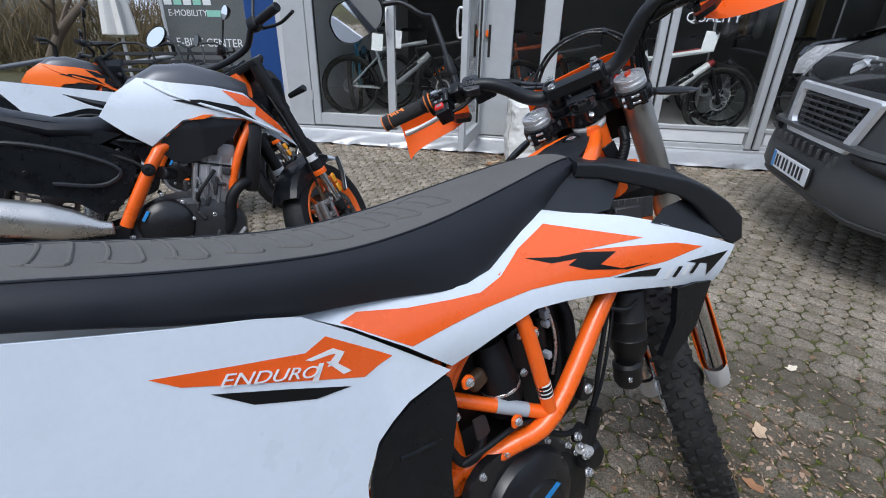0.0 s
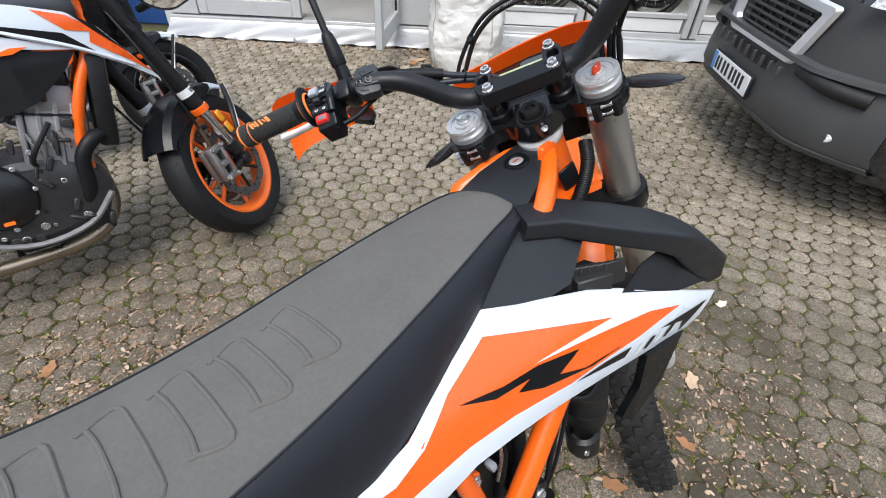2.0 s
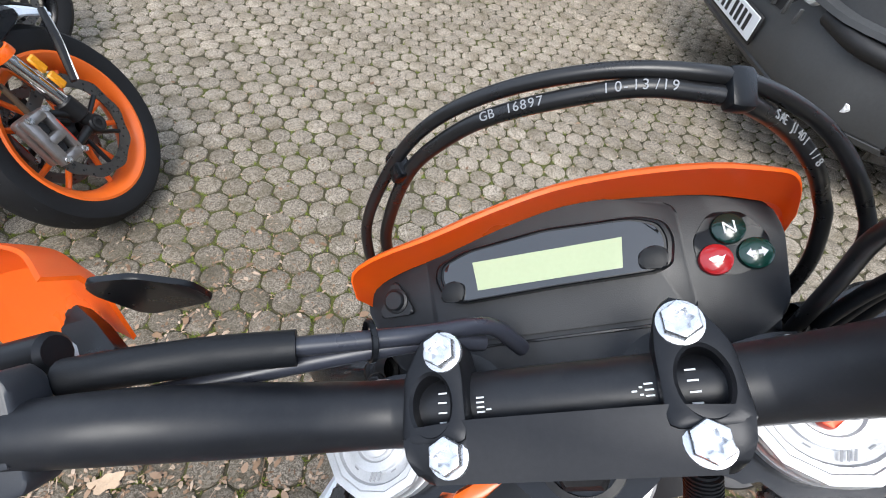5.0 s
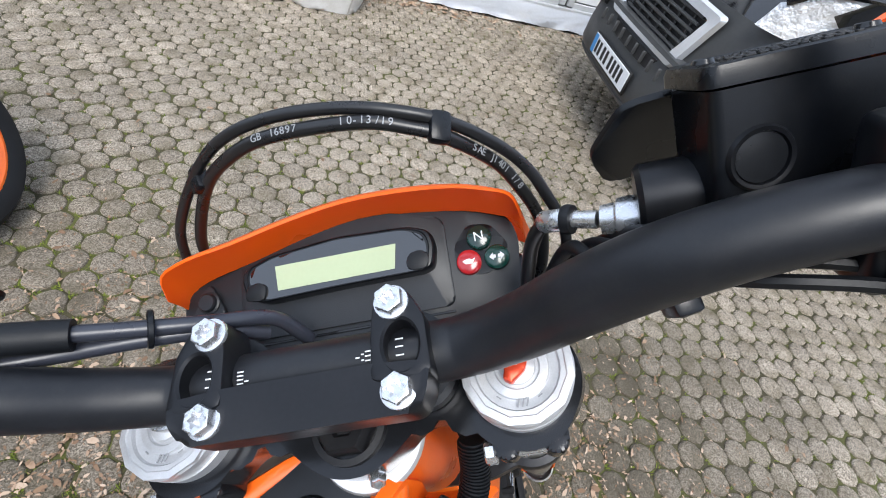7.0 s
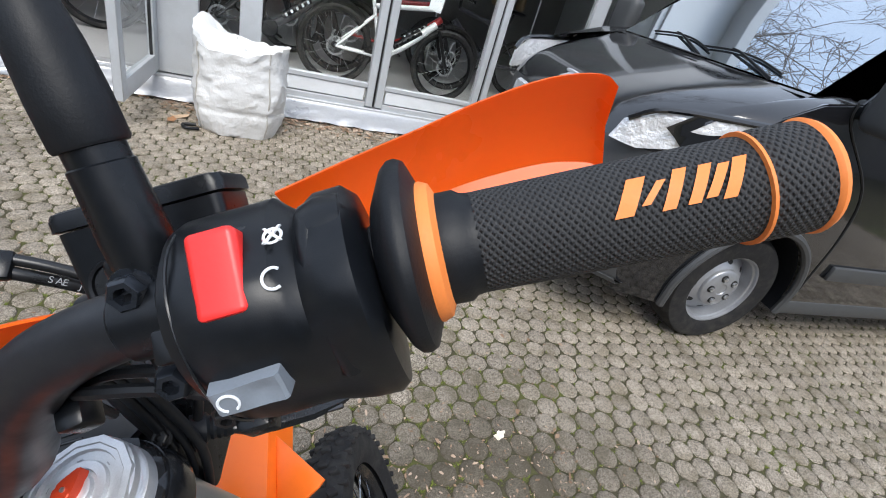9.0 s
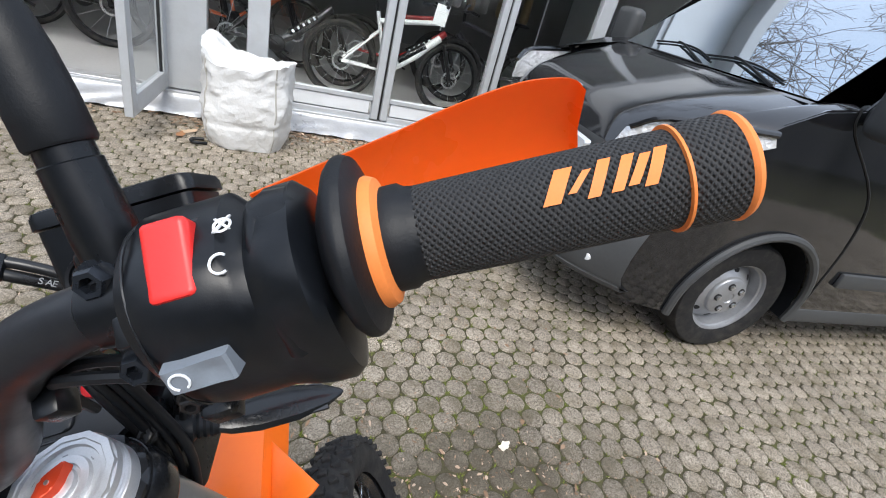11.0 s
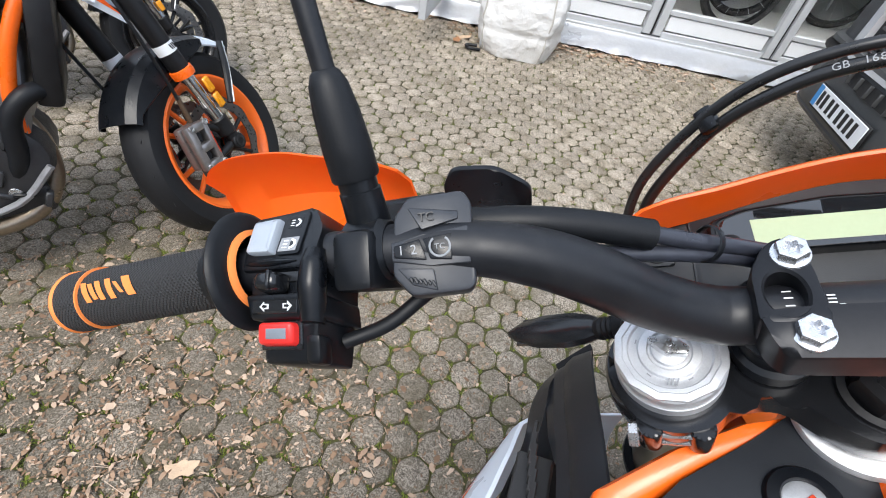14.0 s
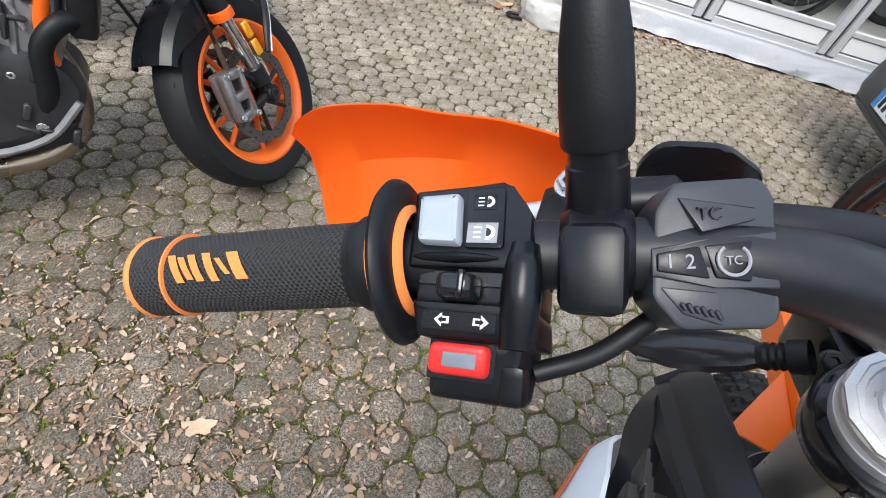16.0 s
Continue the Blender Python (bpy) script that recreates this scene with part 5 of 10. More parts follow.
for s in (-1, 1):
    p0, p1 = (grip_axis(s, 0.303), grip_axis(s, 0.398)) if s > 0 else (grip_axis(s, 0.291), grip_axis(s, 0.383))
    gm = along(p0, p1)
    h = (p1 - p0).length
    ns, nz = 40, 24
    bm = bmesh.new()
    uvl = bm.loops.layers.uv.new("UVMap")
    rings = []
    for i in range(nz + 1):
        z = h * i / nz
        r = 0.0150 + 0.0006 * math.sin(i / nz * math.pi) * 0.5 + (0.0010 if z > h * 0.835 else 0)
        rings.append([bm.verts.new((r * math.cos(2 * math.pi * k / ns), r * math.sin(2 * math.pi * k / ns), z)) for k in range(ns)])
    for i in range(nz):
        for k in range(ns):
            j = (k + 1) % ns
            f = bm.faces.new((rings[i][k], rings[i][j], rings[i + 1][j], rings[i + 1][k]))
            for lp, (a, b) in zip(f.loops, ((k, i), (k + 1, i), (k + 1, i + 1), (k, i + 1))):
                lp[uvl].uv = (a / ns * 0.0942 * 30, b / nz * h * 30)
    grip = F_("grip", moved(bm, gm), M_grip, "black knurled rubber grip with orange rings")
    F_("grip_collar", lathe([(0.0162, -0.010), (0.0168, -0.008), (0.0168, -0.001), (0.0154, 0.001), (0.0150, 0.004)], 36, gm), M_rubber, parent=grip)
    F_("grip_flange", lathe([(0.0155, -0.0245), (0.0185, -0.024), (0.027, -0.0195), (0.0288, -0.0175), (0.0290, -0.0155), (0.0280, -0.0135), (0.020, -0.0105), (0.0155, -0.010)] if s > 0 else [(0.0155, -0.0165), (0.026, -0.0160), (0.0280, -0.0145), (0.0285, -0.0130), (0.0275, -0.0115), (0.020, -0.0105), (0.0155, -0.010)], 48, gm), M_rubber, "black rubber grip flange", grip)
    F_("grip_ring", lathe([(0.0165, -0.0125), (0.0208, -0.0120), (0.0212, -0.0100), (0.0200, -0.0075), (0.0165, -0.006)], 48, gm), M_griporange, "orange grip ring", grip)
    if s < 0:
        F_("grip_ring", lathe([(0.0165, -0.0155), (0.0190, -0.0165), (0.0192, -0.0175), (0.0180, -0.0185), (0.0165, -0.019)], 48, gm), M_griporange, parent=grip)
    F_("grip_stripe", lathe([(0.0150, h * 0.835 - 0.0008), (0.0164, h * 0.835 - 0.0005), (0.0164, h * 0.835 + 0.0004), (0.0150, h * 0.835 + 0.0008)], 40, gm), M_griporange, parent=grip)
    F_("grip_end", join(lathe([(0.0150, h - 0.001), (0.0162, h), (0.0167, h + 0.0012), (0.0160, h + 0.0028), (0.013, h + 0.0032)], 40, gm)), M_griporange, "orange grip end ring", grip)
    F_("bar_end", lathe([(0.0135, h + 0.0028), (0.012, h + 0.0045), (0, h + 0.005)], 32, gm), M_rubber, parent=grip)
    # the maker's mark as plain slanted blocks
    up = Vector((0, -0.45, 0.89)) if s > 0 else Vector((0, -0.42, 0.9))
    ax = (p1 - p0).normalized()
    for k, (d, w, ht) in enumerate(((0.0475, 0.0050, 0.0100), (0.0535, 0.0024, 0.0060), (0.0590, 0.0036, 0.0105), (0.0655, 0.0034, 0.0100), (0.0700, 0.0030, 0.0085), (0.0745, 0.0036, 0.0105))):
        d2 = d - 0.003 if s > 0 else d - 0.0035
        bm = bmesh.new()
        cols = []
        for a in range(5):
            ang = (a / 4 - 0.5) * ht / 0.0156
            row = []
            for e in (-1, 1):
                q = p0 + ax * (d2 + e * w / 2 + s * (a / 4 - 0.5) * 0.0055)
                side = ax.cross(up).normalized()
                upn = (up - ax * up.dot(ax)).normalized()
                dirn = upn * math.cos(ang) - side * math.sin(ang)
                row.append(bm.verts.new(q + dirn * 0.01585))
            cols.append(row)
        for a in range(4):
            bm.faces.new((cols[a][0], cols[a][1], cols[a + 1][1], cols[a + 1][0]))
        F_("grip_mark", bm, M_griporange, parent=grip)


def shell(secs_, n=28, power=3.2):
    """Lofts rounded boxes along x: (x, y centre, z centre, half y, half z)."""
    out = []
    for x, cy, cz, hy, hz in secs_:
        ring = []
        for k in range(n):
            a = 2 * math.pi * k / n
            c_, s_ = math.cos(a), math.sin(a)
            ring.append((x, cy + hy * math.copysign(abs(c_) ** (2 / power), c_), cz + hz * math.copysign(abs(s_) ** (2 / power), s_)))
        out.append(ring)
    return loft(out)


# right switch housing with throttle body
sw = F_("switch_housing", shell([(0.2205, 0.003, 0.121, 0.022, 0.026), (0.2225, 0.003, 0.121, 0.0265, 0.0305), (0.2265, 0.003, 0.1205, 0.0283, 0.0325), (0.234, 0.002, 0.1205, 0.0285, 0.0335), (0.252, 0.002, 0.1205, 0.0285, 0.0335), (0.2545, 0.001, 0.119, 0.0275, 0.0325), (0.2575, 0.0, 0.117, 0.0265, 0.0325), (0.264, 0.000, 0.1185, 0.0280, 0.0355), (0.272, 0.000, 0.1185, 0.0288, 0.0352), (0.2755, 0.000, 0.118, 0.027, 0.031), (0.2765, 0.0, 0.119, 0.022, 0.026)], 40, 2.5), M_black, "black switch and throttle housing")
F_("housing_rib", sweep([(0.2615, 0.018, 0.142), (0.262, 0.005, 0.1505), (0.262, -0.010, 0.147), (0.2625, -0.021, 0.137), (0.263, -0.0255, 0.122)], 0.0035, 10, 5), M_black, parent=sw)
kn = Vector((0, -0.47, 0.88)).normalized()
km = frame_of(Vector((0.2396, -0.0055, 0.1500)), (1, 0, 0), kn.cross(Vector((1, 0, 0))), kn)
kb = rbox(0.0134, 0.0228, 0.008, 0.0022, 3)
for v in kb.verts:
    if v.co.z > 0:
        v.co.z += 0.0028 * math.cos(v.co.y / 0.0132 * 2.2) * -0.8 + 0.0012
    v.co.y *= 1.0
kill = F_("kill_switch", moved(kb, km), M_red, "red engine kill rocker switch", sw)
F_("switch_recess", moved(rbox(0.0160, 0.0252, 0.004, 0.0015, 2), km @ pose(0, 0, -0.0035)), M_blackgloss, parent=sw)


def on_housing(x, y, lift):
    """A frame on the crown of the housing."""
    def top(q):
        return 0.1205 + 0.0335 * (1 - (abs(q - 0.002) / 0.0285) ** 2.5) ** 0.4
    sl_ = (top(y + 0.001) - top(y - 0.001)) / 0.002
    n_ = Vector((0, -sl_, 1)).normalized()
    return frame_of(Vector((x, y, top(y))) + n_ * lift, (1, 0, 0), n_.cross(Vector((1, 0, 0))), n_)


words("off_symbol", "X", 0.0075, M_print, sw, MF @ on_housing(0.2542, -0.0008, 0.0006), depth=0.0003)
F_("run_symbol", moved(lathe([(0.0019, 0.0), (0.0024, 0.0006), (0.0028, 0.0)], 24), on_housing(0.2542, -0.0008, 0.0004)), M_print, parent=sw)
arc_pts = [(0.0027 * math.cos(radians(a)), 0.0027 * math.sin(radians(a)), 0) for a in range(50, 320, 18)]
F_("run_symbol", moved(sweep(arc_pts, 0.00042, 6, 2), on_housing(0.2532, -0.0125, 0.0006)), M_print, parent=sw)
def thumb_pad():
    """A long rounded button, hollowed for the thumb towards its outer end."""
    bm = bmesh.new()
    bmesh.ops.create_grid(bm, x_segments=20, y_segments=10, size=0.5)
    for v in bm.verts:
        x, y = v.co.x * 0.0205, v.co.y * (0.0092 + 0.0016 * (v.co.x + 0.5))
        e = max(abs(v.co.x), abs(v.co.y)) * 2
        z = 0.0048 - 0.004 * max(0.0, e - 0.82) / 0.18 * max(0.0, e - 0.82) / 0.18 - 0.0014 * math.exp(-((x - 0.004) / 0.0042) ** 2 - (y / 0.0035) ** 2)
        if e > 0.99:
            z = -0.004
        v.co = Vector((x, y, z))
    return bm


sn = Vector((0, -0.93, 0.36)).normalized()
sm = frame_of(Vector((0.2378, -0.0256, 0.1292)), (1, 0, 0), sn.cross(Vector((1, 0, 0))), sn)
st = F_("start_button", moved(thumb_pad(), sm @ pose(0, 0, 0.0005)), M_startgrey, "light grey starter button", sw)
F_("start_symbol", moved(sweep([(0.0026 * math.cos(radians(a)), 0.0026 * math.sin(radians(a)), 0) for a in range(-60, 250, 22)], 0.0004, 6, 2), sm @ pose(-0.005, 0.0, 0.0056)), M_print, parent=sw)
F_("housing_bump", loft([[(x, 0.004 + w * math.cos(a), z + hh * math.sin(a)) for a in [2 * math.pi * k / 18 for k in range(18)]] for x, z, w, hh in ((0.258, 0.146, 0.004, 0.003), (0.260, 0.148, 0.008, 0.0055), (0.265, 0.149, 0.0095, 0.0062), (0.2715, 0.1485, 0.0095, 0.0058), (0.2742, 0.147, 0.006, 0.0035))]), M_black, parent=sw)
F_("housing_seam", sweep([(0.2262, 0.002 - 0.0290 * math.sin(a), 0.1205 + 0.0336 * math.cos(a)) for a in [radians(-20 + 14 * k) for k in range(11)]], 0.0005, 6, 2), M_blackgloss, parent=sw)
F_("bar_stub", join(rod((0.2165, 0.0085, 0.1255), (0.224, 0.0075, 0.1260), 0.0150, 22, bevel=0.001), rbox(0.010, 0.010, 0.007, 0.0012, 2, pose(0.2165, -0.008, 0.131, 30, 0, 0))), M_black, "black switch clamp stub", sw)
for k_, (y_, z_) in enumerate(((-0.014, 0.092), (-0.006, 0.089))):
    F_("switch_cable", sweep([(0.224, y_, z_ + 0.006), (0.200, y_ + 0.008, z_ + 0.014), (0.172, y_ + 0.016, z_ + 0.013), (0.146, 0.018, 0.082), (0.128, 0.032, 0.040)], 0.0024, 8, 5), M_rubber, "thin black switch cable", sw)
F_("cable_clip", rbox(0.010, 0.012, 0.014, 0.002, 2, pose(0.152, 0.008, 0.086, 20, 0, 10)), M_black, parent=sw)
F_("housing_foot", rbox(0.012, 0.014, 0.012, 0.002, 2, pose(0.2200, -0.012, 0.0865, 10, 0, 0)), M_black, parent=sw)
F_("housing_screw", bolt((0.2125, -0.012, 0.093), (0, -1, 0.2), 0.0042, 0.004), M_engineblack, parent=sw)


# mirrors: clamp, threaded foot, rubber boot, stem, head
def mirror(s):
    mu = 0.206 if s > 0 else 0.2155
    base = Vector((0.208, 0.0225, 0.139)) if s > 0 else Vector((-mu, 0.013, 0.122))
    t = Vector((0.0, 0.53, 0.85)).normalized() if s > 0 else Vector((0.0, 0.50, 0.866)).normalized()
    mm = frame_of(base, (1, 0, 0), t.cross(Vector((1, 0, 0))), t)
    block = rbox(0.0205, 0.052, 0.018, 0.004, 3, frame_of(Vector((0.2056, 0.0139, 0.1171)), (1, 0, 0), (0, 0.535, 0.845), (0, -0.845, 0.535))) if s > 0 else rbox(0.019, 0.026, 0.040, 0.004, 2, pose(s * mu, 0.006, 0.122, 32, 0, 0))
    cl_ = F_("mirror_clamp", join(block, rod((s * (mu - 0.0105), 0.010, 0.125), (s * (mu + 0.0105), 0.009, 0.126), 0.0130 if s > 0 else 0.0155, 24, bevel=0.003)), M_black, "black mirror clamp")
    for p in (((0.2053, 0.0128, 0.1366), (0.2057, -0.0038, 0.1104)) if s > 0 else ()):
        F_("clamp_screw", bolt(p, (0, -0.845, 0.535), 0.0055, 0.0075, 1.28), M_clampbolt, parent=cl_)
    F_("mirror_foot", moved(lathe([(0, -0.012), (0.0096, -0.012), (0.0100, 0.006), (0.0092, 0.026), (0.0092, 0.0285), (0.0085, 0.029), (0.0085, 0.036)], 28), mm), M_black, parent=cl_)
    F_("mirror_boot", moved(lathe([(0.0075, 0.0335), (0.0098, 0.0338), (0.0104, 0.035), (0.0104, 0.048), (0.0096, 0.062), (0.0080, 0.073), (0.0060, 0.0775), (0.0048, 0.0785)], 28), mm), M_rubber, "tapered rubber mirror boot", cl_)
    top = base + t * 0.070
    stem = [top, top + t * 0.05, top + t * 0.09 + Vector((s * 0.004, 0.004, 0)), Vector((s * 0.232, 0.085, 0.275)), Vector((s * 0.262, 0.092, 0.312)), Vector((s * 0.298, 0.088, 0.328))]
    F_("mirror_stem", sweep([tuple(p) for p in stem], 0.0047, 12, 6), M_bar, "black steel mirror stem", cl_)
    hm = frame_of(Vector((s * 0.352, 0.066, 0.330)), (-1, 0, 0), (0, 0.05, 0.9987), (0, -0.9987, 0.05))
    outl = rounded([(-0.066, -0.005), (-0.058, 0.034), (0.03, 0.043), (0.062, 0.022), (0.064, -0.018), (0.036, -0.040), (-0.04, -0.036)] if s < 0 else [(0.066, -0.005), (0.058, 0.034), (-0.03, 0.043), (-0.062, 0.022), (-0.064, -0.018), (-0.036, -0.040), (0.04, -0.036)][::-1], 0.018, 5)
    head = F_("mirror_head", loft([[tuple(hm @ Vector((x * 0.35, y * 0.35, -0.034))) for x, y in outl], [tuple(hm @ Vector((x * 0.85, y * 0.85, -0.024))) for x, y in outl], [tuple(hm @ Vector((x, y, -0.006))) for x, y in outl], [tuple(hm @ Vector((x * 0.99, y * 0.99, 0.0))) for x, y in outl], [tuple(hm @ Vector((x * 0.94, y * 0.93, -0.002))) for x, y in outl]]), M_black, "black mirror housing", cl_)
    F_("mirror_glass", plate([(x * 0.94, y * 0.93) for x, y in outl], 0.0015, hm @ pose(0, 0, -0.0022)), M_mirror, "mirror glass", cl_)


M_mirror = mat("mirror_glass", (0.92, 0.93, 0.94), 0.03, metal=1.0, var=0.01)
for s in (-1, 1):
    mirror(s)

# front brake master cylinder and lever
mc_m = pose(0.1955, 0.0496, 0.1048, -42, 0, 0)
body_out = [(-0.030, -0.0160), (0.030, -0.0160), (0.030, 0.014), (0.024, 0.017), (-0.024, 0.017), (-0.030, 0.014)]
mc = F_("master_cylinder", loft([[tuple(mc_m @ Vector((x * k, y * k, z))) for x, y in rounded(body_out, 0.004, 4)] for z, k in ((-0.020, 0.86), (-0.016, 0.93), (0.0, 0.97), (0.0225, 1.0))]), M_black, "black front brake reservoir")
lid = F_("reservoir_lid", loft([[tuple(mc_m @ Vector((x * k, y * k, z))) for x, y in rounded(body_out, 0.005, 5)] for z, k in ((0.0232, 1.0), (0.0234, 1.06), (0.0275, 1.06), (0.0296, 1.03), (0.0302, 0.97), (0.0298, 0.94))]), M_black, "black reservoir lid with worn raised lettering", mc)
for x, y in ((-0.0245, 0.0), (0.0245, 0.0)):
    F_("lid_screw", lathe([(0, 0.0004), (0.0018, 0.0004), (0.0030, 0.0014), (0.0036, 0)], 16, mc_m @ pose(x, y, 0.0299)), M_blackgloss, parent=mc)
lid_rnd = random.Random(4)
for row in range(4):
    x = -0.019
    while x < 0.018:
        w = lid_rnd.uniform(0.0012, 0.0034)
        F_("lid_mark", rbox(w, 0.0016, 0.0007, 0.0002, 1, mc_m @ pose(x + w / 2, 0.0085 - 0.0055 * row, 0.0300)), M_lidmark, parent=lid)
        x += w + 0.0010
F_("sight_glass_rim", lathe([(0.0080, -0.001), (0.0084, 0.0012), (0.0096, 0.0015), (0.0104, 0)], 32, mc_m @ pose(-0.0155, -0.0156, 0.0, 90, 0, 0)), M_anod, parent=mc)
F_("sight_glass", lathe([(0, 0.0004), (0.0078, 0.0004)], 24, mc_m @ pose(-0.0155, -0.0156, 0.0, 90, 0, 0)), M_blackgloss, "dark oil sight glass", mc)
F_("brake_body", rod((0.150, 0.048, 0.088), (0.205, 0.040, 0.098), 0.013, 18, bevel=0.002), M_anod, parent=mc)
F_("brake_lever", sweep([(0.200, 0.050, 0.090), (0.225, 0.056, 0.082), (0.27, 0.058, 0.074), (0.33, 0.054, 0.070), (0.375, 0.048, 0.070)], [0.009, 0.0075, 0.006, 0.0055, 0.007], 12, 6), M_anod, "black brake lever")
F_("lever_cover", plate(rounded([(0.150, 0.060), (0.140, 0.082), (0.150, 0.108), (0.190, 0.112), (0.20, 0.070)], 0.006), 0.003, pose(0, 0.078, 0, 90, 0, 0) @ pose(0, 0, 0), 0.001), M_black, "black lever cover")

# left switch block, clutch perch, traction-control pod
LF_ = frame_of(Vector((0.0, 0.0188, 0.1389)), (1, 0, 0), (0, 0.952, 0.306), (0, -0.306, 0.952))


def crown(bm):
    """Raises the switch face over the handlebar, which runs under its middle."""
    bmesh.ops.subdivide_edges(bm, edges=[e for e in bm.edges if abs(e.verts[0].co.y - e.verts[1].co.y) > 0.005], cuts=4)
    for v in bm.verts:
        x, y, z = v.co
        h = float(np.interp(y, (-0.062, -0.050, -0.043, -0.030, -0.018, -0.012, 0.003, 0.008), (-0.003, 0.0015, 0.004, 0.0085, 0.0095, 0.008, 0.001, -0.001)))
        k = h / 0.137
        v.co = (x + (-0.204 - x) * k, y + (-0.054 - y) * k, z + h)
    return moved(bm, LF_)


def block(poly, z0, z1, bevel=0.0012, r=0.002):
    return plate(rounded(poly[::-1], r, 3), z1 - z0, pose(0, 0, z0), bevel, 2)


swl = F_("switch_housing", crown(join(block([(-0.2765, 0.0060), (-0.2425, 0.0080), (-0.2350, -0.002), (-0.2320, -0.0215), (-0.2760, -0.0215)], -0.034, -0.0005, 0.002),
                               block([(-0.2745, -0.0205), (-0.2325, -0.0205), (-0.2325, -0.0340), (-0.2725, -0.0340)], -0.034, -0.0055, 0.0008),
                               block([(-0.2725, -0.0325), (-0.2320, -0.0325), (-0.2310, -0.0440), (-0.2690, -0.0440)], -0.034, -0.0012, 0.0015),
                               block([(-0.2665, -0.0425), (-0.2345, -0.0425), (-0.2370, -0.0620), (-0.2640, -0.0620)], -0.034, -0.0052, 0.002))), M_black, "black left switch block")
F_("symbol_panel", crown(block([(-0.2565, 0.0050), (-0.2435, 0.0062), (-0.2425, -0.0150), (-0.2560, -0.0150)], -0.0006, 0.0008, 0.0006)), M_black, parent=swl)
rk = block([(-0.2723, 0.0022), (-0.2580, 0.0030), (-0.2566, -0.0145), (-0.2712, -0.0140)], -0.003, 0.0045, 0.0022, 0.0018)
F_("light_switch", crown(rk), M_greyplast, "light grey dip-switch rocker", swl)
F_("switch_ridge", crown(loft([[tuple(Vector((x, -0.0180 + w * math.cos(a), -0.0006 + 0.0022 * w / 0.0020 * math.sin(a)))) for a in [2 * math.pi * k / 12 for k in range(12)]] for x, w in ((-0.2735, 0.0004), (-0.270, 0.0014), (-0.2585, 0.0020), (-0.249, 0.0014), (-0.2440, 0.0004))])), M_black, parent=swl)
lobe = [tuple(Vector((-0.2368, v, -0.0040))) for v in (-0.0125, -0.022, -0.034, -0.0455)]
F_("cable_lobe", crown(sweep(lobe, [0.0048, 0.0062, 0.0062, 0.0054], 18, 5)), M_black, "rounded cable channel", swl)
F_("lobe_foot", crown(rbox(0.0075, 0.012, 0.010, 0.0018, 2, pose(-0.2375, -0.0560, -0.009))), M_black, parent=swl)
F_("switch_slot", crown(rbox(0.030, 0.0050, 0.0012, 0.0003, 1, pose(-0.2575, -0.0240, -0.0051))), M_blackgloss, parent=swl)
F_("turn_slider", crown(join(rbox(0.0135, 0.0098, 0.0110, 0.0026, 3, pose(-0.2563, -0.0278, 0.0), (0.86, 0.8)), rbox(0.0022, 0.0092, 0.003, 0.001, 2, pose(-0.2535, -0.0278, 0.0048)))), M_knob, "glossy black turn-signal slider", swl)
F_("label_plate", crown(rbox(0.0250, 0.0062, 0.0008, 0.0003, 1, pose(-0.2552, -0.0385, -0.0011))), M_blackgloss, parent=swl)
for s in (-1, 1):
    tip = [(s * 0.0028, 0.0), (s * 0.0003, 0.0022), (s * 0.0003, 0.0011), (s * -0.0022, 0.0011), (s * -0.0022, -0.0011), (s * 0.0003, -0.0011), (s * 0.0003, -0.0022)][::-s]
    F_("arrow_symbol", crown(plate(tip, 0.0003, pose(-0.2541 + s * 0.0062, -0.0384, -0.0007))), M_print, parent=swl)
    F_("arrow_symbol", crown(plate([(x * 0.58 - s * 0.0001, y * 0.5) for x, y in tip], 0.0003, pose(-0.2541 + s * 0.0062, -0.0384, -0.0005))), M_blackgloss, parent=swl)
for v, w in ((0.0005, 0.0026), (-0.0100, 0.0034)):
    F_("symbol_plate", crown(rbox(w * 3.0, w * 2.0, 0.0004, 0.0001, 1, pose(-0.2498, v, 0.0008))), M_greyprint if w > 0.003 else M_black, parent=swl)
    F_("beam_symbol", crown(plate([(w * (0.9 * math.cos(a) + 0.5), w * 0.75 * math.sin(a)) for a in [radians(-90 + 18 * k) for k in range(11)]], 0.0003, pose(-0.2502, v, 0.0010))), M_print, parent=swl)
    F_("beam_symbol", crown(plate([(w * (0.5 * math.cos(a) + 0.55), w * 0.42 * math.sin(a)) for a in [radians(-90 + 18 * k) for k in range(11)]], 0.0003, pose(-0.2502, v, 0.0012))), M_blackgloss, parent=swl)
    for k in range(3):
        F_("beam_ray", crown(rbox(w * 0.75, w * 0.16, 0.0003, m=pose(-0.2502 - w * 0.35, v + (k - 1) * w * 0.5, 0.0011))), M_print, parent=swl)
horn = F_("horn_button", crown(rbox(0.0200, 0.0105, 0.0100, 0.0022, 3, pose(-0.2540, -0.0500, -0.0040), (0.93, 0.88))), M_red, "red horn button", swl)
F_("horn_symbol", crown(rbox(0.0108, 0.0044, 0.0006, 0.0002, 1, pose(-0.2527, -0.0504, 0.0011))), M_startgrey, parent=horn)
F_("horn_well", crown(rbox(0.0220, 0.0125, 0.002, 0.0006, 1, pose(-0.2540, -0.0502, -0.0050))), M_blackgloss, parent=swl)
F_("clutch_perch", join(rbox(0.030, 0.030, 0.026, 0.003, 2, pose(-0.222, 0.026, 0.112, -20, 0, 0)), rod((-0.232, 0.040, 0.112), (-0.19, 0.045, 0.108), 0.009, 16, bevel=0.002)), M_anod, "black clutch perch")
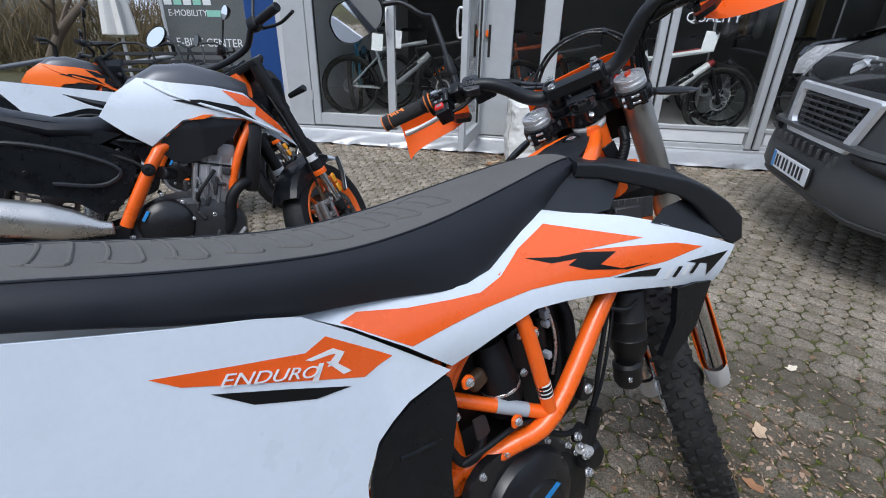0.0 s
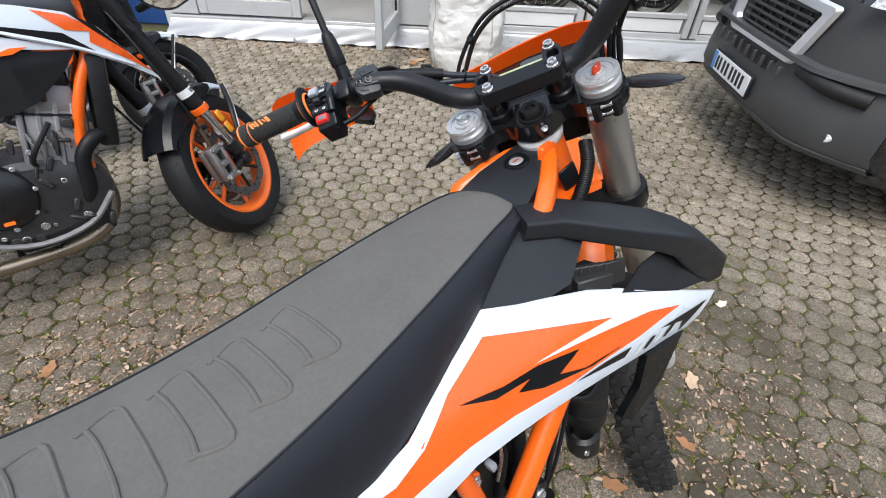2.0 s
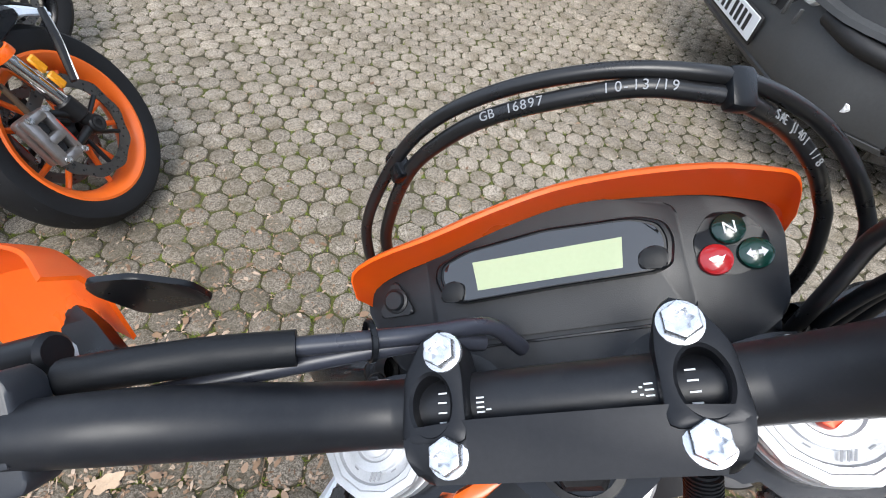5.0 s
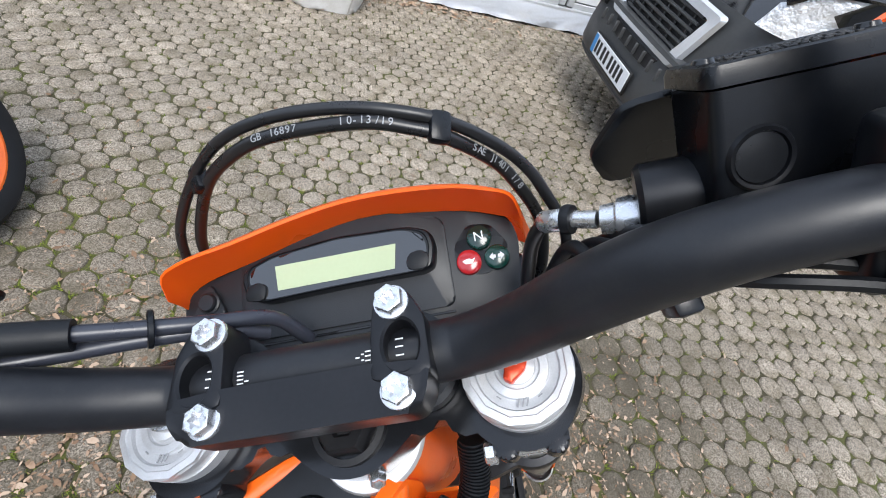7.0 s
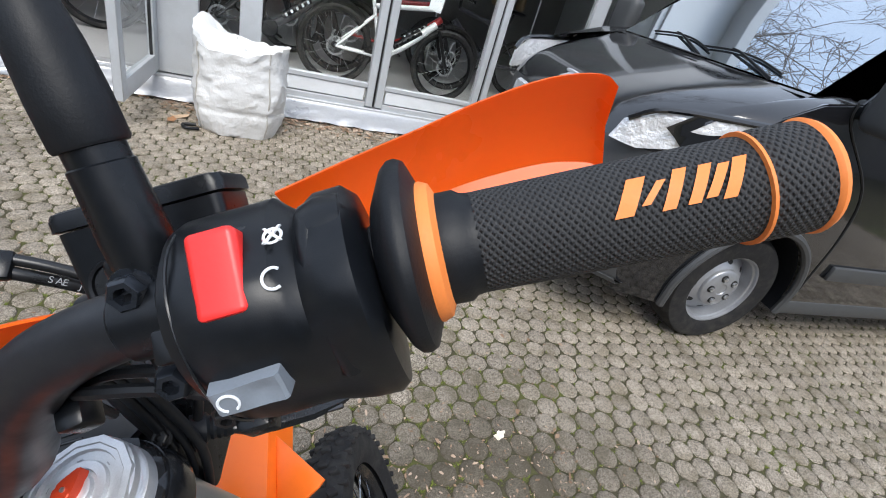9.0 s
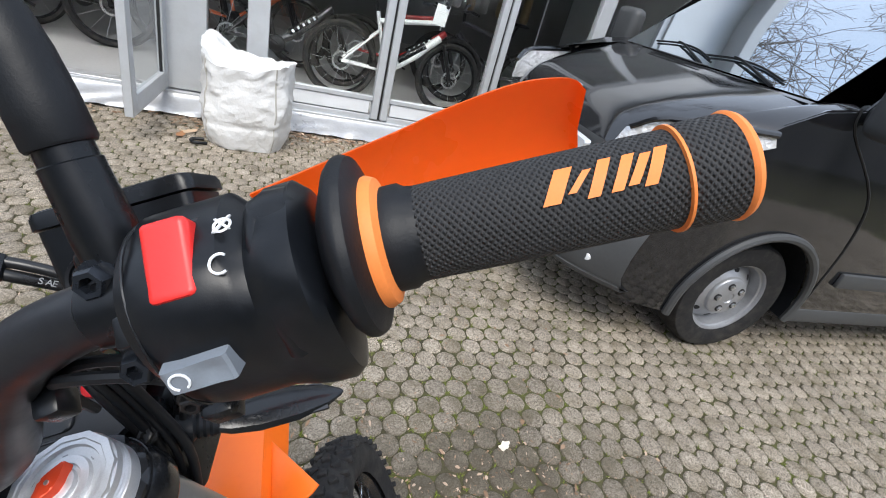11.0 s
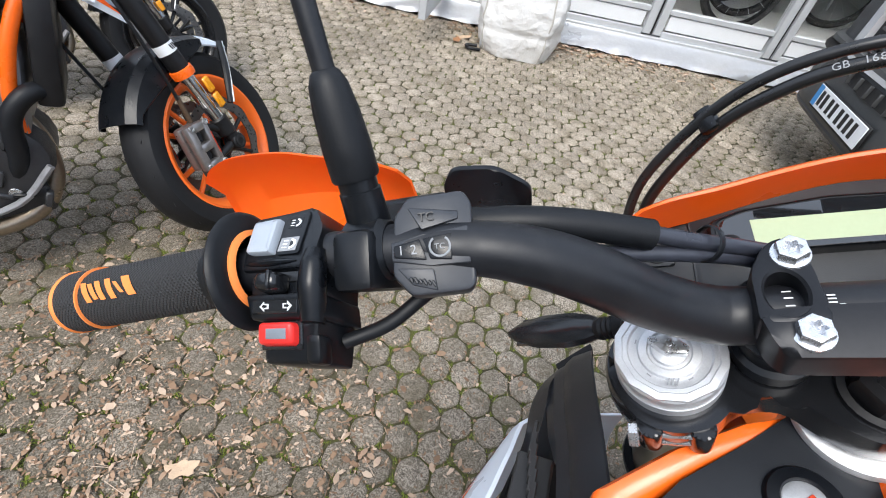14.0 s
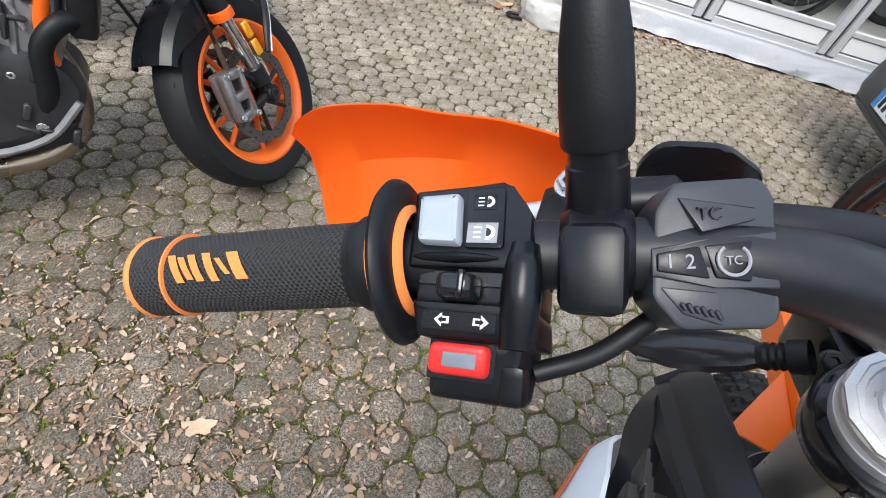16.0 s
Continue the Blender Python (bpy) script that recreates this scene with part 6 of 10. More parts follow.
F_("perch_bolt", bolt((-0.2245, 0.030, 0.134), (0, -0.2, 0.98), 0.0042, 0.004), M_zinc)
F_("clutch_lever", sweep([(-0.205, 0.046, 0.100), (-0.235, 0.054, 0.088), (-0.29, 0.056, 0.078), (-0.34, 0.050, 0.076), (-0.378, 0.044, 0.078)], [0.009, 0.0075, 0.0058, 0.0055, 0.007], 12, 6), M_alu, "silver clutch lever")
cluth = [(-0.207, 0.060), (-0.205, 0.092), (-0.196, 0.104), (-0.172, 0.100), (-0.156, 0.082), (-0.160, 0.062)]
F_("lever_cover", plate(rounded(cluth, 0.006), 0.003, pose(0, 0.080, 0, 90, 0, 0), 0.001), M_black, "black lever cover")
TC = frame_of(Vector((-0.1812, 0.0051, 0.1311)), (0.940, 0.232, -0.248), (-0.092, 0.876, 0.471), (0.327, -0.42, 0.846))
pod_out = [(-0.0128, -0.0191), (0.0116, -0.0191), (0.0142, -0.0160), (0.0160, 0.0179), (0.0129, 0.0234), (-0.0110, 0.0228), (-0.0172, 0.0150), (-0.0200, -0.0100)]
tcp = F_("mode_pod", loft([[tuple(TC @ Vector((x * k, y * k + 0.001 * (1 - k), z))) for x, y in rounded(pod_out, 0.0025, 3)] for z, k in ((-0.022, 0.92), (-0.019, 1.0), (-0.0055, 1.0), (-0.0036, 0.975), (-0.0030, 0.93))]), M_pod, "dark grey traction-control button pod")
F_("mode_pod_body", rod((-0.204, 0.0125, 0.1215), (-0.174, 0.0135, 0.1150), 0.0130, 24, bevel=0.003), M_black, parent=tcp)


def facet(poly, z0, heights, bevel=0.0006):
    """A raised field with its own height at each corner."""
    n = len(poly)
    vs = [(x, y, z0) for x, y in poly] + [(x * 1.0, y * 1.0, h) for (x, y), h in zip(poly, heights)]
    bm = mesh_of([tuple(TC @ Vector(v)) for v in vs], [tuple(range(n))[::-1], tuple(range(n, 2 * n))] + [(i, (i + 1) % n, n + (i + 1) % n, n + i) for i in range(n)])
    bmesh.ops.bevel(bm, geom=bm.edges[:], offset=bevel, segments=2, profile=0.5, affect='EDGES')
    return bm


F_("pod_bridge", facet([(-0.0195, -0.0040), (-0.0035, -0.0075), (0.0125, -0.0085), (0.0130, 0.0072), (-0.0060, 0.0055), (-0.0192, 0.0038)], -0.0034, [-0.0024, -0.0008, 0.0002, 0.0002, -0.0008, -0.0022]), M_pod, "", tcp)
F_("mode_button", facet([(-0.0184, -0.0027), (-0.0050, -0.0052), (-0.0072, 0.0038), (-0.0182, 0.0022)], -0.0026, [-0.0013, -0.0001, 0.0001, -0.0012]), M_black, "black mode button", tcp)
F_("mode_button", facet([(-0.0036, -0.0050), (0.0052, -0.0063), (0.0062, 0.0048), (-0.0060, 0.0038)], -0.0016, [0.0, 0.0009, 0.0009, 0.0]), M_black, "black mode button", tcp)
F_("pod_rib", facet([(-0.0110, 0.0180), (-0.0060, 0.0075), (0.0095, 0.0108), (0.0100, 0.0142)], -0.0034, [-0.0022, -0.0002, -0.0016, -0.0026]), M_pod, parent=tcp)
F_("pod_rib", facet([(-0.0175, -0.0070), (-0.0120, -0.0145), (-0.0020, -0.0178), (-0.0028, -0.0090)], -0.0034, [-0.0026, -0.0024, -0.0020, -0.0006]), M_pod, parent=tcp)
words("mode_text", "1", 0.0056, M_greyprint, tcp, MF @ TC @ pose(-0.0152, -0.0003, -0.0008), depth=0.0003)
words("mode_text", "2", 0.0056, M_greyprint, tcp, MF @ TC @ pose(-0.0100, -0.0006, -0.0004), depth=0.0003)
words("mode_text", "TC", 0.0034, M_greyprint, tcp, MF @ TC @ pose(0.0008, -0.0006, 0.0009), depth=0.0003)
F_("mode_ring", moved(sweep([(0.0041 * math.cos(radians(a)), 0.0041 * math.sin(radians(a)), 0) for a in list(range(125, 416, 18))], 0.0005, 6, 2), TC @ pose(0.0008, -0.0004, 0.0010)), M_greyprint, parent=tcp)
words("mode_text", "TC", 0.0052, M_tank, tcp, MF @ TC @ pose(-0.0035, 0.0126, -0.0008) @ pose(0, 0, 0, 8, 0, 0), depth=0.0006)
for k in range(6):
    F_("mode_relief", rbox(0.0012, 0.0022 + 0.0008 * (k % 2), 0.001, 0.0003, 1, TC @ pose(-0.0122 + 0.0018 * k, -0.0124 - 0.0005 * k, -0.0016, 0, 0, 25)), M_tank, parent=tcp)
F_("wire_loom", sweep([(-0.235, -0.022, 0.100), (-0.215, -0.012, 0.098), (-0.195, 0.004, 0.100), (-0.17, 0.016, 0.102)], 0.0035, 10, 5), M_rubber)

# hand guards: a folded orange shield with a lower lip, on a black bracket
def guard(s):
    top = [(0.232, 0.085, 0.099), (0.27, 0.110, 0.088), (0.31, 0.124, 0.0845), (0.345, 0.131, 0.086), (0.385, 0.130, 0.0895), (0.413, 0.1245, 0.0870), (0.420, 0.118, 0.081)]
    if s < 0:
        top = [(0.232, 0.085, 0.102), (0.27, 0.110, 0.095), (0.31, 0.124, 0.0925), (0.345, 0.131, 0.097), (0.385, 0.130, 0.1010), (0.406, 0.1255, 0.0975), (0.414, 0.120, 0.090)]
    mid = [(0.232, 0.088, 0.060), (0.27, 0.112, 0.040), (0.31, 0.128, 0.030), (0.345, 0.135, 0.026), (0.385, 0.135, 0.024), (0.412, 0.129, 0.020), (0.421, 0.123, 0.016)]
    lip = [(0.232, 0.066, 0.046), (0.27, 0.080, 0.020), (0.31, 0.088, 0.006), (0.345, 0.092, 0.000), (0.385, 0.094, -0.004), (0.412, 0.094, -0.006), (0.421, 0.092, -0.008)]
    if s < 0:
        mid = [(0.232, 0.088, 0.068), (0.27, 0.112, 0.057), (0.31, 0.128, 0.051), (0.345, 0.135, 0.049), (0.385, 0.135, 0.049), (0.412, 0.129, 0.048), (0.421, 0.123, 0.046)]
        lip = [(0.232, 0.070, 0.046), (0.27, 0.084, 0.032), (0.31, 0.092, 0.024), (0.345, 0.096, 0.020), (0.385, 0.098, 0.014), (0.412, 0.096, 0.006), (0.425, 0.094, -0.002)]
    rows = [spline([(s * x, y, z) for x, y, z in r], 4) for r in (top, [tuple((np.array(a) + np.array(b)) / 2 + np.array([0, 0.006, 0])) for a, b in zip(top, mid)], mid, lip)]
    n = len(rows[0])
    front = [[tuple(r[i]) for r in rows] for i in range(n)]
    secs_ = []
    for sec in front:
        back = [(x, y + 0.0028, z - 0.001) for x, y, z in sec][::-1]
        secs_.append(list(sec) + back)
    g = F_("hand_guard", loft(secs_), M_guard, "orange plastic hand guard")
    F_("guard_bracket", plate(rounded([(s * 0.225, 0.030), (s * 0.225, 0.060), (s * 0.25, 0.080), (s * 0.275, 0.096), (s * 0.280, 0.084), (s * 0.262, 0.055)][::s], 0.005), 0.010, pose(0, 0, 0.048, 0, 0, 0), 0.003), M_black, "black hand guard bracket", g)
for s in (-1, 1):
    guard(s)

# front turn signals
for s in (-1, 1):
    st_ = F_("indicator_stalk", lathe([(0.010, 0.0), (0.010, 0.010), (0.0075, 0.012), (0.0085, 0.014), (0.0075, 0.016), (0.0085, 0.018), (0.0075, 0.020), (0.0085, 0.022), (0.0075, 0.026)], 16, along((s * 0.112, 0.058, -0.048), (s * 0.160, 0.064, -0.072))), M_rubber, "black rubber indicator stalk")
    d0, d1 = Vector((s * 0.133, 0.061, -0.058)), Vector((s * 0.213, 0.077, -0.097))
    im = along(d0, d1)
    L_ = (d1 - d0).length
    secs_ = []
    for t, w, hgt in ((0, 0.006, 0.006), (0.10, 0.0095, 0.0075), (0.30, 0.0122, 0.0085), (0.6, 0.0118, 0.0080), (0.85, 0.0075, 0.0052), (0.97, 0.003, 0.0022), (1.0, 0.001, 0.001)):
        secs_.append([(w * math.cos(a) * (1.0 + 0.25 * abs(math.cos(a))), hgt * math.sin(a), t * L_) for a in [2 * math.pi * k / 12 for k in range(12)]])
    ind = F_("turn_signal", moved(loft(secs_), im), M_blackgloss, "slim black turn signal", angle=30)
    F_("indicator_lens", moved(rbox(0.025, 0.0025, L_ * 0.66, 0.001, 1), im @ pose(0, 0, L_ * 0.52)), mat("smoked_lens", (0.02, 0.015, 0.012), 0.08, coat=1.0), parent=ind)

# front mudguard, wheel and tyre
fsec = []
for y, z, w, hgt in ((-0.055, -0.345, 0.040, 0.016), (-0.01, -0.325, 0.052, 0.020), (0.06, -0.312, 0.062, 0.022), (0.18, -0.315, 0.066, 0.024), (0.28, -0.342, 0.060, 0.020), (0.35, -0.372, 0.040, 0.014), (0.38, -0.39, 0.018, 0.008)):
    topr = [(w * x, y, z + hgt * (1 - abs(x) ** 2.2) - 0.030 * (abs(x) > 0.95)) for x in (-1, -0.8, -0.5, -0.2, 0, 0.2, 0.5, 0.8, 1)]
    fsec.append(topr + [(x, yy, zz - 0.004) for x, yy, zz in topr[::-1]])
F_("front_mudguard", loft(fsec), M_orange, "orange plastic front mudguard")
for s in (-1, 1):
    F_("mudguard_fin", plate([(s * 0.056, 0.16), (s * 0.056, 0.06), (s * 0.104, 0.085), (s * 0.112, 0.092)][::s], 0.004, pose(0, 0, -0.322), 0.001), M_orange)
AX = Vector((0, 0.035, -0.945))
WM_ = frame_of(AX, (0, 1, 0), (0, 0, 1), (1, 0, 0))


def tyre_mesh(R, r, width, n=72):
    prof = [(R - r * 1.05, -width * 0.33), (R - r * 0.75, -width * 0.47), (R - r * 0.4, -width * 0.5), (R - r * 0.14, -width * 0.44), (R, -width * 0.22), (R + r * 0.02, 0), (R, width * 0.22), (R - r * 0.14, width * 0.44), (R - r * 0.4, width * 0.5), (R - r * 0.75, width * 0.47), (R - r * 1.05, width * 0.33)]
    return lathe(prof, n)


wheel = F_("front_wheel", moved(lathe([(0.258, -0.020), (0.268, -0.022), (0.272, -0.018), (0.262, -0.014), (0.250, -0.008), (0.250, 0.008), (0.262, 0.014), (0.272, 0.018), (0.268, 0.022), (0.258, 0.020), (0.246, 0.006), (0.246, -0.006), (0.258, -0.020)], 72), WM_), M_blackgloss, "black spoked front wheel")
tyre = F_("tyre", moved(tyre_mesh(0.338, 0.075, 0.088), WM_), M_tyre, "knobbly enduro tyre", wheel)
for i in range(46):
    a = 2 * math.pi * i / 46
    for k, (z, w, l, dz) in enumerate(((0.0, 0.017, 0.020, 0), (0.022, 0.015, 0.018, 0.5), (-0.022, 0.015, 0.018, 0.5), (0.038, 0.010, 0.022, 0), (-0.038, 0.010, 0.022, 0))):
        b = a + dz * 2 * math.pi / 46
        rr = 0.338 - (abs(z) / 0.044) ** 2.6 * 0.020
        kb_ = rbox(l, w, 0.013, 0.002, 1, WM_ @ pose(0, 0, 0, 0, 0, math.degrees(b)) @ pose(rr, 0, z, 0, 90, 0) @ pose(0, 0, 0, 0, 0, 25 if k in (1, 2) else 0) @ pose(0, 0, 0.002))
        F_("tyre_knob", kb_, M_tyre, "", wheel)
F_("hub", moved(lathe([(0.010, -0.06), (0.035, -0.05), (0.040, -0.035), (0.022, -0.02), (0.022, 0.02), (0.040, 0.035), (0.035, 0.05), (0.010, 0.06)], 24), WM_), M_engineblack, parent=wheel)
for i in range(36):
    a = 2 * math.pi * i / 36
    s = 1 if i % 2 else -1
    b = a + s * 0.9 * (1 if i % 4 < 2 else -1)
    p, q = WM_ @ Vector((0.038 * math.cos(b), 0.038 * math.sin(b), s * 0.036)), WM_ @ Vector((0.256 * math.cos(a), 0.256 * math.sin(a), 0))
    F_("spoke", rod(p, q, 0.0016, 6), M_chrome, parent=wheel)
F_("brake_disc", moved(lathe([(0.085, -0.062), (0.150, -0.062), (0.150, -0.066), (0.085, -0.066), (0.085, -0.062)], 48), WM_), M_zinc, "front brake disc", wheel)

# ---- chassis of the enduro ----
IB = MB.inverted()


def wb(x, y, z):
    """A place of the world in the chassis frame."""
    return IB @ Vector((x, y, z))


def mir(p, s):
    return Vector((p[0] * s, p[1], p[2]))


# seat: grey top, black sides, welts
seat_line = [  # y, top z, half width, edge x, edge z
    (-0.095, -0.094, 0.030, 0.040, -0.105), (-0.113, -0.089, 0.050, 0.058, -0.112), (-0.17, -0.091, 0.062, 0.072, -0.132), (-0.24, -0.099, 0.074, 0.090, -0.160), (-0.31, -0.108, 0.084, 0.103, -0.186), (-0.38, -0.117, 0.092, 0.113, -0.212), (-0.45, -0.125, 0.098, 0.117, -0.219), (-0.53, -0.129, 0.104, 0.112, -0.205), (-0.60, -0.127, 0.108, 0.110, -0.193), (-0.67, -0.118, 0.112, 0.115, -0.180), (-0.77, -0.100, 0.116, 0.124, -0.150), (-0.88, -0.076, 0.114, 0.126, -0.114), (-1.02, -0.052, 0.104, 0.112, -0.082), (-1.16, -0.036, 0.090, 0.092, -0.062)]
SL = [tuple(p) for p in spline(seat_line, 4)]


def seat_z(x, y):
    ys = [p[0] for p in SL][::-1]
    z = float(np.interp(y, ys, [p[1] for p in SL][::-1]))
    w = float(np.interp(y, ys, [p[2] for p in SL][::-1]))
    return z + 0.007 * (1 - (x / w) ** 2)


top_sec, sides = [], {1: [], -1: []}
for y, z, w, ex, ez in SL:
    top_sec.append([(w * k / 6, y, z + 0.007 * (1 - (k / 6) ** 2)) for k in range(-6, 7)])
    for s in (-1, 1):
        sides[s].append([(s * w, y, z), (s * (w + 0.005), y, z - 0.005), (s * (w + 0.010 + (ex - w) * 0.25), y, z + (ez - z) * 0.35), (s * (w + 0.008 + (ex - w) * 0.65), y, z + (ez - z) * 0.7), (s * ex, y, ez), (s * (ex - 0.01), y, ez - 0.004)])
seat = B_("seat", loft(top_sec, closed=False), M_seattop, "long grey and black motorcycle seat with welts")
for s in (-1, 1):
    B_("seat_side", loft(sides[s], closed=False), M_seatside, "black vinyl seat side", seat)
    B_("seat_seam", sweep([(s * (w + 0.0005), y, z + 0.0006) for y, z, w, ex, ez in SL[2::3]], 0.0014, 6, 3), M_seatside, parent=seat)
B_("seat_nose", loft([top_sec[0], [(x, y + 0.012, z - 0.03) for x, y, z in top_sec[0]]], closed=False), M_seattop, parent=seat)
for k in range(9):
    y0 = -0.392 - 0.0565 * k
    cw = 0.052 + 0.004 * min(k, 6)
    for dy in (0.0, -0.026):
        pts = [(-cw + 0.012, y0 + dy - 0.034), (-cw, y0 + dy), (-cw * 0.4, y0 + dy + 0.005), (cw * 0.4, y0 + dy + 0.005), (cw, y0 + dy), (cw - 0.012, y0 + dy - 0.034)] if dy == 0 else [(-cw + 0.006, y0 + dy), (-cw * 0.4, y0 + dy + 0.004), (cw * 0.4, y0 + dy + 0.004), (cw - 0.006, y0 + dy)]
        B_("seat_welt", sweep([(x, y, seat_z(x, y) - 0.0004) for x, y in pts], 0.0026, 8, 4), M_seattop, parent=seat)

# tank cover with the key switch
cover = loft([[(-0.026, 0.004, -0.052), (0.0, 0.009, -0.049), (0.026, 0.004, -0.052)], [(-0.034, -0.02, -0.062), (0.0, -0.02, -0.058), (0.034, -0.02, -0.062)], [(-0.050, -0.06, -0.078), (0.0, -0.06, -0.071), (0.050, -0.06, -0.078)], [(-0.058, -0.105, -0.098), (0.0, -0.105, -0.086), (0.058, -0.105, -0.098)], [(-0.055, -0.13, -0.106), (0.0, -0.13, -0.095), (0.055, -0.13, -0.106)]], closed=False)
tankc = B_("tank_cover", cover, M_tank, "dark grey tank cover with the ignition lock", angle=60)
for s in (-1, 1):
    B_("tank_skirt", loft([[(s * 0.026, 0.004, -0.052), (s * 0.034, -0.02, -0.062), (s * 0.050, -0.06, -0.078), (s * 0.058, -0.105, -0.098)], [(s * 0.026, 0.002, -0.075), (s * 0.036, -0.02, -0.09), (s * 0.052, -0.06, -0.115), (s * 0.066, -0.115, -0.135)]], closed=False), M_tank, parent=tankc)
KM = MB.inverted() @ MB @ frame_of(Vector((-0.002, -0.034, -0.0665)), (1, 0, 0), (0, 0.93, 0.30), (0, -0.30, 0.93))
lock = B_("ignition_lock", lathe([(0.0105, 0.0045), (0.0115, 0.0062), (0.0170, 0.0055), (0.0185, 0.003), (0.0185, -0.004)], 36, KM), M_black, "round ignition lock", tankc)
B_("lock_barrel", lathe([(0, 0.0052), (0.0085, 0.0052), (0.0105, 0.0040)], 30, KM), M_cap, parent=lock)
B_("key_slot", rbox(0.0022, 0.0105, 0.0006, m=KM @ pose(0, 0, 0.0055, 0, 0, -18)), M_redanod, parent=lock)

# head tube, spars and gussets
HA = Vector((0, -0.4577, 0.8891))
B_("head_tube", rod(-HA * 0.045, -HA * 0.215, 0.031, 28), M_orangepaint, "orange steering head")
B_("head_ring", lathe([(0.020, -0.0395), (0.0325, -0.0405), (0.0340, -0.0440), (0.0325, -0.0500), (0.031, -0.052)], 40, along((0, 0, 0), HA)), M_alu, "bright bearing cover ring")
for s in (-1, 1):
    sec = []
    for c_, wv, hv in (((0.018, 0.012, -0.068), 0.016, 0.020), ((0.036, -0.010, -0.074), 0.015, 0.020), ((0.056, -0.045, -0.088), 0.015, 0.021), ((0.074, -0.085, -0.108), 0.015, 0.022), ((0.070, -0.14, -0.165), 0.014, 0.022), ((0.075, -0.20, -0.25), 0.015, 0.02)):
        if s < 0:
            c_ = (c_[0] - 0.003, c_[1], c_[2] - 0.005)
        ring = [(c_[0] * s + wv * math.copysign(abs(math.cos(a)) ** 0.6, math.cos(a)) * 0.8, c_[1] + wv * 0.5 * math.copysign(abs(math.cos(a)) ** 0.6, math.cos(a)) * 0.6, c_[2] + hv * math.copysign(abs(math.sin(a)) ** 0.6, math.sin(a))) for a in [2 * math.pi * k / 16 for k in range(16)]]
        sec.append(ring)
    B_("frame_spar", loft(sec), M_orangepaint, "orange frame spar")
    B_("frame_gusset", plate(rounded([(0.02, 0.03), (0.075, 0.075), (0.05, -0.02)][::s] if s > 0 else [(-0.02, 0.03), (-0.05, -0.02), (-0.075, 0.075)][::-1], 0.006), 0.012, pose(0, 0, -0.13, 0, 0, 0), 0.003), M_orangepaint)
B_("head_gusset", plate(rounded([(-0.021, -0.044), (0.010, -0.042), (0.030, -0.082), (0.042, -0.125), (-0.018, -0.115)], 0.006), 0.008, frame_of(Vector((0.024, 0, 0)), (0, 1, 0), (0, 0, 1), (1, 0, 0)), 0.002), M_orangepaint, "orange steering head gusset")
B_("frame_plate_black", rbox(0.004, 0.030, 0.036, 0.001, 1, pose(0.048, 0.022, -0.098, 25, 0, -18)), M_black, "black plastic frame cap")
# corrugated loom behind the right fork leg
loom = [(0.050, 0.060, -0.055), (0.062, 0.048, -0.085), (0.068, 0.020, -0.120), (0.070, -0.02, -0.150), (0.075, -0.06, -0.19)]
lp = spline(loom, 14)
bm = sweep(loom, 0.0085, 14, 14)
loom_ob = B_("corrugated_loom", bm, M_rubber, "black corrugated cable conduit")
for i in range(1, len(lp) - 1):
    B_("loom_ring", lathe([(0.0083, -0.0010), (0.0102, -0.0006), (0.0102, 0.0006), (0.0083, 0.0010)], 14, along(lp[i], lp[i + 1])), M_rubber, parent=loom_ob)

# shroud surface and panels
SC = (-0.1398, 0.185, -2.3518, 0.166, -0.1449, -4.0448)


def shroud_left(y, z):
    return shroud_x(y, z) + 0.012 - 0.7 * max(0.0, y)


def shroud_x(y, z):
    return SC[0] + SC[1] * y + SC[2] * z + SC[3] * y * y + SC[4] * y * z + SC[5] * z * z


def side_x(y, z):
    return 0.114 + 0.17 * max(0.0, -0.58 - y) + 0.10 * (-0.22 - z) - 0.9 * max(0.0, -0.50 - z) ** 2


white_out = [(-0.236, -0.156), (-0.187, -0.17), (-0.147, -0.179), (-0.09, -0.193), (-0.044, -0.209), (0.007, -0.234), (0.059, -0.256), (0.132, -0.29), (0.117, -0.321), (0.107, -0.361), (0.005, -0.342), (-0.1, -0.319), (-0.193, -0.301), (-0.266, -0.291), (-0.323, -0.286), (-0.377, -0.298), (-0.428, -0.312), (-0.475, -0.323), (-0.542, -0.266), (-0.605, -0.22), (-0.666, -0.186), (-0.668, -0.182), (-0.605, -0.189), (-0.533, -0.202), (-0.453, -0.217), (-0.425, -0.219), (-0.381, -0.212), (-0.336, -0.193), (-0.292, -0.174)]
orange_out = [(-0.252, -0.174), (-0.076, -0.232), (-0.215, -0.223), (-0.129, -0.236), (-0.01, -0.255), (0.051, -0.275), (-0.037, -0.282), (-0.168, -0.277), (-0.261, -0.26), (-0.327, -0.254), (-0.411, -0.256), (-0.47, -0.261), (-0.534, -0.268), (-0.615, -0.211), (-0.591, -0.206), (-0.526, -0.221), (-0.459, -0.23), (-0.413, -0.234), (-0.372, -0.223), (-0.322, -0.196)]
zig_out = [(-0.319, -0.21), (-0.261, -0.222), (-0.21, -0.226), (-0.144, -0.24), (-0.184, -0.252), (-0.141, -0.269), (-0.07, -0.276), (-0.129, -0.274), (-0.211, -0.254), (-0.247, -0.238), (-0.226, -0.233), (-0.276, -0.228)]
wedge_out = [(-0.162, -0.28), (-0.104, -0.284), (-0.051, -0.291), (-0.064, -0.303)]
wedge2_out = [(0.011, -0.295), (0.078, -0.297), (0.114, -0.297), (0.093, -0.314), (0.07, -0.338), (0.063, -0.311)]
M_decal = mat("orange_decal", (0.90, 0.125, 0.012), 0.28, var=0.05, scale=12, coat=0.4)
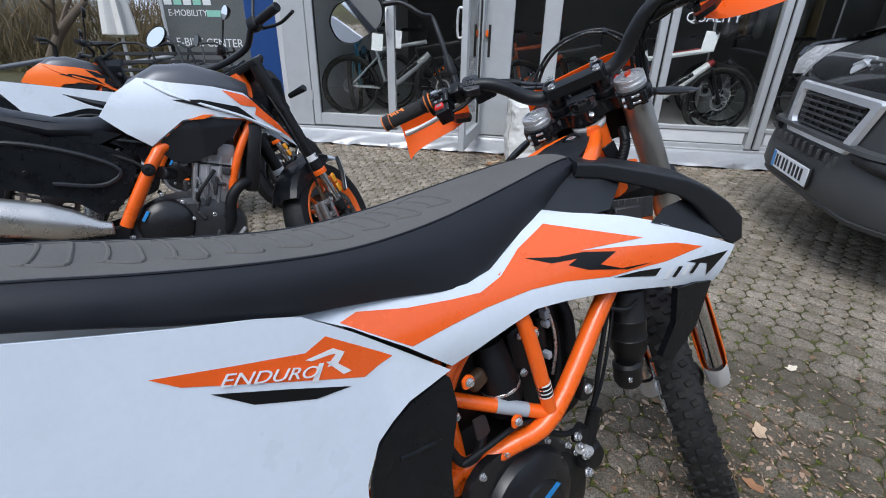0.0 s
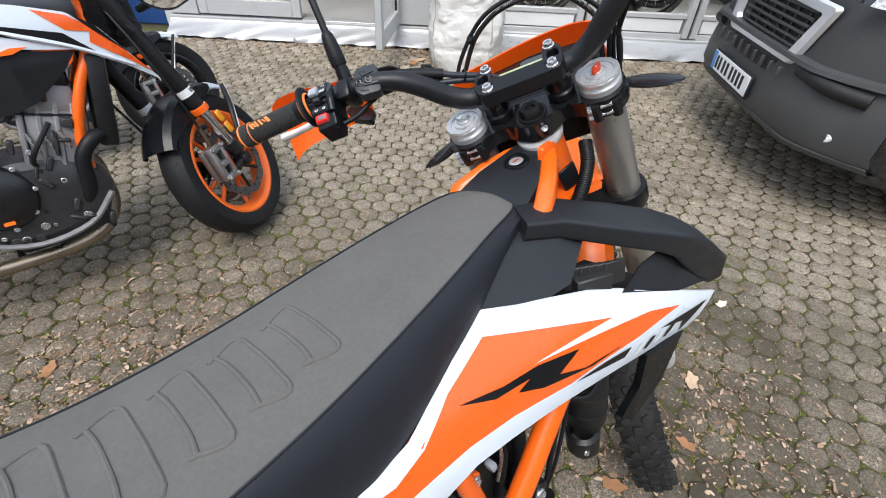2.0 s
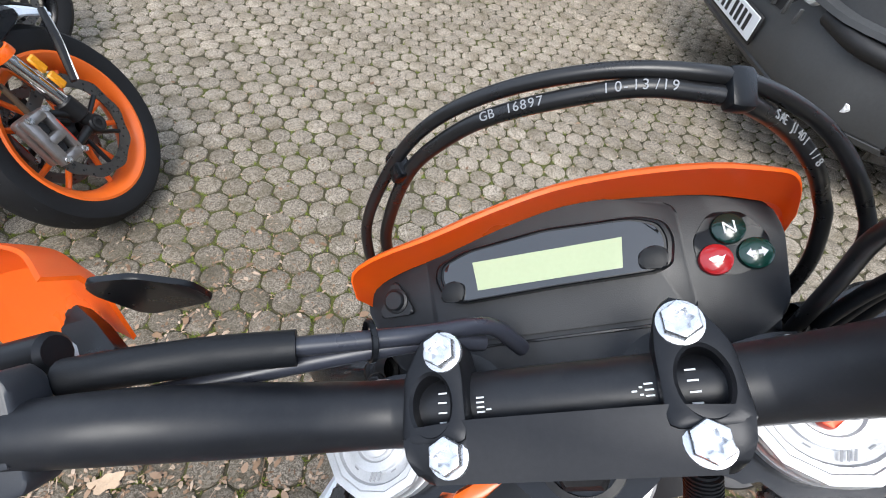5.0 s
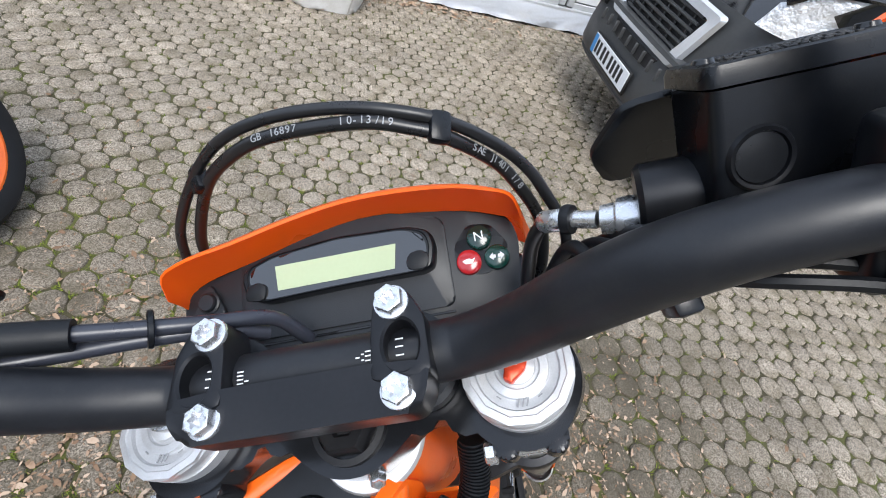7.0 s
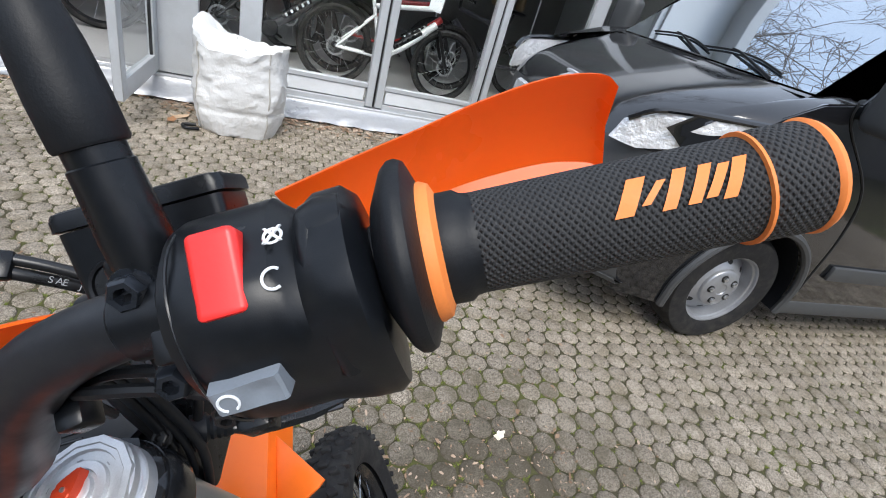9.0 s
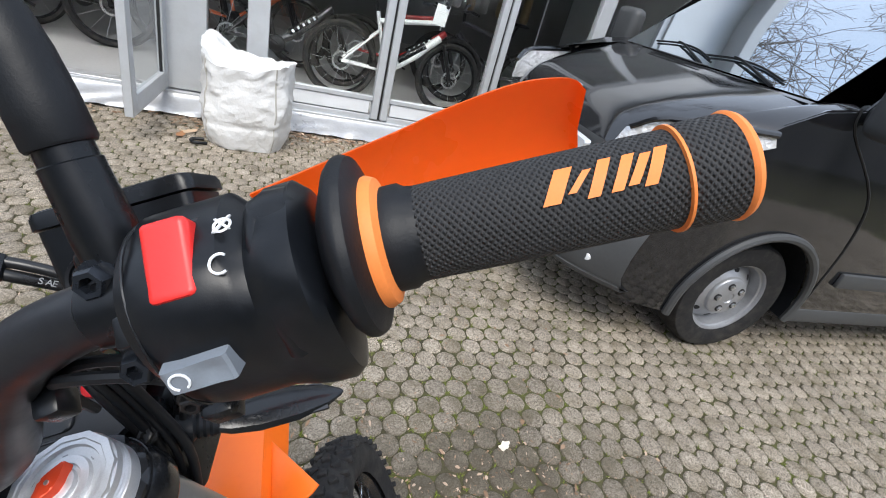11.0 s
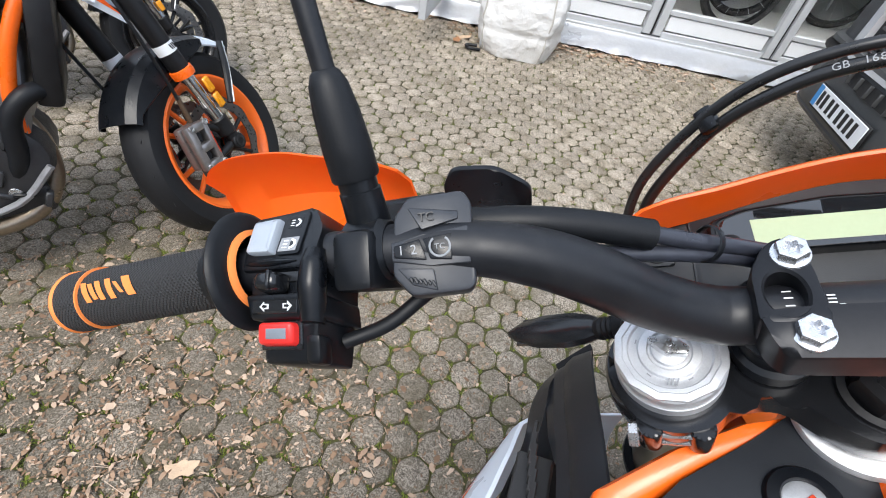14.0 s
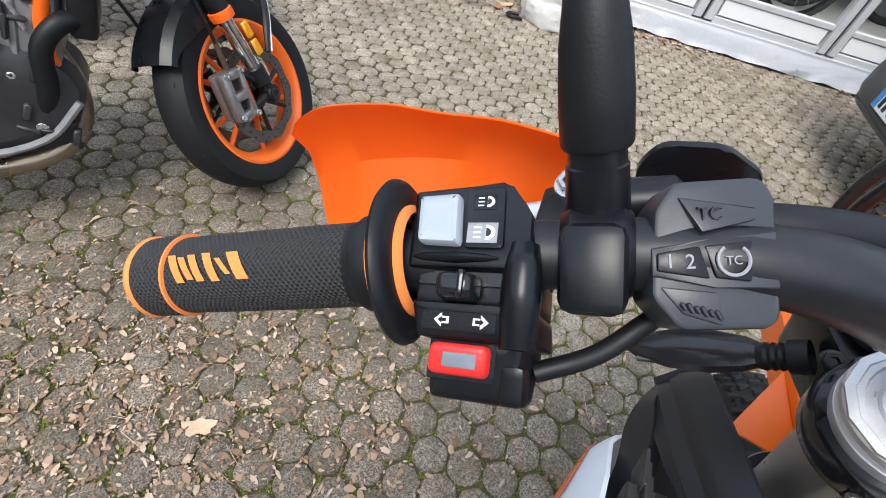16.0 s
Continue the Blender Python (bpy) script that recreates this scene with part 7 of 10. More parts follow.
M_decalblack = mat("black_decal", (0.006, 0.006, 0.007), 0.35, spec=0.3, var=0.15, scale=20)
for s in (-1, 1):
    sx_ = shroud_x if s > 0 else shroud_left
    sh = B_("tank_shroud", skin(white_out, sx_, 0.004, sign=s), M_white, "white tank shroud with orange and black decals", angle=50)
    B_("orange_decal", skin(orange_out, sx_, 0.0, 0.0008, sign=s), M_decal, "orange shroud decal", sh)
    B_("black_decal", skin(zig_out, sx_, 0.0, 0.0014, sign=s), M_decalblack, "black zigzag decal", sh)
    B_("black_decal", skin(wedge_out, sx_, 0.0, 0.0012, sign=s), M_decalblack, parent=sh)
    B_("black_decal", skin(wedge2_out, sx_, 0.0, 0.0012, sign=s), M_decalblack, parent=sh)
    for k in range(4):
        y0 = -0.045 + k * 0.022
        B_("maker_mark", skin([(y0, -0.314 - k * 0.002), (y0 + 0.010, -0.317 - k * 0.002), (y0 + 0.024, -0.300 - k * 0.001), (y0 + 0.014, -0.298 - k * 0.001)], sx_, 0.0, 0.0018, sign=s), M_print if k % 2 == 0 else M_decalblack, parent=sh)
    side_out = [(-0.903, -0.108), (-0.840, -0.128), (-0.781, -0.146), (-0.709, -0.166), (-0.662, -0.182), (-0.605, -0.224), (-0.478, -0.328), (-0.55, -0.342), (-0.605, -0.370), (-0.632, -0.41), (-0.642, -0.47), (-0.638, -0.56), (-0.70, -0.60), (-0.95, -0.52), (-1.15, -0.30), (-1.20, -0.10), (-1.05, -0.075)]
    pn = B_("side_panel", skin(side_out, side_x, 0.004, sign=s, grain=0.03), M_white, "white side panel", angle=50)
    B_("orange_decal", skin([(-0.8096, -0.180), (-0.740, -0.2005), (-0.6683, -0.2205), (-0.6412, -0.2126), (-0.5602, -0.2726), (-0.604, -0.2812), (-0.69, -0.243), (-0.7881, -0.1982)], side_x, 0.0, 0.0008, sign=s), M_decal, "orange side decal with white lettering", pn)
    B_("black_decal", skin([(-0.7672, -0.2162), (-0.695, -0.2490), (-0.6235, -0.2829), (-0.6686, -0.2750), (-0.7323, -0.2463)], side_x, 0.0, 0.0009, sign=s), M_decalblack, parent=pn)
    heel = B_("heel_guard", skin(rounded([(-0.482, -0.332), (-0.55, -0.346), (-0.602, -0.374), (-0.627, -0.414), (-0.637, -0.47), (-0.632, -0.56), (-0.58, -0.62), (-0.52, -0.60), (-0.508, -0.46), (-0.478, -0.385)], 0.01), side_x, 0.006, 0.001, sign=s), M_black, "black ribbed heel guard")
    for yy, zz in ((-0.555, -0.412), (-0.56, -0.50)):
        B_("guard_rib", sweep([(s * (side_x(y, z) + 0.001), y, z) for y, z in ((yy - 0.025, zz + 0.004), (yy, zz), (yy + 0.03, zz - 0.002))], 0.003, 8, 3), M_black, parent=heel)
    # black tank spoiler: hollow arm from the seat's nose out to the shroud's tip
    arm = [((0.060, -0.118, -0.106), 0.022, 0.014), ((0.084, -0.07, -0.113), 0.027, 0.015), ((0.130, -0.02, -0.132), 0.030, 0.016), ((0.170, 0.034, -0.156), 0.031, 0.017), ((0.184, 0.072, -0.180), 0.029, 0.020), ((0.198, 0.112, -0.217), 0.026, 0.026), ((0.210, 0.148, -0.255), 0.018, 0.028), ((0.2185, 0.172, -0.292), 0.008, 0.012)]
    sec = []
    for i, (c_, wv, hv) in enumerate(arm):
        q0, q1 = Vector(arm[max(i - 1, 0)][0]), Vector(arm[min(i + 1, len(arm) - 1)][0])
        t = (q1 - q0).normalized()
        sd = t.cross(Vector((0.25, 0, 1))).normalized()
        upv = sd.cross(t)
        sec.append([tuple(mir(Vector(c_) + sd * wv * math.copysign(abs(math.cos(a)) ** 0.28, math.cos(a)) + upv * hv * math.copysign(abs(math.sin(a)) ** 0.28, math.sin(a)), s)) for a in [2 * math.pi * (k + 0.5) / 24 for k in range(24)]])
    def panel(pts, th=0.004):
        P = [mir(Vector(p), s) for p in pts]
        n_ = (P[1] - P[0]).cross(P[2] - P[0]).normalized() * th
        vs = [tuple(p) for p in P] + [tuple(p - n_) for p in P]
        n = len(P)
        return mesh_of(vs, [tuple(range(n)), tuple(range(2 * n - 1, n - 1, -1))] + [(i, (i + 1) % n, n + (i + 1) % n, n + i) for i in range(n)])
    if s > 0:
        arm_ob = B_("tank_spoiler", loft([[p for p in ring] for ring in sec]), M_tank, "dark grey hollow tank spoiler", angle=32)
        B_("spoiler_cheek", panel([(0.058, -0.108, -0.108), (0.080, -0.235, -0.157), (0.118, -0.165, -0.180), (0.128, -0.105, -0.180), (0.118, -0.062, -0.145), (0.104, -0.042, -0.122)]), M_tank, parent=arm_ob)
        B_("spoiler_nose", panel([(0.168, -0.045, -0.214), (0.168, 0.000, -0.196), (0.180, 0.06, -0.188), (0.208, 0.130, -0.240), (0.218, 0.165, -0.292), (0.205, 0.055, -0.256)]), M_tank, parent=arm_ob)
    else:
        # an open loop: a broad sloping band, a leg down to the shroud and the throat between them
        inner = spline([(0.176, 0.066, -0.158), (0.165, 0.044, -0.141), (0.131, -0.004, -0.124), (0.099, -0.045, -0.114), (0.068, -0.088, -0.106), (0.055, -0.120, -0.104)], 4)
        crease = spline([(0.200, 0.052, -0.197), (0.190, 0.030, -0.181), (0.157, -0.017, -0.165), (0.122, -0.062, -0.148), (0.092, -0.105, -0.138), (0.074, -0.135, -0.130)], 4)
        rings = []
        for i_, o_ in zip(inner, crease):
            i_, o_ = Vector(i_), Vector(o_)
            mid = (i_ + o_) / 2 + Vector((0.002, 0, 0.003))
            drop = Vector((-0.004, 0, -0.007))
            rings.append([tuple(mir(p, s)) for p in (i_ + Vector((0, 0, -0.022)), i_ + Vector((0, 0, -0.002)), i_ + (o_ - i_) * 0.06, mid, o_ - (o_ - i_) * 0.30 + Vector((0.0008, 0, 0.0012)), o_ - (o_ - i_) * 0.27, o_, o_ + drop, mid + drop, i_ + Vector((0.005, 0, -0.022)))])
        arm_ob = B_("tank_spoiler", loft(rings), M_tank, "dark grey hollow tank spoiler", angle=25)
        outer = spline([(0.200, 0.052, -0.197), (0.199, 0.024, -0.199), (0.194, 0.004, -0.212), (0.180, -0.020, -0.228), (0.168, -0.058, -0.246), (0.150, -0.110, -0.255)], 4)
        hole = spline([(0.192, 0.040, -0.186), (0.186, 0.018, -0.180), (0.172, -0.006, -0.181), (0.163, -0.026, -0.200), (0.153, -0.058, -0.222), (0.135, -0.110, -0.240)], 4)
        B_("spoiler_skirt", panel([(0.190, 0.030, -0.182), (0.170, -0.007, -0.182), (0.148, -0.035, -0.169), (0.123, -0.062, -0.151), (0.122, -0.062, -0.148), (0.157, -0.017, -0.165)], 0.003), M_tank, parent=arm_ob)
        B_("spoiler_leg", loft([[tuple(mir(Vector(p), s)) for p in (o_, h_, (h_[0] - 0.012, h_[1] + 0.004, h_[2] - 0.014), (o_[0] - 0.010, o_[1] + 0.004, o_[2] - 0.012))] for o_, h_ in zip(outer, hole)]), M_tank, parent=arm_ob, angle=25)
        B_("spoiler_nose", panel([(0.176, 0.066, -0.158), (0.200, 0.052, -0.197), (0.203, 0.075, -0.225), (0.205, 0.105, -0.262), (0.185, 0.105, -0.235)], 0.006), M_tank, parent=arm_ob)
    B_("radiator_cover", panel([(0.085, -0.10, -0.200), (0.085, 0.0, -0.225), (0.165, 0.045, -0.255), (0.168, -0.05, -0.235), (0.125, -0.13, -0.205)], 0.01), M_engineblack, "black radiator cover under the spoiler")
    reg = B_("regulator", rbox(0.03, 0.05, 0.032, 0.002, 1, pose(s * 0.135, -0.070, -0.196, 0, 0, -s * 30)), M_fin, "finned black regulator")
    for k in range(6):
        B_("regulator_fin", rbox(0.004, 0.030, 0.036, 0.001, 1, pose(s * (0.122 + 0.0068 * k), -0.086 + 0.0085 * k, -0.186, 0, 0, -s * 30)), M_fin, parent=reg)
    # wing ahead of the canister, canister, frame tubes
    wing = [(0.196, 0.045, -0.345), (0.200, 0.095, -0.355), (0.190, 0.060, -0.44), (0.172, 0.005, -0.50), (0.160, -0.010, -0.49), (0.176, 0.010, -0.42), (0.184, 0.0, -0.345)]
    B_("shroud_wing", panel(wing, 0.012), M_black, "black lower shroud wing")
    def tubes(name, pts, r, material, label=""):
        return B_(name, sweep([tuple(mir(wb(*p), s)) for p in pts], r, 14, 4), material, label)
    tubes("frame_tube", [(0.372, 0.800, 0.850), (0.35, 0.773, 0.815), (0.265, 0.673, 0.678), (0.190, 0.640, 0.640), (0.107, 0.62, 0.602)], 0.0165, M_orangepaint, "orange trellis frame tube")
    tubes("frame_tube", [(0.150, 0.690, 0.935), (0.201, 0.684, 0.854), (0.258, 0.672, 0.69)], 0.0125, M_orangepaint, "orange trellis frame tube")
    tubes("frame_tube", [(0.082, 0.655, 0.728), (0.17, 0.664, 0.703), (0.262, 0.673, 0.680)], 0.0120, M_orangepaint, "orange trellis frame tube")
    tubes("frame_tube", [(0.06, 0.655, 0.80), (0.082, 0.650, 0.71), (0.107, 0.62, 0.602), (0.10, 0.60, 0.50)], 0.0150, M_orangepaint, "orange trellis frame tube")
    tubes("frame_tube", [(0.150, 0.690, 0.89), (0.10, 0.655, 0.80), (0.082, 0.655, 0.728)], 0.011, M_orangepaint, "orange trellis frame tube")
    B_("frame_label", lathe([(0.0123, 0), (0.0124, 0.001), (0.0124, 0.055), (0.0123, 0.056)], 16, along(mir(wb(0.165, 0.6635, 0.7045), s), mir(wb(0.235, 0.670, 0.687), s))), M_greyplast, "silver type label")
    can = B_("canister", lathe([(0, 0.01), (0.030, 0.0), (0.034, -0.006), (0.034, -0.06), (0.0355, -0.062), (0.034, -0.064), (0.034, -0.10), (0.0355, -0.102), (0.034, -0.104), (0.034, -0.13), (0.028, -0.14), (0.026, -0.165), (0.018, -0.19), (0, -0.195)], 28, along((s * 0.130, -0.062, -0.335), (s * 0.130, -0.066, -0.2))), M_engineblack, "black canister")
# lettering on the right side decal
tx = Vector((side_x(-0.6652, -0.2487) - side_x(-0.7592, -0.2117), 0.094, -0.037)).normalized()
tn = Vector((1, 0.17, 0.10)).normalized()
tn = (tn - tx * tn.dot(tx)).normalized()
deco = words("decal_text", "ENDURO", 0.0225, M_print, bike, MB @ frame_of(Vector((side_x(-0.7095, -0.2265) + 0.0030, -0.7095, -0.2265)), tx, tn.cross(tx), tn) @ Matrix.Diagonal((1.12, 0.80, 1, 1)), "white lettering on the side decal", depth=0.0004, shear=0.3)
for k_, pts_ in enumerate(([(-0.6706, -0.2275), (-0.636, -0.2290), (-0.6225, -0.2395), (-0.6330, -0.2480), (-0.6480, -0.2470), (-0.6400, -0.2405), (-0.6340, -0.2370), (-0.6420, -0.2345), (-0.6640, -0.2320)], [(-0.6480, -0.2400), (-0.6380, -0.2440), (-0.6190, -0.2650), (-0.6300, -0.2640)], [(-0.6560, -0.2380), (-0.6500, -0.2400), (-0.6620, -0.2570), (-0.6690, -0.2540)])):
    B_("decal_flash", skin(pts_, side_x, 0.0, 0.0016), M_print, "white flash beside the lettering")
# airbox and engine
B_("airbox", rbox(0.11, 0.44, 0.30, 0.03, 2, pose(0, -0.34, -0.36)), M_engineblack, "black airbox behind the frame tubes")
B_("cylinder", rbox(0.16, 0.15, 0.26, 0.02, 2, pose(0, -0.23, -0.46, 12, 0, 0)), M_engineblack, "black single-cylinder engine")
B_("crankcase", loft([[(x, -0.36 + 0.19 * math.cos(a) * k, -0.70 + 0.135 * math.sin(a) * k) for a in [2 * math.pi * i / 24 for i in range(24)]] for x, k in ((-0.13, 0.7), (-0.12, 0.92), (-0.09, 1.0), (0.09, 1.0), (0.115, 0.92), (0.125, 0.7))]), M_engineblack, "black crankcase")
ec = B_("clutch_cover", lathe([(0, 0.026), (0.050, 0.026), (0.056, 0.0225), (0.060, 0.0255), (0.080, 0.020), (0.098, 0.010), (0.106, -0.004), (0.110, -0.03)], 48, pose(0.118, -0.344, -0.655, 0, 90, 0)), M_coverblack, "round black clutch cover", angle=28)
for y0, y1, z0, z1 in ((-0.336, -0.292, -0.630, -0.622),):
    B_("cover_sticker", skin([(y0, z0), (y0 + 0.008, z0 - 0.010), (y1, z1 - 0.004), (y1 - 0.010, z1 + 0.006)], lambda y, z: 0.1445, 0.0006, 0.0006), M_blue, "blue maker's sticker", ec)
B_("case_cover", plate(rounded([(-0.47, -0.555), (-0.435, -0.525), (-0.36, -0.520), (-0.28, -0.545), (-0.225, -0.60), (-0.215, -0.68), (-0.26, -0.76), (-0.42, -0.78), (-0.48, -0.70)], 0.03), 0.016, frame_of(Vector((0.098, 0, 0)), (0, 1, 0), (0, 0, 1), (1, 0, 0)), 0.005), M_coverblack, "black engine side cover")
for y0, z0 in ((-0.4373, -0.5399), (-0.385, -0.527), (-0.288, -0.556), (-0.2345, -0.5971), (-0.2132, -0.6259), (-0.4600, -0.60)):
    B_("cover_bolt", bolt((0.114, y0, z0), (1, 0, 0), 0.0052, 0.006), M_bolt, parent=ec)
B_("water_pump", join(lathe([(0, 0.03), (0.022, 0.028), (0.030, 0.015), (0.034, 0)], 20, pose(0.110, -0.180, -0.645, 0, 90, 0)), rod((0.125, -0.19, -0.61), (0.13, -0.17, -0.545), 0.013), lathe([(0, 0.02), (0.016, 0.018), (0.02, 0)], 16, pose(0.115, -0.205, -0.585, 0, 90, 0))), M_engineblack, "black water pump")
for y0, z0, r0 in ((-0.2345, -0.5671, 0.0065), (-0.2132, -0.6159, 0.0085), (-0.2076, -0.6598, 0.0075), (-0.228, -0.590, 0.005)):
    B_("pump_bolt", bolt((0.136, y0, z0), (1, 0.2, 0.2), r0, 0.008), M_bolt)
B_("pump_union", rod((0.132, -0.224, -0.600), (0.134, -0.196, -0.622), 0.010, 14, bevel=0.002), M_alu, "bright hose union")


def bay(name, pts, r0, material, label=""):
    return B_(name, sweep(pts, r0, 10, 5), material, label)


# hoses, cables and boots behind the frame tubes
bay("intake_boot", [(0.055, -0.355, -0.36), (0.068, -0.350, -0.41), (0.072, -0.340, -0.455), (0.060, -0.335, -0.49)], [0.030, 0.034, 0.033, 0.028], M_rubber, "black rubber intake boot")
B_("boot_clamp", lathe([(0.0340, -0.003), (0.0352, -0.002), (0.0352, 0.002), (0.0340, 0.003)], 32, along((0.0705, -0.344, -0.437), (0.0715, -0.342, -0.447))), M_zinc)
B_("rubber_plug", rbox(0.02, 0.034, 0.030, 0.008, 3, pose(0.082, -0.402, -0.396, 20, 0, 0)), M_brownrubber, "brown rubber plug")
bay("bay_hose", [(0.085, -0.470, -0.392), (0.105, -0.484, -0.410), (0.106, -0.489, -0.450), (0.105, -0.466, -0.500), (0.098, -0.430, -0.512), (0.080, -0.40, -0.50)], 0.0075, M_rubber, "black breather hose")
bay("bay_hose", [(0.080, -0.195, -0.330), (0.094, -0.192, -0.361), (0.095, -0.188, -0.420), (0.092, -0.185, -0.479), (0.085, -0.200, -0.54)], 0.011, M_rubber, "black coolant hose")
bay("bay_hose", [(0.082, -0.232, -0.33), (0.092, -0.226, -0.38), (0.090, -0.222, -0.45), (0.080, -0.232, -0.52)], 0.008, M_rubber, "black coolant hose")
bay("bay_cable", [(0.125, -0.110, -0.350), (0.128, -0.137, -0.418), (0.126, -0.152, -0.480), (0.124, -0.1601, -0.527), (0.120, -0.185, -0.58)], 0.0045, M_rubber, "black cable")
bay("bay_cable", [(0.128, -0.100, -0.356), (0.133, -0.128, -0.430), (0.131, -0.150, -0.500), (0.122, -0.170, -0.56)], 0.0032, M_rubber, "black cable")
bay("bay_cable", [(0.118, -0.200, -0.575), (0.124, -0.250, -0.560), (0.120, -0.3022, -0.523), (0.110, -0.33, -0.48)], 0.0055, M_rubber, "black cable")
bay("bay_cable", [(0.110, -0.470, -0.500), (0.118, -0.420, -0.490), (0.120, -0.370, -0.485), (0.115, -0.310, -0.500)], 0.0050, M_rubber, "black cable")
bay("bay_cable", [(0.100, -0.262, -0.30), (0.105, -0.245, -0.35), (0.104, -0.238, -0.40), (0.100, -0.246, -0.45)], 0.0030, M_zinc, "braided grey line")
bay("bay_cable", [(0.140, -0.135, -0.352), (0.160, -0.110, -0.358), (0.160, -0.075, -0.352)], 0.0040, M_rubber, "black cable")
for y0, z0, sz in ((-0.2542, -0.3306, 0.018), (-0.2542, -0.350, 0.013), (-0.2540, -0.4086, 0.014)):
    B_("connector", rbox(0.016, sz * 0.8, sz, 0.003, 2, pose(0.098, y0, z0, 12, 0, 0)), M_greyplast, "pale grey plug connector")
B_("sensor_body", join(rod((0.085, -0.254, -0.338), (0.085, -0.253, -0.40), 0.009, 12, bevel=0.002), rbox(0.02, 0.012, 0.03, 0.003, 1, pose(0.09, -0.228, -0.372, 20, 0, 0))), M_engineblack, "black sensor")
for y0, z0, x0 in ((-0.319, -0.3314, 0.136), (-0.4449, -0.3655, 0.122), (-0.3682, -0.4661, 0.135)):
    tab = B_("frame_tab", plate(rounded([(-0.010, -0.010), (0.010, -0.010), (0.010, 0.006), (0.0, 0.011), (-0.010, 0.006)], 0.004), 0.005, frame_of(Vector((x0 - 0.008, y0, z0)), (0, 1, 0), (0, 0, 1), (1, 0, 0)), 0.001), M_orangepaint, "orange welded tab")
    B_("tab_bolt", bolt((x0 - 0.002, y0, z0), (1, 0, 0), 0.0058, 0.005), M_bolt, parent=tab)
B_("silver_bracket", plate(rounded([(-0.016, -0.02), (0.012, -0.024), (0.016, 0.012), (-0.008, 0.022)], 0.005), 0.004, frame_of(Vector((0.088, -0.4115, -0.4737)), (0, 0.95, 0.31), (0, -0.31, 0.95), (1, 0, 0)), 0.001), M_engine, "cast grey bracket")
B_("black_bracket", plate(rounded([(-0.016, -0.022), (0.014, -0.02), (0.018, 0.014), (-0.010, 0.022)], 0.008), 0.012, frame_of(Vector((0.136, -0.2131, -0.4747)), (0, 0.95, -0.31), (0, 0.31, 0.95), (1, 0, 0)), 0.002), M_engineblack, "black engine bracket")
B_("bracket_bolt", bolt((0.148, -0.2131, -0.4747), (1, 0, 0), 0.0075, 0.006), M_bolt)
for y0, z0 in ((-0.298, -0.431), (-0.30, -0.36), (-0.45, -0.44)):
    B_("engine_bolt", bolt((0.080, y0, z0), (1, 0, 0), 0.006, 0.006), M_bolt)
sticker = B_("approval_sticker", lathe([(0.0128, 0), (0.0130, 0.001), (0.0130, 0.026), (0.0128, 0.027)], 16, along(wb(0.2405, 0.6765, 0.745), wb(0.2495, 0.674, 0.716))), M_print, "white approval sticker")
for k in range(3):
    B_("sticker_bar", lathe([(0.0131, 0), (0.0133, 0.0005), (0.0133, 0.0045), (0.0131, 0.005)], 16, along(wb(0.2405, 0.6765, 0.745), wb(0.2495, 0.674, 0.716)) @ pose(0, 0, 0.004 + 0.0075 * k)), M_decalblack, parent=sticker)
spring = [(0.028 * math.cos(a) + 0.02, -0.520 + 0.028 * math.sin(a) - 0.0035 * a * 0.3, -0.44 - 0.0070 * a) for a in [k * math.pi / 6 for k in range(0, 120)]]
B_("shock_spring", sweep(spring, 0.0055, 8, 1), M_alu, "pale shock absorber spring")
B_("shock_body", rod((0.02, -0.500, -0.40), (0.02, -0.59, -0.86), 0.018, 14), M_engineblack, "shock absorber")
for s in (-1, 1):
    B_("frame_tube", sweep([(s * 0.068, -0.442, -0.551), (s * 0.085, -0.500, -0.545), (s * 0.098, -0.570, -0.500), (s * 0.10, -0.64, -0.46)], 0.0135, 12, 4), M_orangepaint, "orange trellis frame tube")
    B_("frame_tube", sweep([(s * 0.085, -0.425, -0.318), (s * 0.092, -0.465, -0.362), (s * 0.092, -0.500, -0.410)], 0.008, 12, 4), M_orangepaint, "thin orange frame tube")
    B_("solenoid", join(lathe([(0, 0.018), (0.022, 0.016), (0.027, 0.006), (0.027, -0.03), (0.02, -0.035)], 22, along((s * 0.135, -0.070, -0.520), (s * 0.135, -0.062, -0.60))), rod((s * 0.12, -0.085, -0.50), (s * 0.15, -0.085, -0.51), 0.010, 12, bevel=0.002)), M_engineblack, "black valve below the canister")
    B_("valve_bolt", bolt((s * 0.152, -0.089, -0.5125), (s, 0, 0), 0.005, 0.004), M_bolt)
# tail, rear wheel and stand: the rest of the machine
B_("rear_mudguard", loft([[(x * w, y, z + 0.02 * (1 - x * x)) for x in (-1, -0.5, 0, 0.5, 1)] + [(x * w, y, z - 0.006 + 0.02 * (1 - x * x)) for x in (1, 0.5, 0, -0.5, -1)] for y, z, w in ((-1.0, -0.12, 0.10), (-1.2, -0.10, 0.095), (-1.45, -0.09, 0.08), (-1.65, -0.14, 0.05))]), M_white, "white rear mudguard")
RW = frame_of(Vector((0.0, -1.03, -0.84)), (0, 1, 0), (0, 0, 1), (1, 0, 0))
rw = B_("rear_wheel", moved(lathe([(0.215, -0.03), (0.235, -0.032), (0.225, -0.01), (0.225, 0.01), (0.235, 0.032), (0.215, 0.03), (0.21, 0), (0.215, -0.03)], 48), RW), M_blackgloss, "black spoked rear wheel")
B_("rear_tyre", moved(tyre_mesh(0.325, 0.095, 0.135, 60), RW), M_tyre, "knobbly rear tyre", rw)
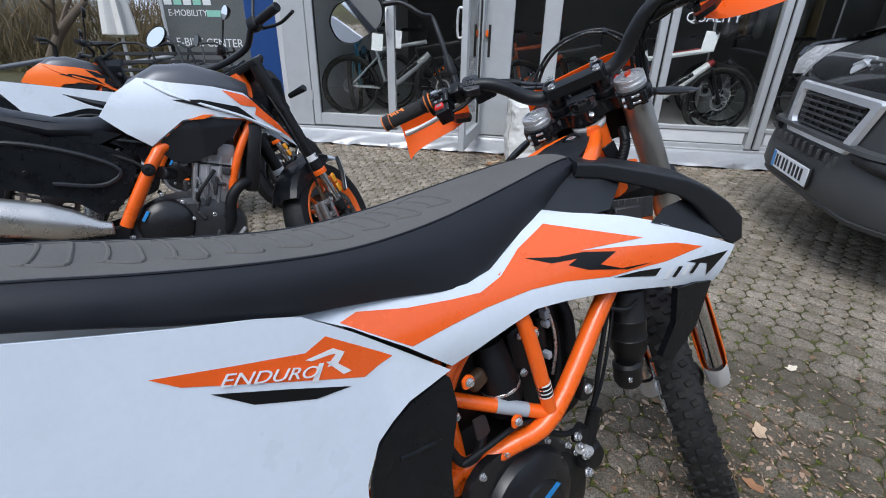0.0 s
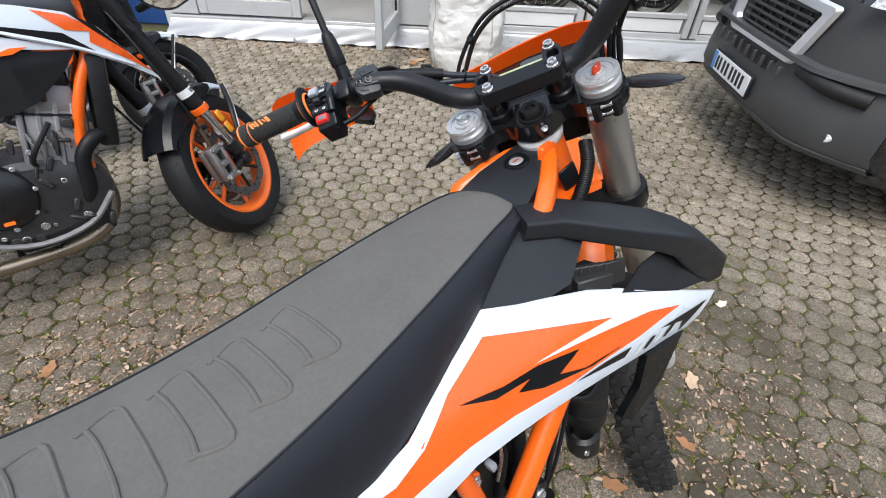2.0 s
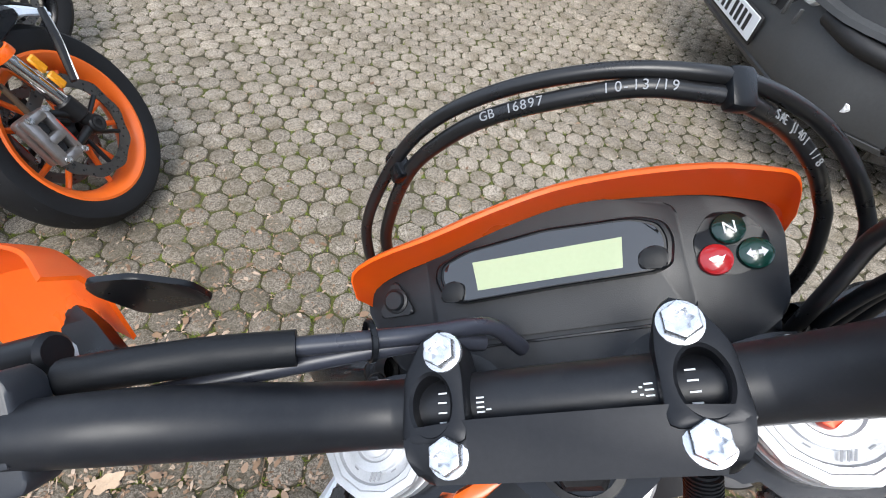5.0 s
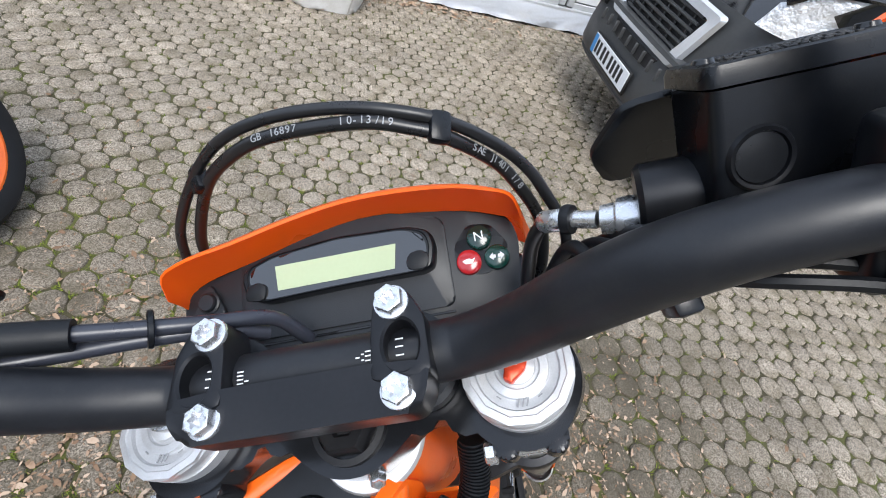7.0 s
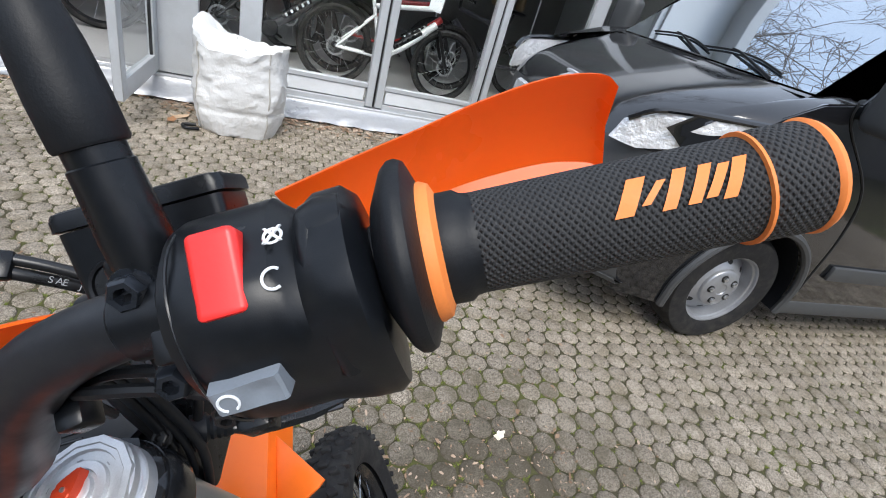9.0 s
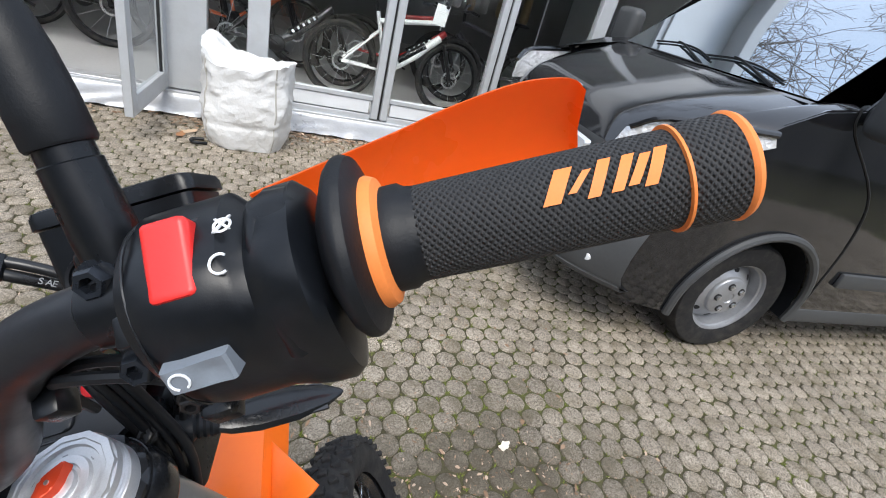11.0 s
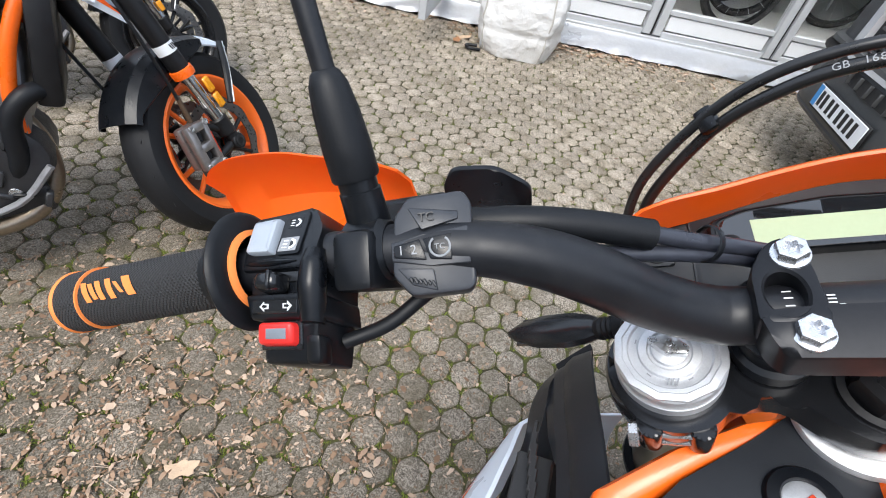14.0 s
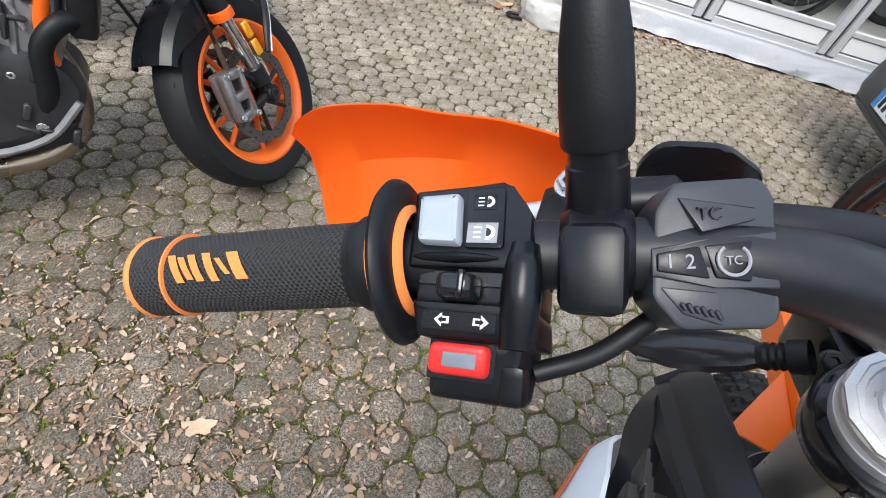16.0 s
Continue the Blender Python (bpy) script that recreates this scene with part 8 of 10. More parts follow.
for s in (-1, 1):
    B_("swingarm", rbox(0.03, 0.55, 0.06, 0.01, 2, pose(s * 0.10, -0.78, -0.76, 12, 0, 0)), M_alu, "aluminium swingarm")
B_("side_stand", sweep([(-0.12, -0.50, -0.80), (-0.20, -0.49, -0.98), (-0.275, -0.47, -1.085)], 0.012, 10, 4), M_engineblack, "black side stand")

# ---- dark grey panel van: x towards the shop, y ahead, z up ----
VA = frame_of(Vector((2.36, 2.98, 0)), (0.25, 0.968, 0), (-0.968, 0.25, 0), (0, 0, 1))
M_vanpaint = mat("black_metallic_paint", (0.012, 0.0125, 0.015), 0.07, metal=0.2, var=0.08, scale=3, coat=0.9, dirt=(0.05, 0.05, 0.05), dscale=3, damount=0.2)
M_vanplast = mat("dark_grey_bumper_plastic", (0.058, 0.060, 0.062), 0.5, var=0.12, scale=6, bump=0.15, bscale=600)
M_headlamp = mat("headlamp_reflector", (0.92, 0.93, 0.95), 0.16, metal=0.25, var=0.12, scale=14, bump=0.5, bscale=18, coat=1.0)
M_grille = mat("satin_chrome_trim", (0.80, 0.82, 0.85), 0.22, metal=0.55, var=0.05, scale=5)
M_wheelpaint = mat("silver_steel_wheel", (0.36, 0.37, 0.39), 0.36, metal=0.5, var=0.1, scale=8, dirt=(0.2, 0.19, 0.18), dscale=10, damount=0.3)
van = thing("panel_van", VA @ pose(-0.07, -2.3, 0), "black panel van with grey bumper parked beside the shop", "van")
XC = -0.07


def VP(name, bm, material, label="", parent=None, angle=38):
    return part(name, bm, material, parent or van, label, VA, angle=angle)


def nose(u):
    """How far the front recedes at u = -1..1 across the van."""
    return -0.04 * u * u - 0.34 * max(0.0, abs(u) - 0.62) ** 1.6 * 3.2


def strip(rows, us=None):
    """Skins rows of (half width, y, z) across the van, following the plan of the nose."""
    us = us or [k / 12 for k in range(-12, 13)]
    return loft([[(XC + u * hw, y + nose(u) * kf, z) for hw, y, z, kf in rows] for u in us], closed=False)


HW = 0.885
VP("bumper", strip([(HW - 0.06, -0.20, 0.30, 1), (HW - 0.02, -0.07, 0.335, 1), (HW, -0.01, 0.37, 1), (HW, 0.014, 0.42, 1), (HW, 0.012, 0.52, 1), (HW, 0.00, 0.60, 1), (HW, -0.02, 0.68, 1), (HW, -0.05, 0.72, 1)]), M_vanplast, "dark grey plastic front bumper", angle=30)
VP("bumper_lip", strip([(HW - 0.04, -0.10, 0.318, 1), (HW, -0.02, 0.338, 1), (HW, -0.004, 0.362, 1), (HW - 0.03, -0.01, 0.372, 1)]), M_vanplast)
VP("bumper_step", strip([(HW, 0.018, 0.695, 1), (HW, 0.012, 0.715, 1), (HW, -0.03, 0.725, 1)]), M_vanplast)
VP("front_panel", strip([(HW, -0.03, 0.70, 1), (HW, -0.04, 0.85, 1), (HW - 0.01, -0.055, 0.985, 1)]), M_vanplast, "dark grey front panel")
hood = VP("bonnet", strip([(HW - 0.01, -0.055, 0.985, 1), (HW - 0.03, -0.085, 1.055, 1), (HW - 0.04, -0.14, 1.115, 1), (HW - 0.05, -0.26, 1.18, 0.8), (HW - 0.06, -0.45, 1.255, 0.5), (HW - 0.08, -0.70, 1.33, 0.25), (HW - 0.10, -0.85, 1.372, 0.1)]), M_vanpaint, "glossy black bonnet")
VP("cowl", strip([(HW - 0.10, -0.83, 1.362, 0), (HW - 0.10, -0.87, 1.360, 0), (HW - 0.11, -0.93, 1.370, 0)]), M_vanplast, "black plastic cowl below the windscreen")
for k in range(5):
    VP("cowl_slat", rbox(0.5, 0.008, 0.006, 0.001, 1, pose(0.1, -0.82 - 0.02 * k, 1.381)), M_vanplast)
wsr = [(HW - 0.10, -0.89, 1.380, 0), (HW - 0.13, -1.14, 1.61, 0), (HW - 0.17, -1.50, 1.91, 0), (HW - 0.20, -1.76, 2.08, 0)]
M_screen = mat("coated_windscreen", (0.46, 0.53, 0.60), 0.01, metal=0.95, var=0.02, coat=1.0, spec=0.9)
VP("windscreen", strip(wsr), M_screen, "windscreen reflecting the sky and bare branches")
VP("roof", strip([(HW - 0.20, -1.78, 2.085, 0), (HW - 0.15, -1.95, 2.2, 0), (HW - 0.10, -2.2, 2.27, 0), (HW - 0.10, -5.0, 2.27, 0), (HW - 0.10, -5.05, 0.5, 0)]), M_vanpaint, "black van roof and rear")
# flanks with the wheel arch cut out
for s in (-1, 1):
    X = XC + s * HW
    WX, WZ, WR = -1.02, 0.345, 0.43
    top = [(-0.62, 1.27), (-0.80, 1.36), (-1.02, 1.40), (-1.20, 1.60), (-1.60, 2.08), (-1.9, 2.22), (-5.0, 2.25)]
    arch = [(WX + WR * math.cos(a), WZ + WR * math.sin(a)) for a in [radians(-12 + 204 * k / 20) for k in range(21)]]
    front_poly = [(-0.30, 0.28), (-0.30, 0.72), (-0.34, 1.0), (-0.55, 1.20)] + top[:3] + [(-1.02, WZ + WR)] + [p for p in arch if p[0] > WX - 0.001][::-1]
    rear_poly = [(-1.02, WZ + WR)] + [p for p in arch if p[0] < WX + 0.001][1:] + [(-1.46, 0.255), (-5.0, 0.255), (-5.0, 2.25)] + top[::-1][1:-3] + [(-1.02, 1.40)]

    def bulge(y, z, X=X, s=s):
        return s * X + s * 0 + 0.05 * (1 - ((z - 0.9) / 0.9) ** 2) - 0.10 * max(0.0, z - 1.35) ** 1.2 - 0.35 * max(0.0, y + 0.62) ** 1.3

    VP("front_wing", skin(front_poly, bulge, 0.01, sign=s, grain=0.09), M_vanpaint, "glossy black front wing", angle=60)
    VP("door_flank", skin(rear_poly, bulge, 0.01, sign=s, grain=0.25), M_vanpaint, "glossy black cab door and flank", angle=60)
    VP("arch_trim", sweep([(s * (bulge(y, z) + 0.012), y, z) for y, z in arch[::2]], 0.022, 8, 3), M_vanplast, "grey wheel-arch trim")
    VP("arch_liner", loft([[(X - s * d, WX + (WR - 0.01) * math.cos(a), WZ + (WR - 0.01) * math.sin(a)) for a in [radians(-12 + 204 * k / 20) for k in range(21)]] for d in (-0.02, 0.30)], closed=False), M_rubber)
    VP("sill", rbox(0.06, 3.4, 0.10, 0.02, 2, pose(X + s * 0.01, -3.15, 0.29)), M_vanplast, "grey plastic sill")
    VP("rub_strip", rbox(0.025, 1.1, 0.09, 0.008, 2, pose(X + s * 0.055, -2.15, 0.56)), M_vanplast, "grey rubbing strip")
    VP("door_gap", sweep([(s * (bulge(y, z) + 0.002), y, z) for y, z in ((-1.50, 0.42), (-1.47, 0.8), (-1.36, 1.05), (-1.02, 1.30), (-0.98, 1.40))], 0.005, 6, 4), M_gasket)
    sw_ = [(-1.10, 1.42), (-1.22, 1.55), (-1.62, 2.0), (-2.3, 2.02), (-2.3, 1.42)]
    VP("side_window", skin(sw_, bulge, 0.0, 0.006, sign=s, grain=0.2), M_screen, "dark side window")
    mr_ = VP("door_mirror", rbox(0.22, 0.13, 0.30, 0.05, 3, pose(X + s * 0.17, -1.02, 1.45, 0, 0, s * 12)), M_vanplast, "black door mirror")
    VP("mirror_arm", rbox(0.16, 0.06, 0.08, 0.02, 2, pose(X + s * 0.06, -1.06, 1.38)), M_vanplast, parent=mr_)
    edge = [(HW - 0.04, -0.16, 1.120), (HW - 0.05, -0.28, 1.186), (HW - 0.06, -0.46, 1.256), (HW - 0.08, -0.71, 1.331), (HW - 0.10, -0.94, 1.388)]
    low = [(-0.34, 1.00), (-0.52, 1.17), (-0.62, 1.262), (-0.80, 1.352), (-1.02, 1.392)]
    VP("wing_top", loft([[(XC + s * w, y, z - 0.004), (s * (bulge(yl, zl) - 0.05), (y + yl) / 2, (z + zl) / 2 + 0.018), (s * (bulge(yl, zl) + 0.004), yl, zl)] for (w, y, z), (yl, zl) in zip(edge, low)], closed=False), M_vanpaint, "glossy black wing top", angle=60)
    # headlamp sweeping back along the wing
    hl = [(-0.055, 0.99), (-0.075, 1.085), (-0.19, 1.165), (-0.60, 1.215), (-0.63, 1.175), (-0.33, 1.045), (-0.14, 0.985)]

    def lampx(y, z, X=X, s=s):
        t = min(max((-0.05 - y) / 0.55, 0), 1)
        return s * (XC * 1.0) + 0.60 + 0.285 * t ** 0.6 + 0.055

    VP("headlamp", skin(hl, lampx, 0.02, sign=s, grain=0.05), M_headlamp, "clear swept-back headlamp", angle=60)
    VP("headlamp_brow", sweep([(s * (lampx(y, z) + 0.004), y, z + 0.012) for y, z in hl[1:4]], 0.016, 8, 4), M_vanpaint)
    fog = VP("fog_lamp", lathe([(0, 0.008), (0.018, 0.009), (0.023, 0.003), (0.030, 0.0)], 20, pose(XC + s * 0.745, -0.125, 0.45, -90, 0, 0) @ pose(0, 0, 0, 0, s * 28, 0)), M_headlamp, "round fog lamp")
    sc_ = [(XC + s * 0.48, -0.028, 0.675), (XC + s * 0.66, -0.065, 0.655), (XC + s * 0.80, -0.18, 0.645)]
    VP("air_scoop", sweep(sc_, 0.036, 10, 4), M_gasket, "dark bumper air scoop")
    # wheels
    for wy in (WX, -4.05):
        wm = frame_of(Vector((X - s * 0.10, wy, 0.342)), (0, 1, 0), (0, 0, 1), (s, 0, 0))
        w = VP("wheel", moved(lathe([(0.222, -0.02), (0.224, 0.083), (0.220, 0.090), (0.213, 0.088), (0.209, 0.072), (0.200, 0.066), (0.196, 0.030), (0.191, 0.004), (0.184, 0.010), (0.130, 0.050), (0.122, 0.054), (0.119, 0.068), (0.114, 0.074), (0.080, 0.082), (0.048, 0.085), (0.034, 0.085), (0.030, 0.080), (0, 0.080)], 48), wm), M_wheelpaint, "silver steel wheel")
        VP("tyre", moved(lathe([(0.215, -0.10), (0.27, -0.108), (0.325, -0.10), (0.343, -0.07), (0.345, 0.0), (0.343, 0.07), (0.325, 0.10), (0.27, 0.108), (0.218, 0.092)], 64), wm), M_tyre, "black van tyre", w)
        for k in range(16):
            a = 2 * math.pi * k / 16
            if k % 2 == 0:
                VP("wheel_hole", moved(lathe([(0, 0.0), (0.019, 0.0)], 14), wm @ Matrix.Rotation(a, 4, 'Z') @ Matrix.Translation((0.1580, 0, 0.0305)) @ Matrix.Rotation(radians(36.5), 4, 'Y')), M_gasket, parent=w)
        for k in range(5):
            a = 2 * math.pi * k / 5
            VP("wheel_nut", moved(lathe([(0.014, 0), (0.013, 0.012), (0.006, 0.014), (0, 0.010)], 6), wm @ pose(0.075 * math.cos(a), 0.075 * math.sin(a), 0.084)), M_zinc, parent=w)
            VP("nut_recess", moved(lathe([(0.013, 0.0022), (0.021, 0.0018), (0.0215, -0.003)], 16), wm @ pose(0.075 * math.cos(a), 0.075 * math.sin(a), 0.0835)), M_gasket, parent=w)
# grille with a bright frame
GT = [(-0.60, 0.955), (0.345, 0.975), (0.350, 0.700), (0.300, 0.650), (-0.455, 0.655)]


def on_nose(x, z, d):
    return (x, -0.035 - 0.10 * max(0.0, z - 0.85) + nose((x - XC) / HW) + d, z)


cx, cz = -0.110, 0.815
outer = rounded(GT, 0.03, 5)
inner_ = [(cx + (x - cx) * 0.80, cz + (z - cz) * 0.64) for x, z in outer]
n_ = len(outer)
vs = [on_nose(x, z, 0.012) for x, z in outer] + [on_nose(cx + (x - cx) * 0.97, cz + (z - cz) * 0.94, 0.034) for x, z in outer] + [on_nose(cx + (x - cx) * 0.83, cz + (z - cz) * 0.70, 0.034) for x, z in outer] + [on_nose(x, z, 0.006) for x, z in inner_]
fr = VP("grille_frame", mesh_of(vs, [(r * n_ + k, r * n_ + (k + 1) % n_, (r + 1) * n_ + (k + 1) % n_, (r + 1) * n_ + k) for r in range(3) for k in range(n_)]), M_grille, "satin silver grille surround")
VP("grille_back", mesh_of([on_nose(x, z, 0.008) for x, z in inner_], [tuple(range(n_))]), M_gasket, parent=fr)
for k in range(6):
    z = 0.735 + k * 0.034
    x0, x1 = -0.44 + (0.82 - z) * 0.28, 0.205 - (0.82 - z) * 0.25
    VP("grille_bar", sweep([on_nose(x0 + (x1 - x0) * q / 6, z, 0.016) for q in range(7)], 0.008, 6, 2), M_vanplast, parent=fr)
for k in range(6):
    x = -0.40 + k * 0.11
    VP("grille_post", rod(on_nose(x, 0.735, 0.012), on_nose(x, 0.905, 0.012), 0.006, 6), M_vanplast, parent=fr)
VP("lower_grille", strip([(0.40, 0.014, 0.585, 1), (0.42, 0.010, 0.65, 1)]), M_gasket)
for k in range(9):
    VP("lower_grille_rib", rbox(0.012, 0.02, 0.06, 0.003, 1, pose(XC - 0.38 + 0.095 * k, 0.018, 0.62)), M_vanplast)
# number plate: characters as plain bars
pl_m = frame_of(Vector((-0.012, 0.036, 0.476)), (-1, 0, 0), (0, 0.02, 1), (0, 1, -0.02))
npl = VP("number_plate", moved(rbox(0.52, 0.11, 0.006, 0.003, 1), pl_m), M_print, "white number plate with a blue band")
VP("plate_band", moved(rbox(0.042, 0.104, 0.002, 0.0006, 1), pl_m @ pose(-0.236, 0, 0.003)), M_blue, parent=npl)
for k, x in enumerate((-0.19, -0.145, -0.085, -0.035, 0.03, 0.08, 0.13, 0.18)):
    VP("plate_bar", moved(rbox(0.030, 0.074, 0.001, 0.0003, 1), pl_m @ pose(x, 0, 0.0035)), M_gasket, parent=npl)
VP("plate_holder", moved(rbox(0.54, 0.13, 0.012, 0.004, 1), pl_m @ pose(0, -0.004, -0.009)), M_gasket, parent=npl)
# badge and lettering patch on the bonnet's leading edge as plain shapes
VP("badge", moved(plate(rounded([(-0.05, -0.02), (0.0, -0.055), (0.05, 0.0), (0.02, 0.06), (-0.03, 0.05)], 0.012), 0.008), frame_of(Vector((-0.10, -0.105, 1.085)), (-1, 0, 0), (0, -0.6, 0.8), (0, 0.8, 0.6))), M_grille, "silver bonnet badge")
for k in range(2):
    VP("badge_limb", moved(sweep([(-0.06, 0.0 + 0.05 * k, 0), (0.0, 0.025 + 0.03 * k, 0.004), (0.075, 0.01 + 0.045 * k, 0)], 0.009, 6, 3), frame_of(Vector((-0.10, -0.100, 1.09)), (-1, 0, 0), (0, -0.6, 0.8), (0, 0.8, 0.6))), M_grille)
# wipers
def on_glass(x, y, lift):
    return (x, y, 1.38 + 0.92 * (-0.89 - y) + lift)


for x0, x1 in ((0.45, -0.10), (-0.02, -0.62)):
    wiper = VP("wiper", sweep([on_glass(x0, -0.930, 0.014), on_glass((2 * x0 + x1) / 3, -0.955, 0.013), on_glass((x0 + 2 * x1) / 3, -0.950, 0.013), on_glass(x1, -0.915, 0.014)], 0.0060, 6, 4), M_rubber, "black windscreen wiper")
    VP("wiper_arm", sweep([on_glass(x1 + 0.02, -0.880, 0.012), on_glass((x0 + x1) / 2, -0.935, 0.028), on_glass((2 * x0 + x1) / 3, -0.953, 0.024)], [0.010, 0.007, 0.005], 6, 3), M_rubber, parent=wiper)

# ---- naked motorcycles parked beside it ----
M_roadtyre = mat("black_road_tyre", (0.010, 0.0105, 0.012), 0.6, spec=0.3, var=0.25, scale=25, bump=0.1, bscale=500)
M_calipersilver = mat("machined_silver", (0.30, 0.285, 0.28), 0.35, metal=0.8, var=0.2, scale=60, bump=0.1, bscale=600)
M_rimorange = mat("orange_cast_wheel", (0.90, 0.16, 0.015), 0.35, var=0.05, scale=20)
M_exhaust = mat("heat_tinted_steel", (0.30, 0.25, 0.19), 0.3, metal=0.85, var=0.2, scale=10)
M_muffler = mat("brushed_steel_muffler", (0.55, 0.54, 0.52), 0.3, metal=0.9, var=0.1, scale=15, bump=0.05)
M_amber = mat("amber_reflector", (0.75, 0.30, 0.01), 0.25, coat=0.5)


M_tanktop = mat("metallic_grey_paint", (0.115, 0.12, 0.135), 0.35, metal=0.4, var=0.06, scale=10)


M_block = mat("cast_cylinder_block", (0.26, 0.26, 0.27), 0.45, metal=0.4, var=0.2, scale=40, bump=0.3, bscale=700)


def naked_bike(origin, heading, scheme, label, steer=36, lean=11, size=1.0):
    """Local frame: x right, y ahead, z up; the front tyre stands at the origin."""
    h, q = radians(heading), radians(lean)
    R = Vector((math.sin(h), -math.cos(h), 0))
    Y = Vector((math.cos(h), math.sin(h), 0))
    Z = Vector((0, 0, 1))
    m = frame_of(Vector((*origin, 0)), R * math.cos(q) + Z * math.sin(q), Y, Z * math.cos(q) - R * math.sin(q)) @ Matrix.Diagonal((size, size, size, 1))
    side_m, accent_m, rim_m, tail_m = scheme
    nb = thing("naked_motorcycle", m, label, "motorcycle", "parked naked motorcycles")

    def P(name, bm, material, lab="", parent=None, mm=None, angle=38):
        return part(name, bm, material, parent or nb, lab, mm or m, angle=angle)

    # steering parts turn round the head
    head = Vector((0, -0.30, 0.98))
    axis = Vector((0, -0.40, 0.917)).normalized()
    S = m @ Matrix.Translation(head) @ Matrix.Rotation(radians(steer), 4, axis) @ Matrix.Translation(-head)
    ax = Vector((0, 0.0, 0.30))

    def petal(s):
        rows = []
        n = 60
        for r0, wav, z in ((0.116, 0.0, 0.062), (0.150, 0.004, 0.062), (0.150, 0.004, 0.066), (0.116, 0.0, 0.066)):
            rows.append([((r0 + wav * math.cos(10 * 2 * math.pi * i / n)) * math.cos(2 * math.pi * i / n), (r0 + wav * math.cos(10 * 2 * math.pi * i / n)) * math.sin(2 * math.pi * i / n), s * z) for i in range(n)])
        return loft(rows + [rows[0]], caps=False)

    def wheel_at(c, frame_m, name):
        wm = frame_of(c, (0, 1, 0), (0, 0, 1), (1, 0, 0))
        w = P(name, moved(lathe([(0.216, -0.045), (0.222, -0.052), (0.214, -0.054), (0.200, -0.046), (0.185, -0.020), (0.182, 0), (0.185, 0.020), (0.200, 0.046), (0.214, 0.054), (0.222, 0.052), (0.216, 0.045)], 56), wm), rim_m, "cast motorcycle wheel", mm=frame_m)
        P("tyre", moved(lathe([(0.212, -0.045), (0.245, -0.062), (0.275, -0.058), (0.293, -0.036), (0.300, 0), (0.293, 0.036), (0.275, 0.058), (0.245, 0.062), (0.212, 0.045)], 64), wm), M_roadtyre, "black smooth road tyre", w, frame_m)
        for k in range(18):
            for e in (-1, 1):
                a = 2 * math.pi * (k + 0.25 * e) / 18
                P("tread_slit", rbox(0.018, 0.0035, 0.0012, m=wm @ Matrix.Rotation(a, 4, 'Z') @ frame_of(Vector((0.2885, 0, e * 0.0405)), (0.25 * e, 0.97, 0), Vector((0.97, -0.25 * e, 0)).cross(Vector((0.25 * e, 0.97, 0))) * -1, (0.97, -0.25 * e, 0))), M_gasket, "", w, frame_m)
        for k in range(5):
            for e in (-0.12, 0.12):
                a = 2 * math.pi * k / 5 + e
                p, q_ = wm @ Vector((0.05 * math.cos(a), 0.05 * math.sin(a), 0.012)), wm @ Vector((0.192 * math.cos(a + e * 0.9), 0.192 * math.sin(a + e * 0.9), 0))
                P("wheel_spoke", rod(p, q_, 0.010, 8, 0.008), rim_m, "", w, frame_m)
        P("hub", moved(lathe([(0.02, -0.06), (0.05, -0.045), (0.055, 0), (0.05, 0.045), (0.02, 0.06)], 20), wm), M_engineblack, "", w, frame_m)
        for s in ((-1, 1) if name == "front_wheel" else (1,)):
            disc = P("brake_disc", moved(petal(s), wm), M_disc, "wavy drilled brake disc", w, frame_m)
            for k in range(30 if s > 0 and name == "front_wheel" else 0):
                a = 2 * math.pi * k / 30
                P("disc_hole", moved(lathe([(0, 0.0006), (0.0034, 0.0006), (0.0036, 0.0)], 8), wm @ pose((0.128 + 0.007 * (k % 3)) * math.cos(a), (0.128 + 0.007 * (k % 3)) * math.sin(a), 0.066)), M_gasket, "", disc, frame_m)
            for k in range(6):
                a = 2 * math.pi * k / 6 + 0.3
                P("disc_arm", rod(wm @ Vector((0.035 * math.cos(a), 0.035 * math.sin(a), s * 0.058)), wm @ Vector((0.118 * math.cos(a + 0.25), 0.118 * math.sin(a + 0.25), s * 0.064)), 0.007, 8), M_engineblack, "", disc, frame_m)
        return w

    wheel_at(ax, S, "front_wheel")
    wheel_at(Vector((0, -1.48, 0.305)), m, "rear_wheel")
    for s in (-1, 1):
        up, mid, lo = Vector((s * 0.105, -0.325, 1.03)), Vector((s * 0.105, -0.108, 0.530)), Vector((s * 0.105, -0.030, 0.360))
        P("fork_tube", rod(up, mid, 0.029, 18), M_engineblack, "black fork tube", mm=S)
        ft = (up - mid).normalized()
        P("fork_label", rod(mid + ft * 0.062, mid + ft * 0.090, 0.0295, 18), M_print, "white fork label", mm=S)
        for k in range(3):
            P("label_bar", moved(rbox(0.0012, 0.004, 0.016, m=pose(s * 0.0292, -0.004 + 0.007 * k, 0, 14, 0, 0)), Matrix.Translation(mid + ft * 0.076) @ along((0, 0, 0), ft)), M_gasket, mm=S)
        P("fork_collar", lathe([(0.029, -0.012), (0.034, -0.011), (0.0355, 0.0), (0.034, 0.012), (0.029, 0.014)], 16, along(mid, up)), M_orangepaint, "orange fork collar", mm=S)
        P("fork_leg", rod(mid, lo, 0.0225, 16), M_chrome, "chromed fork leg", mm=S)
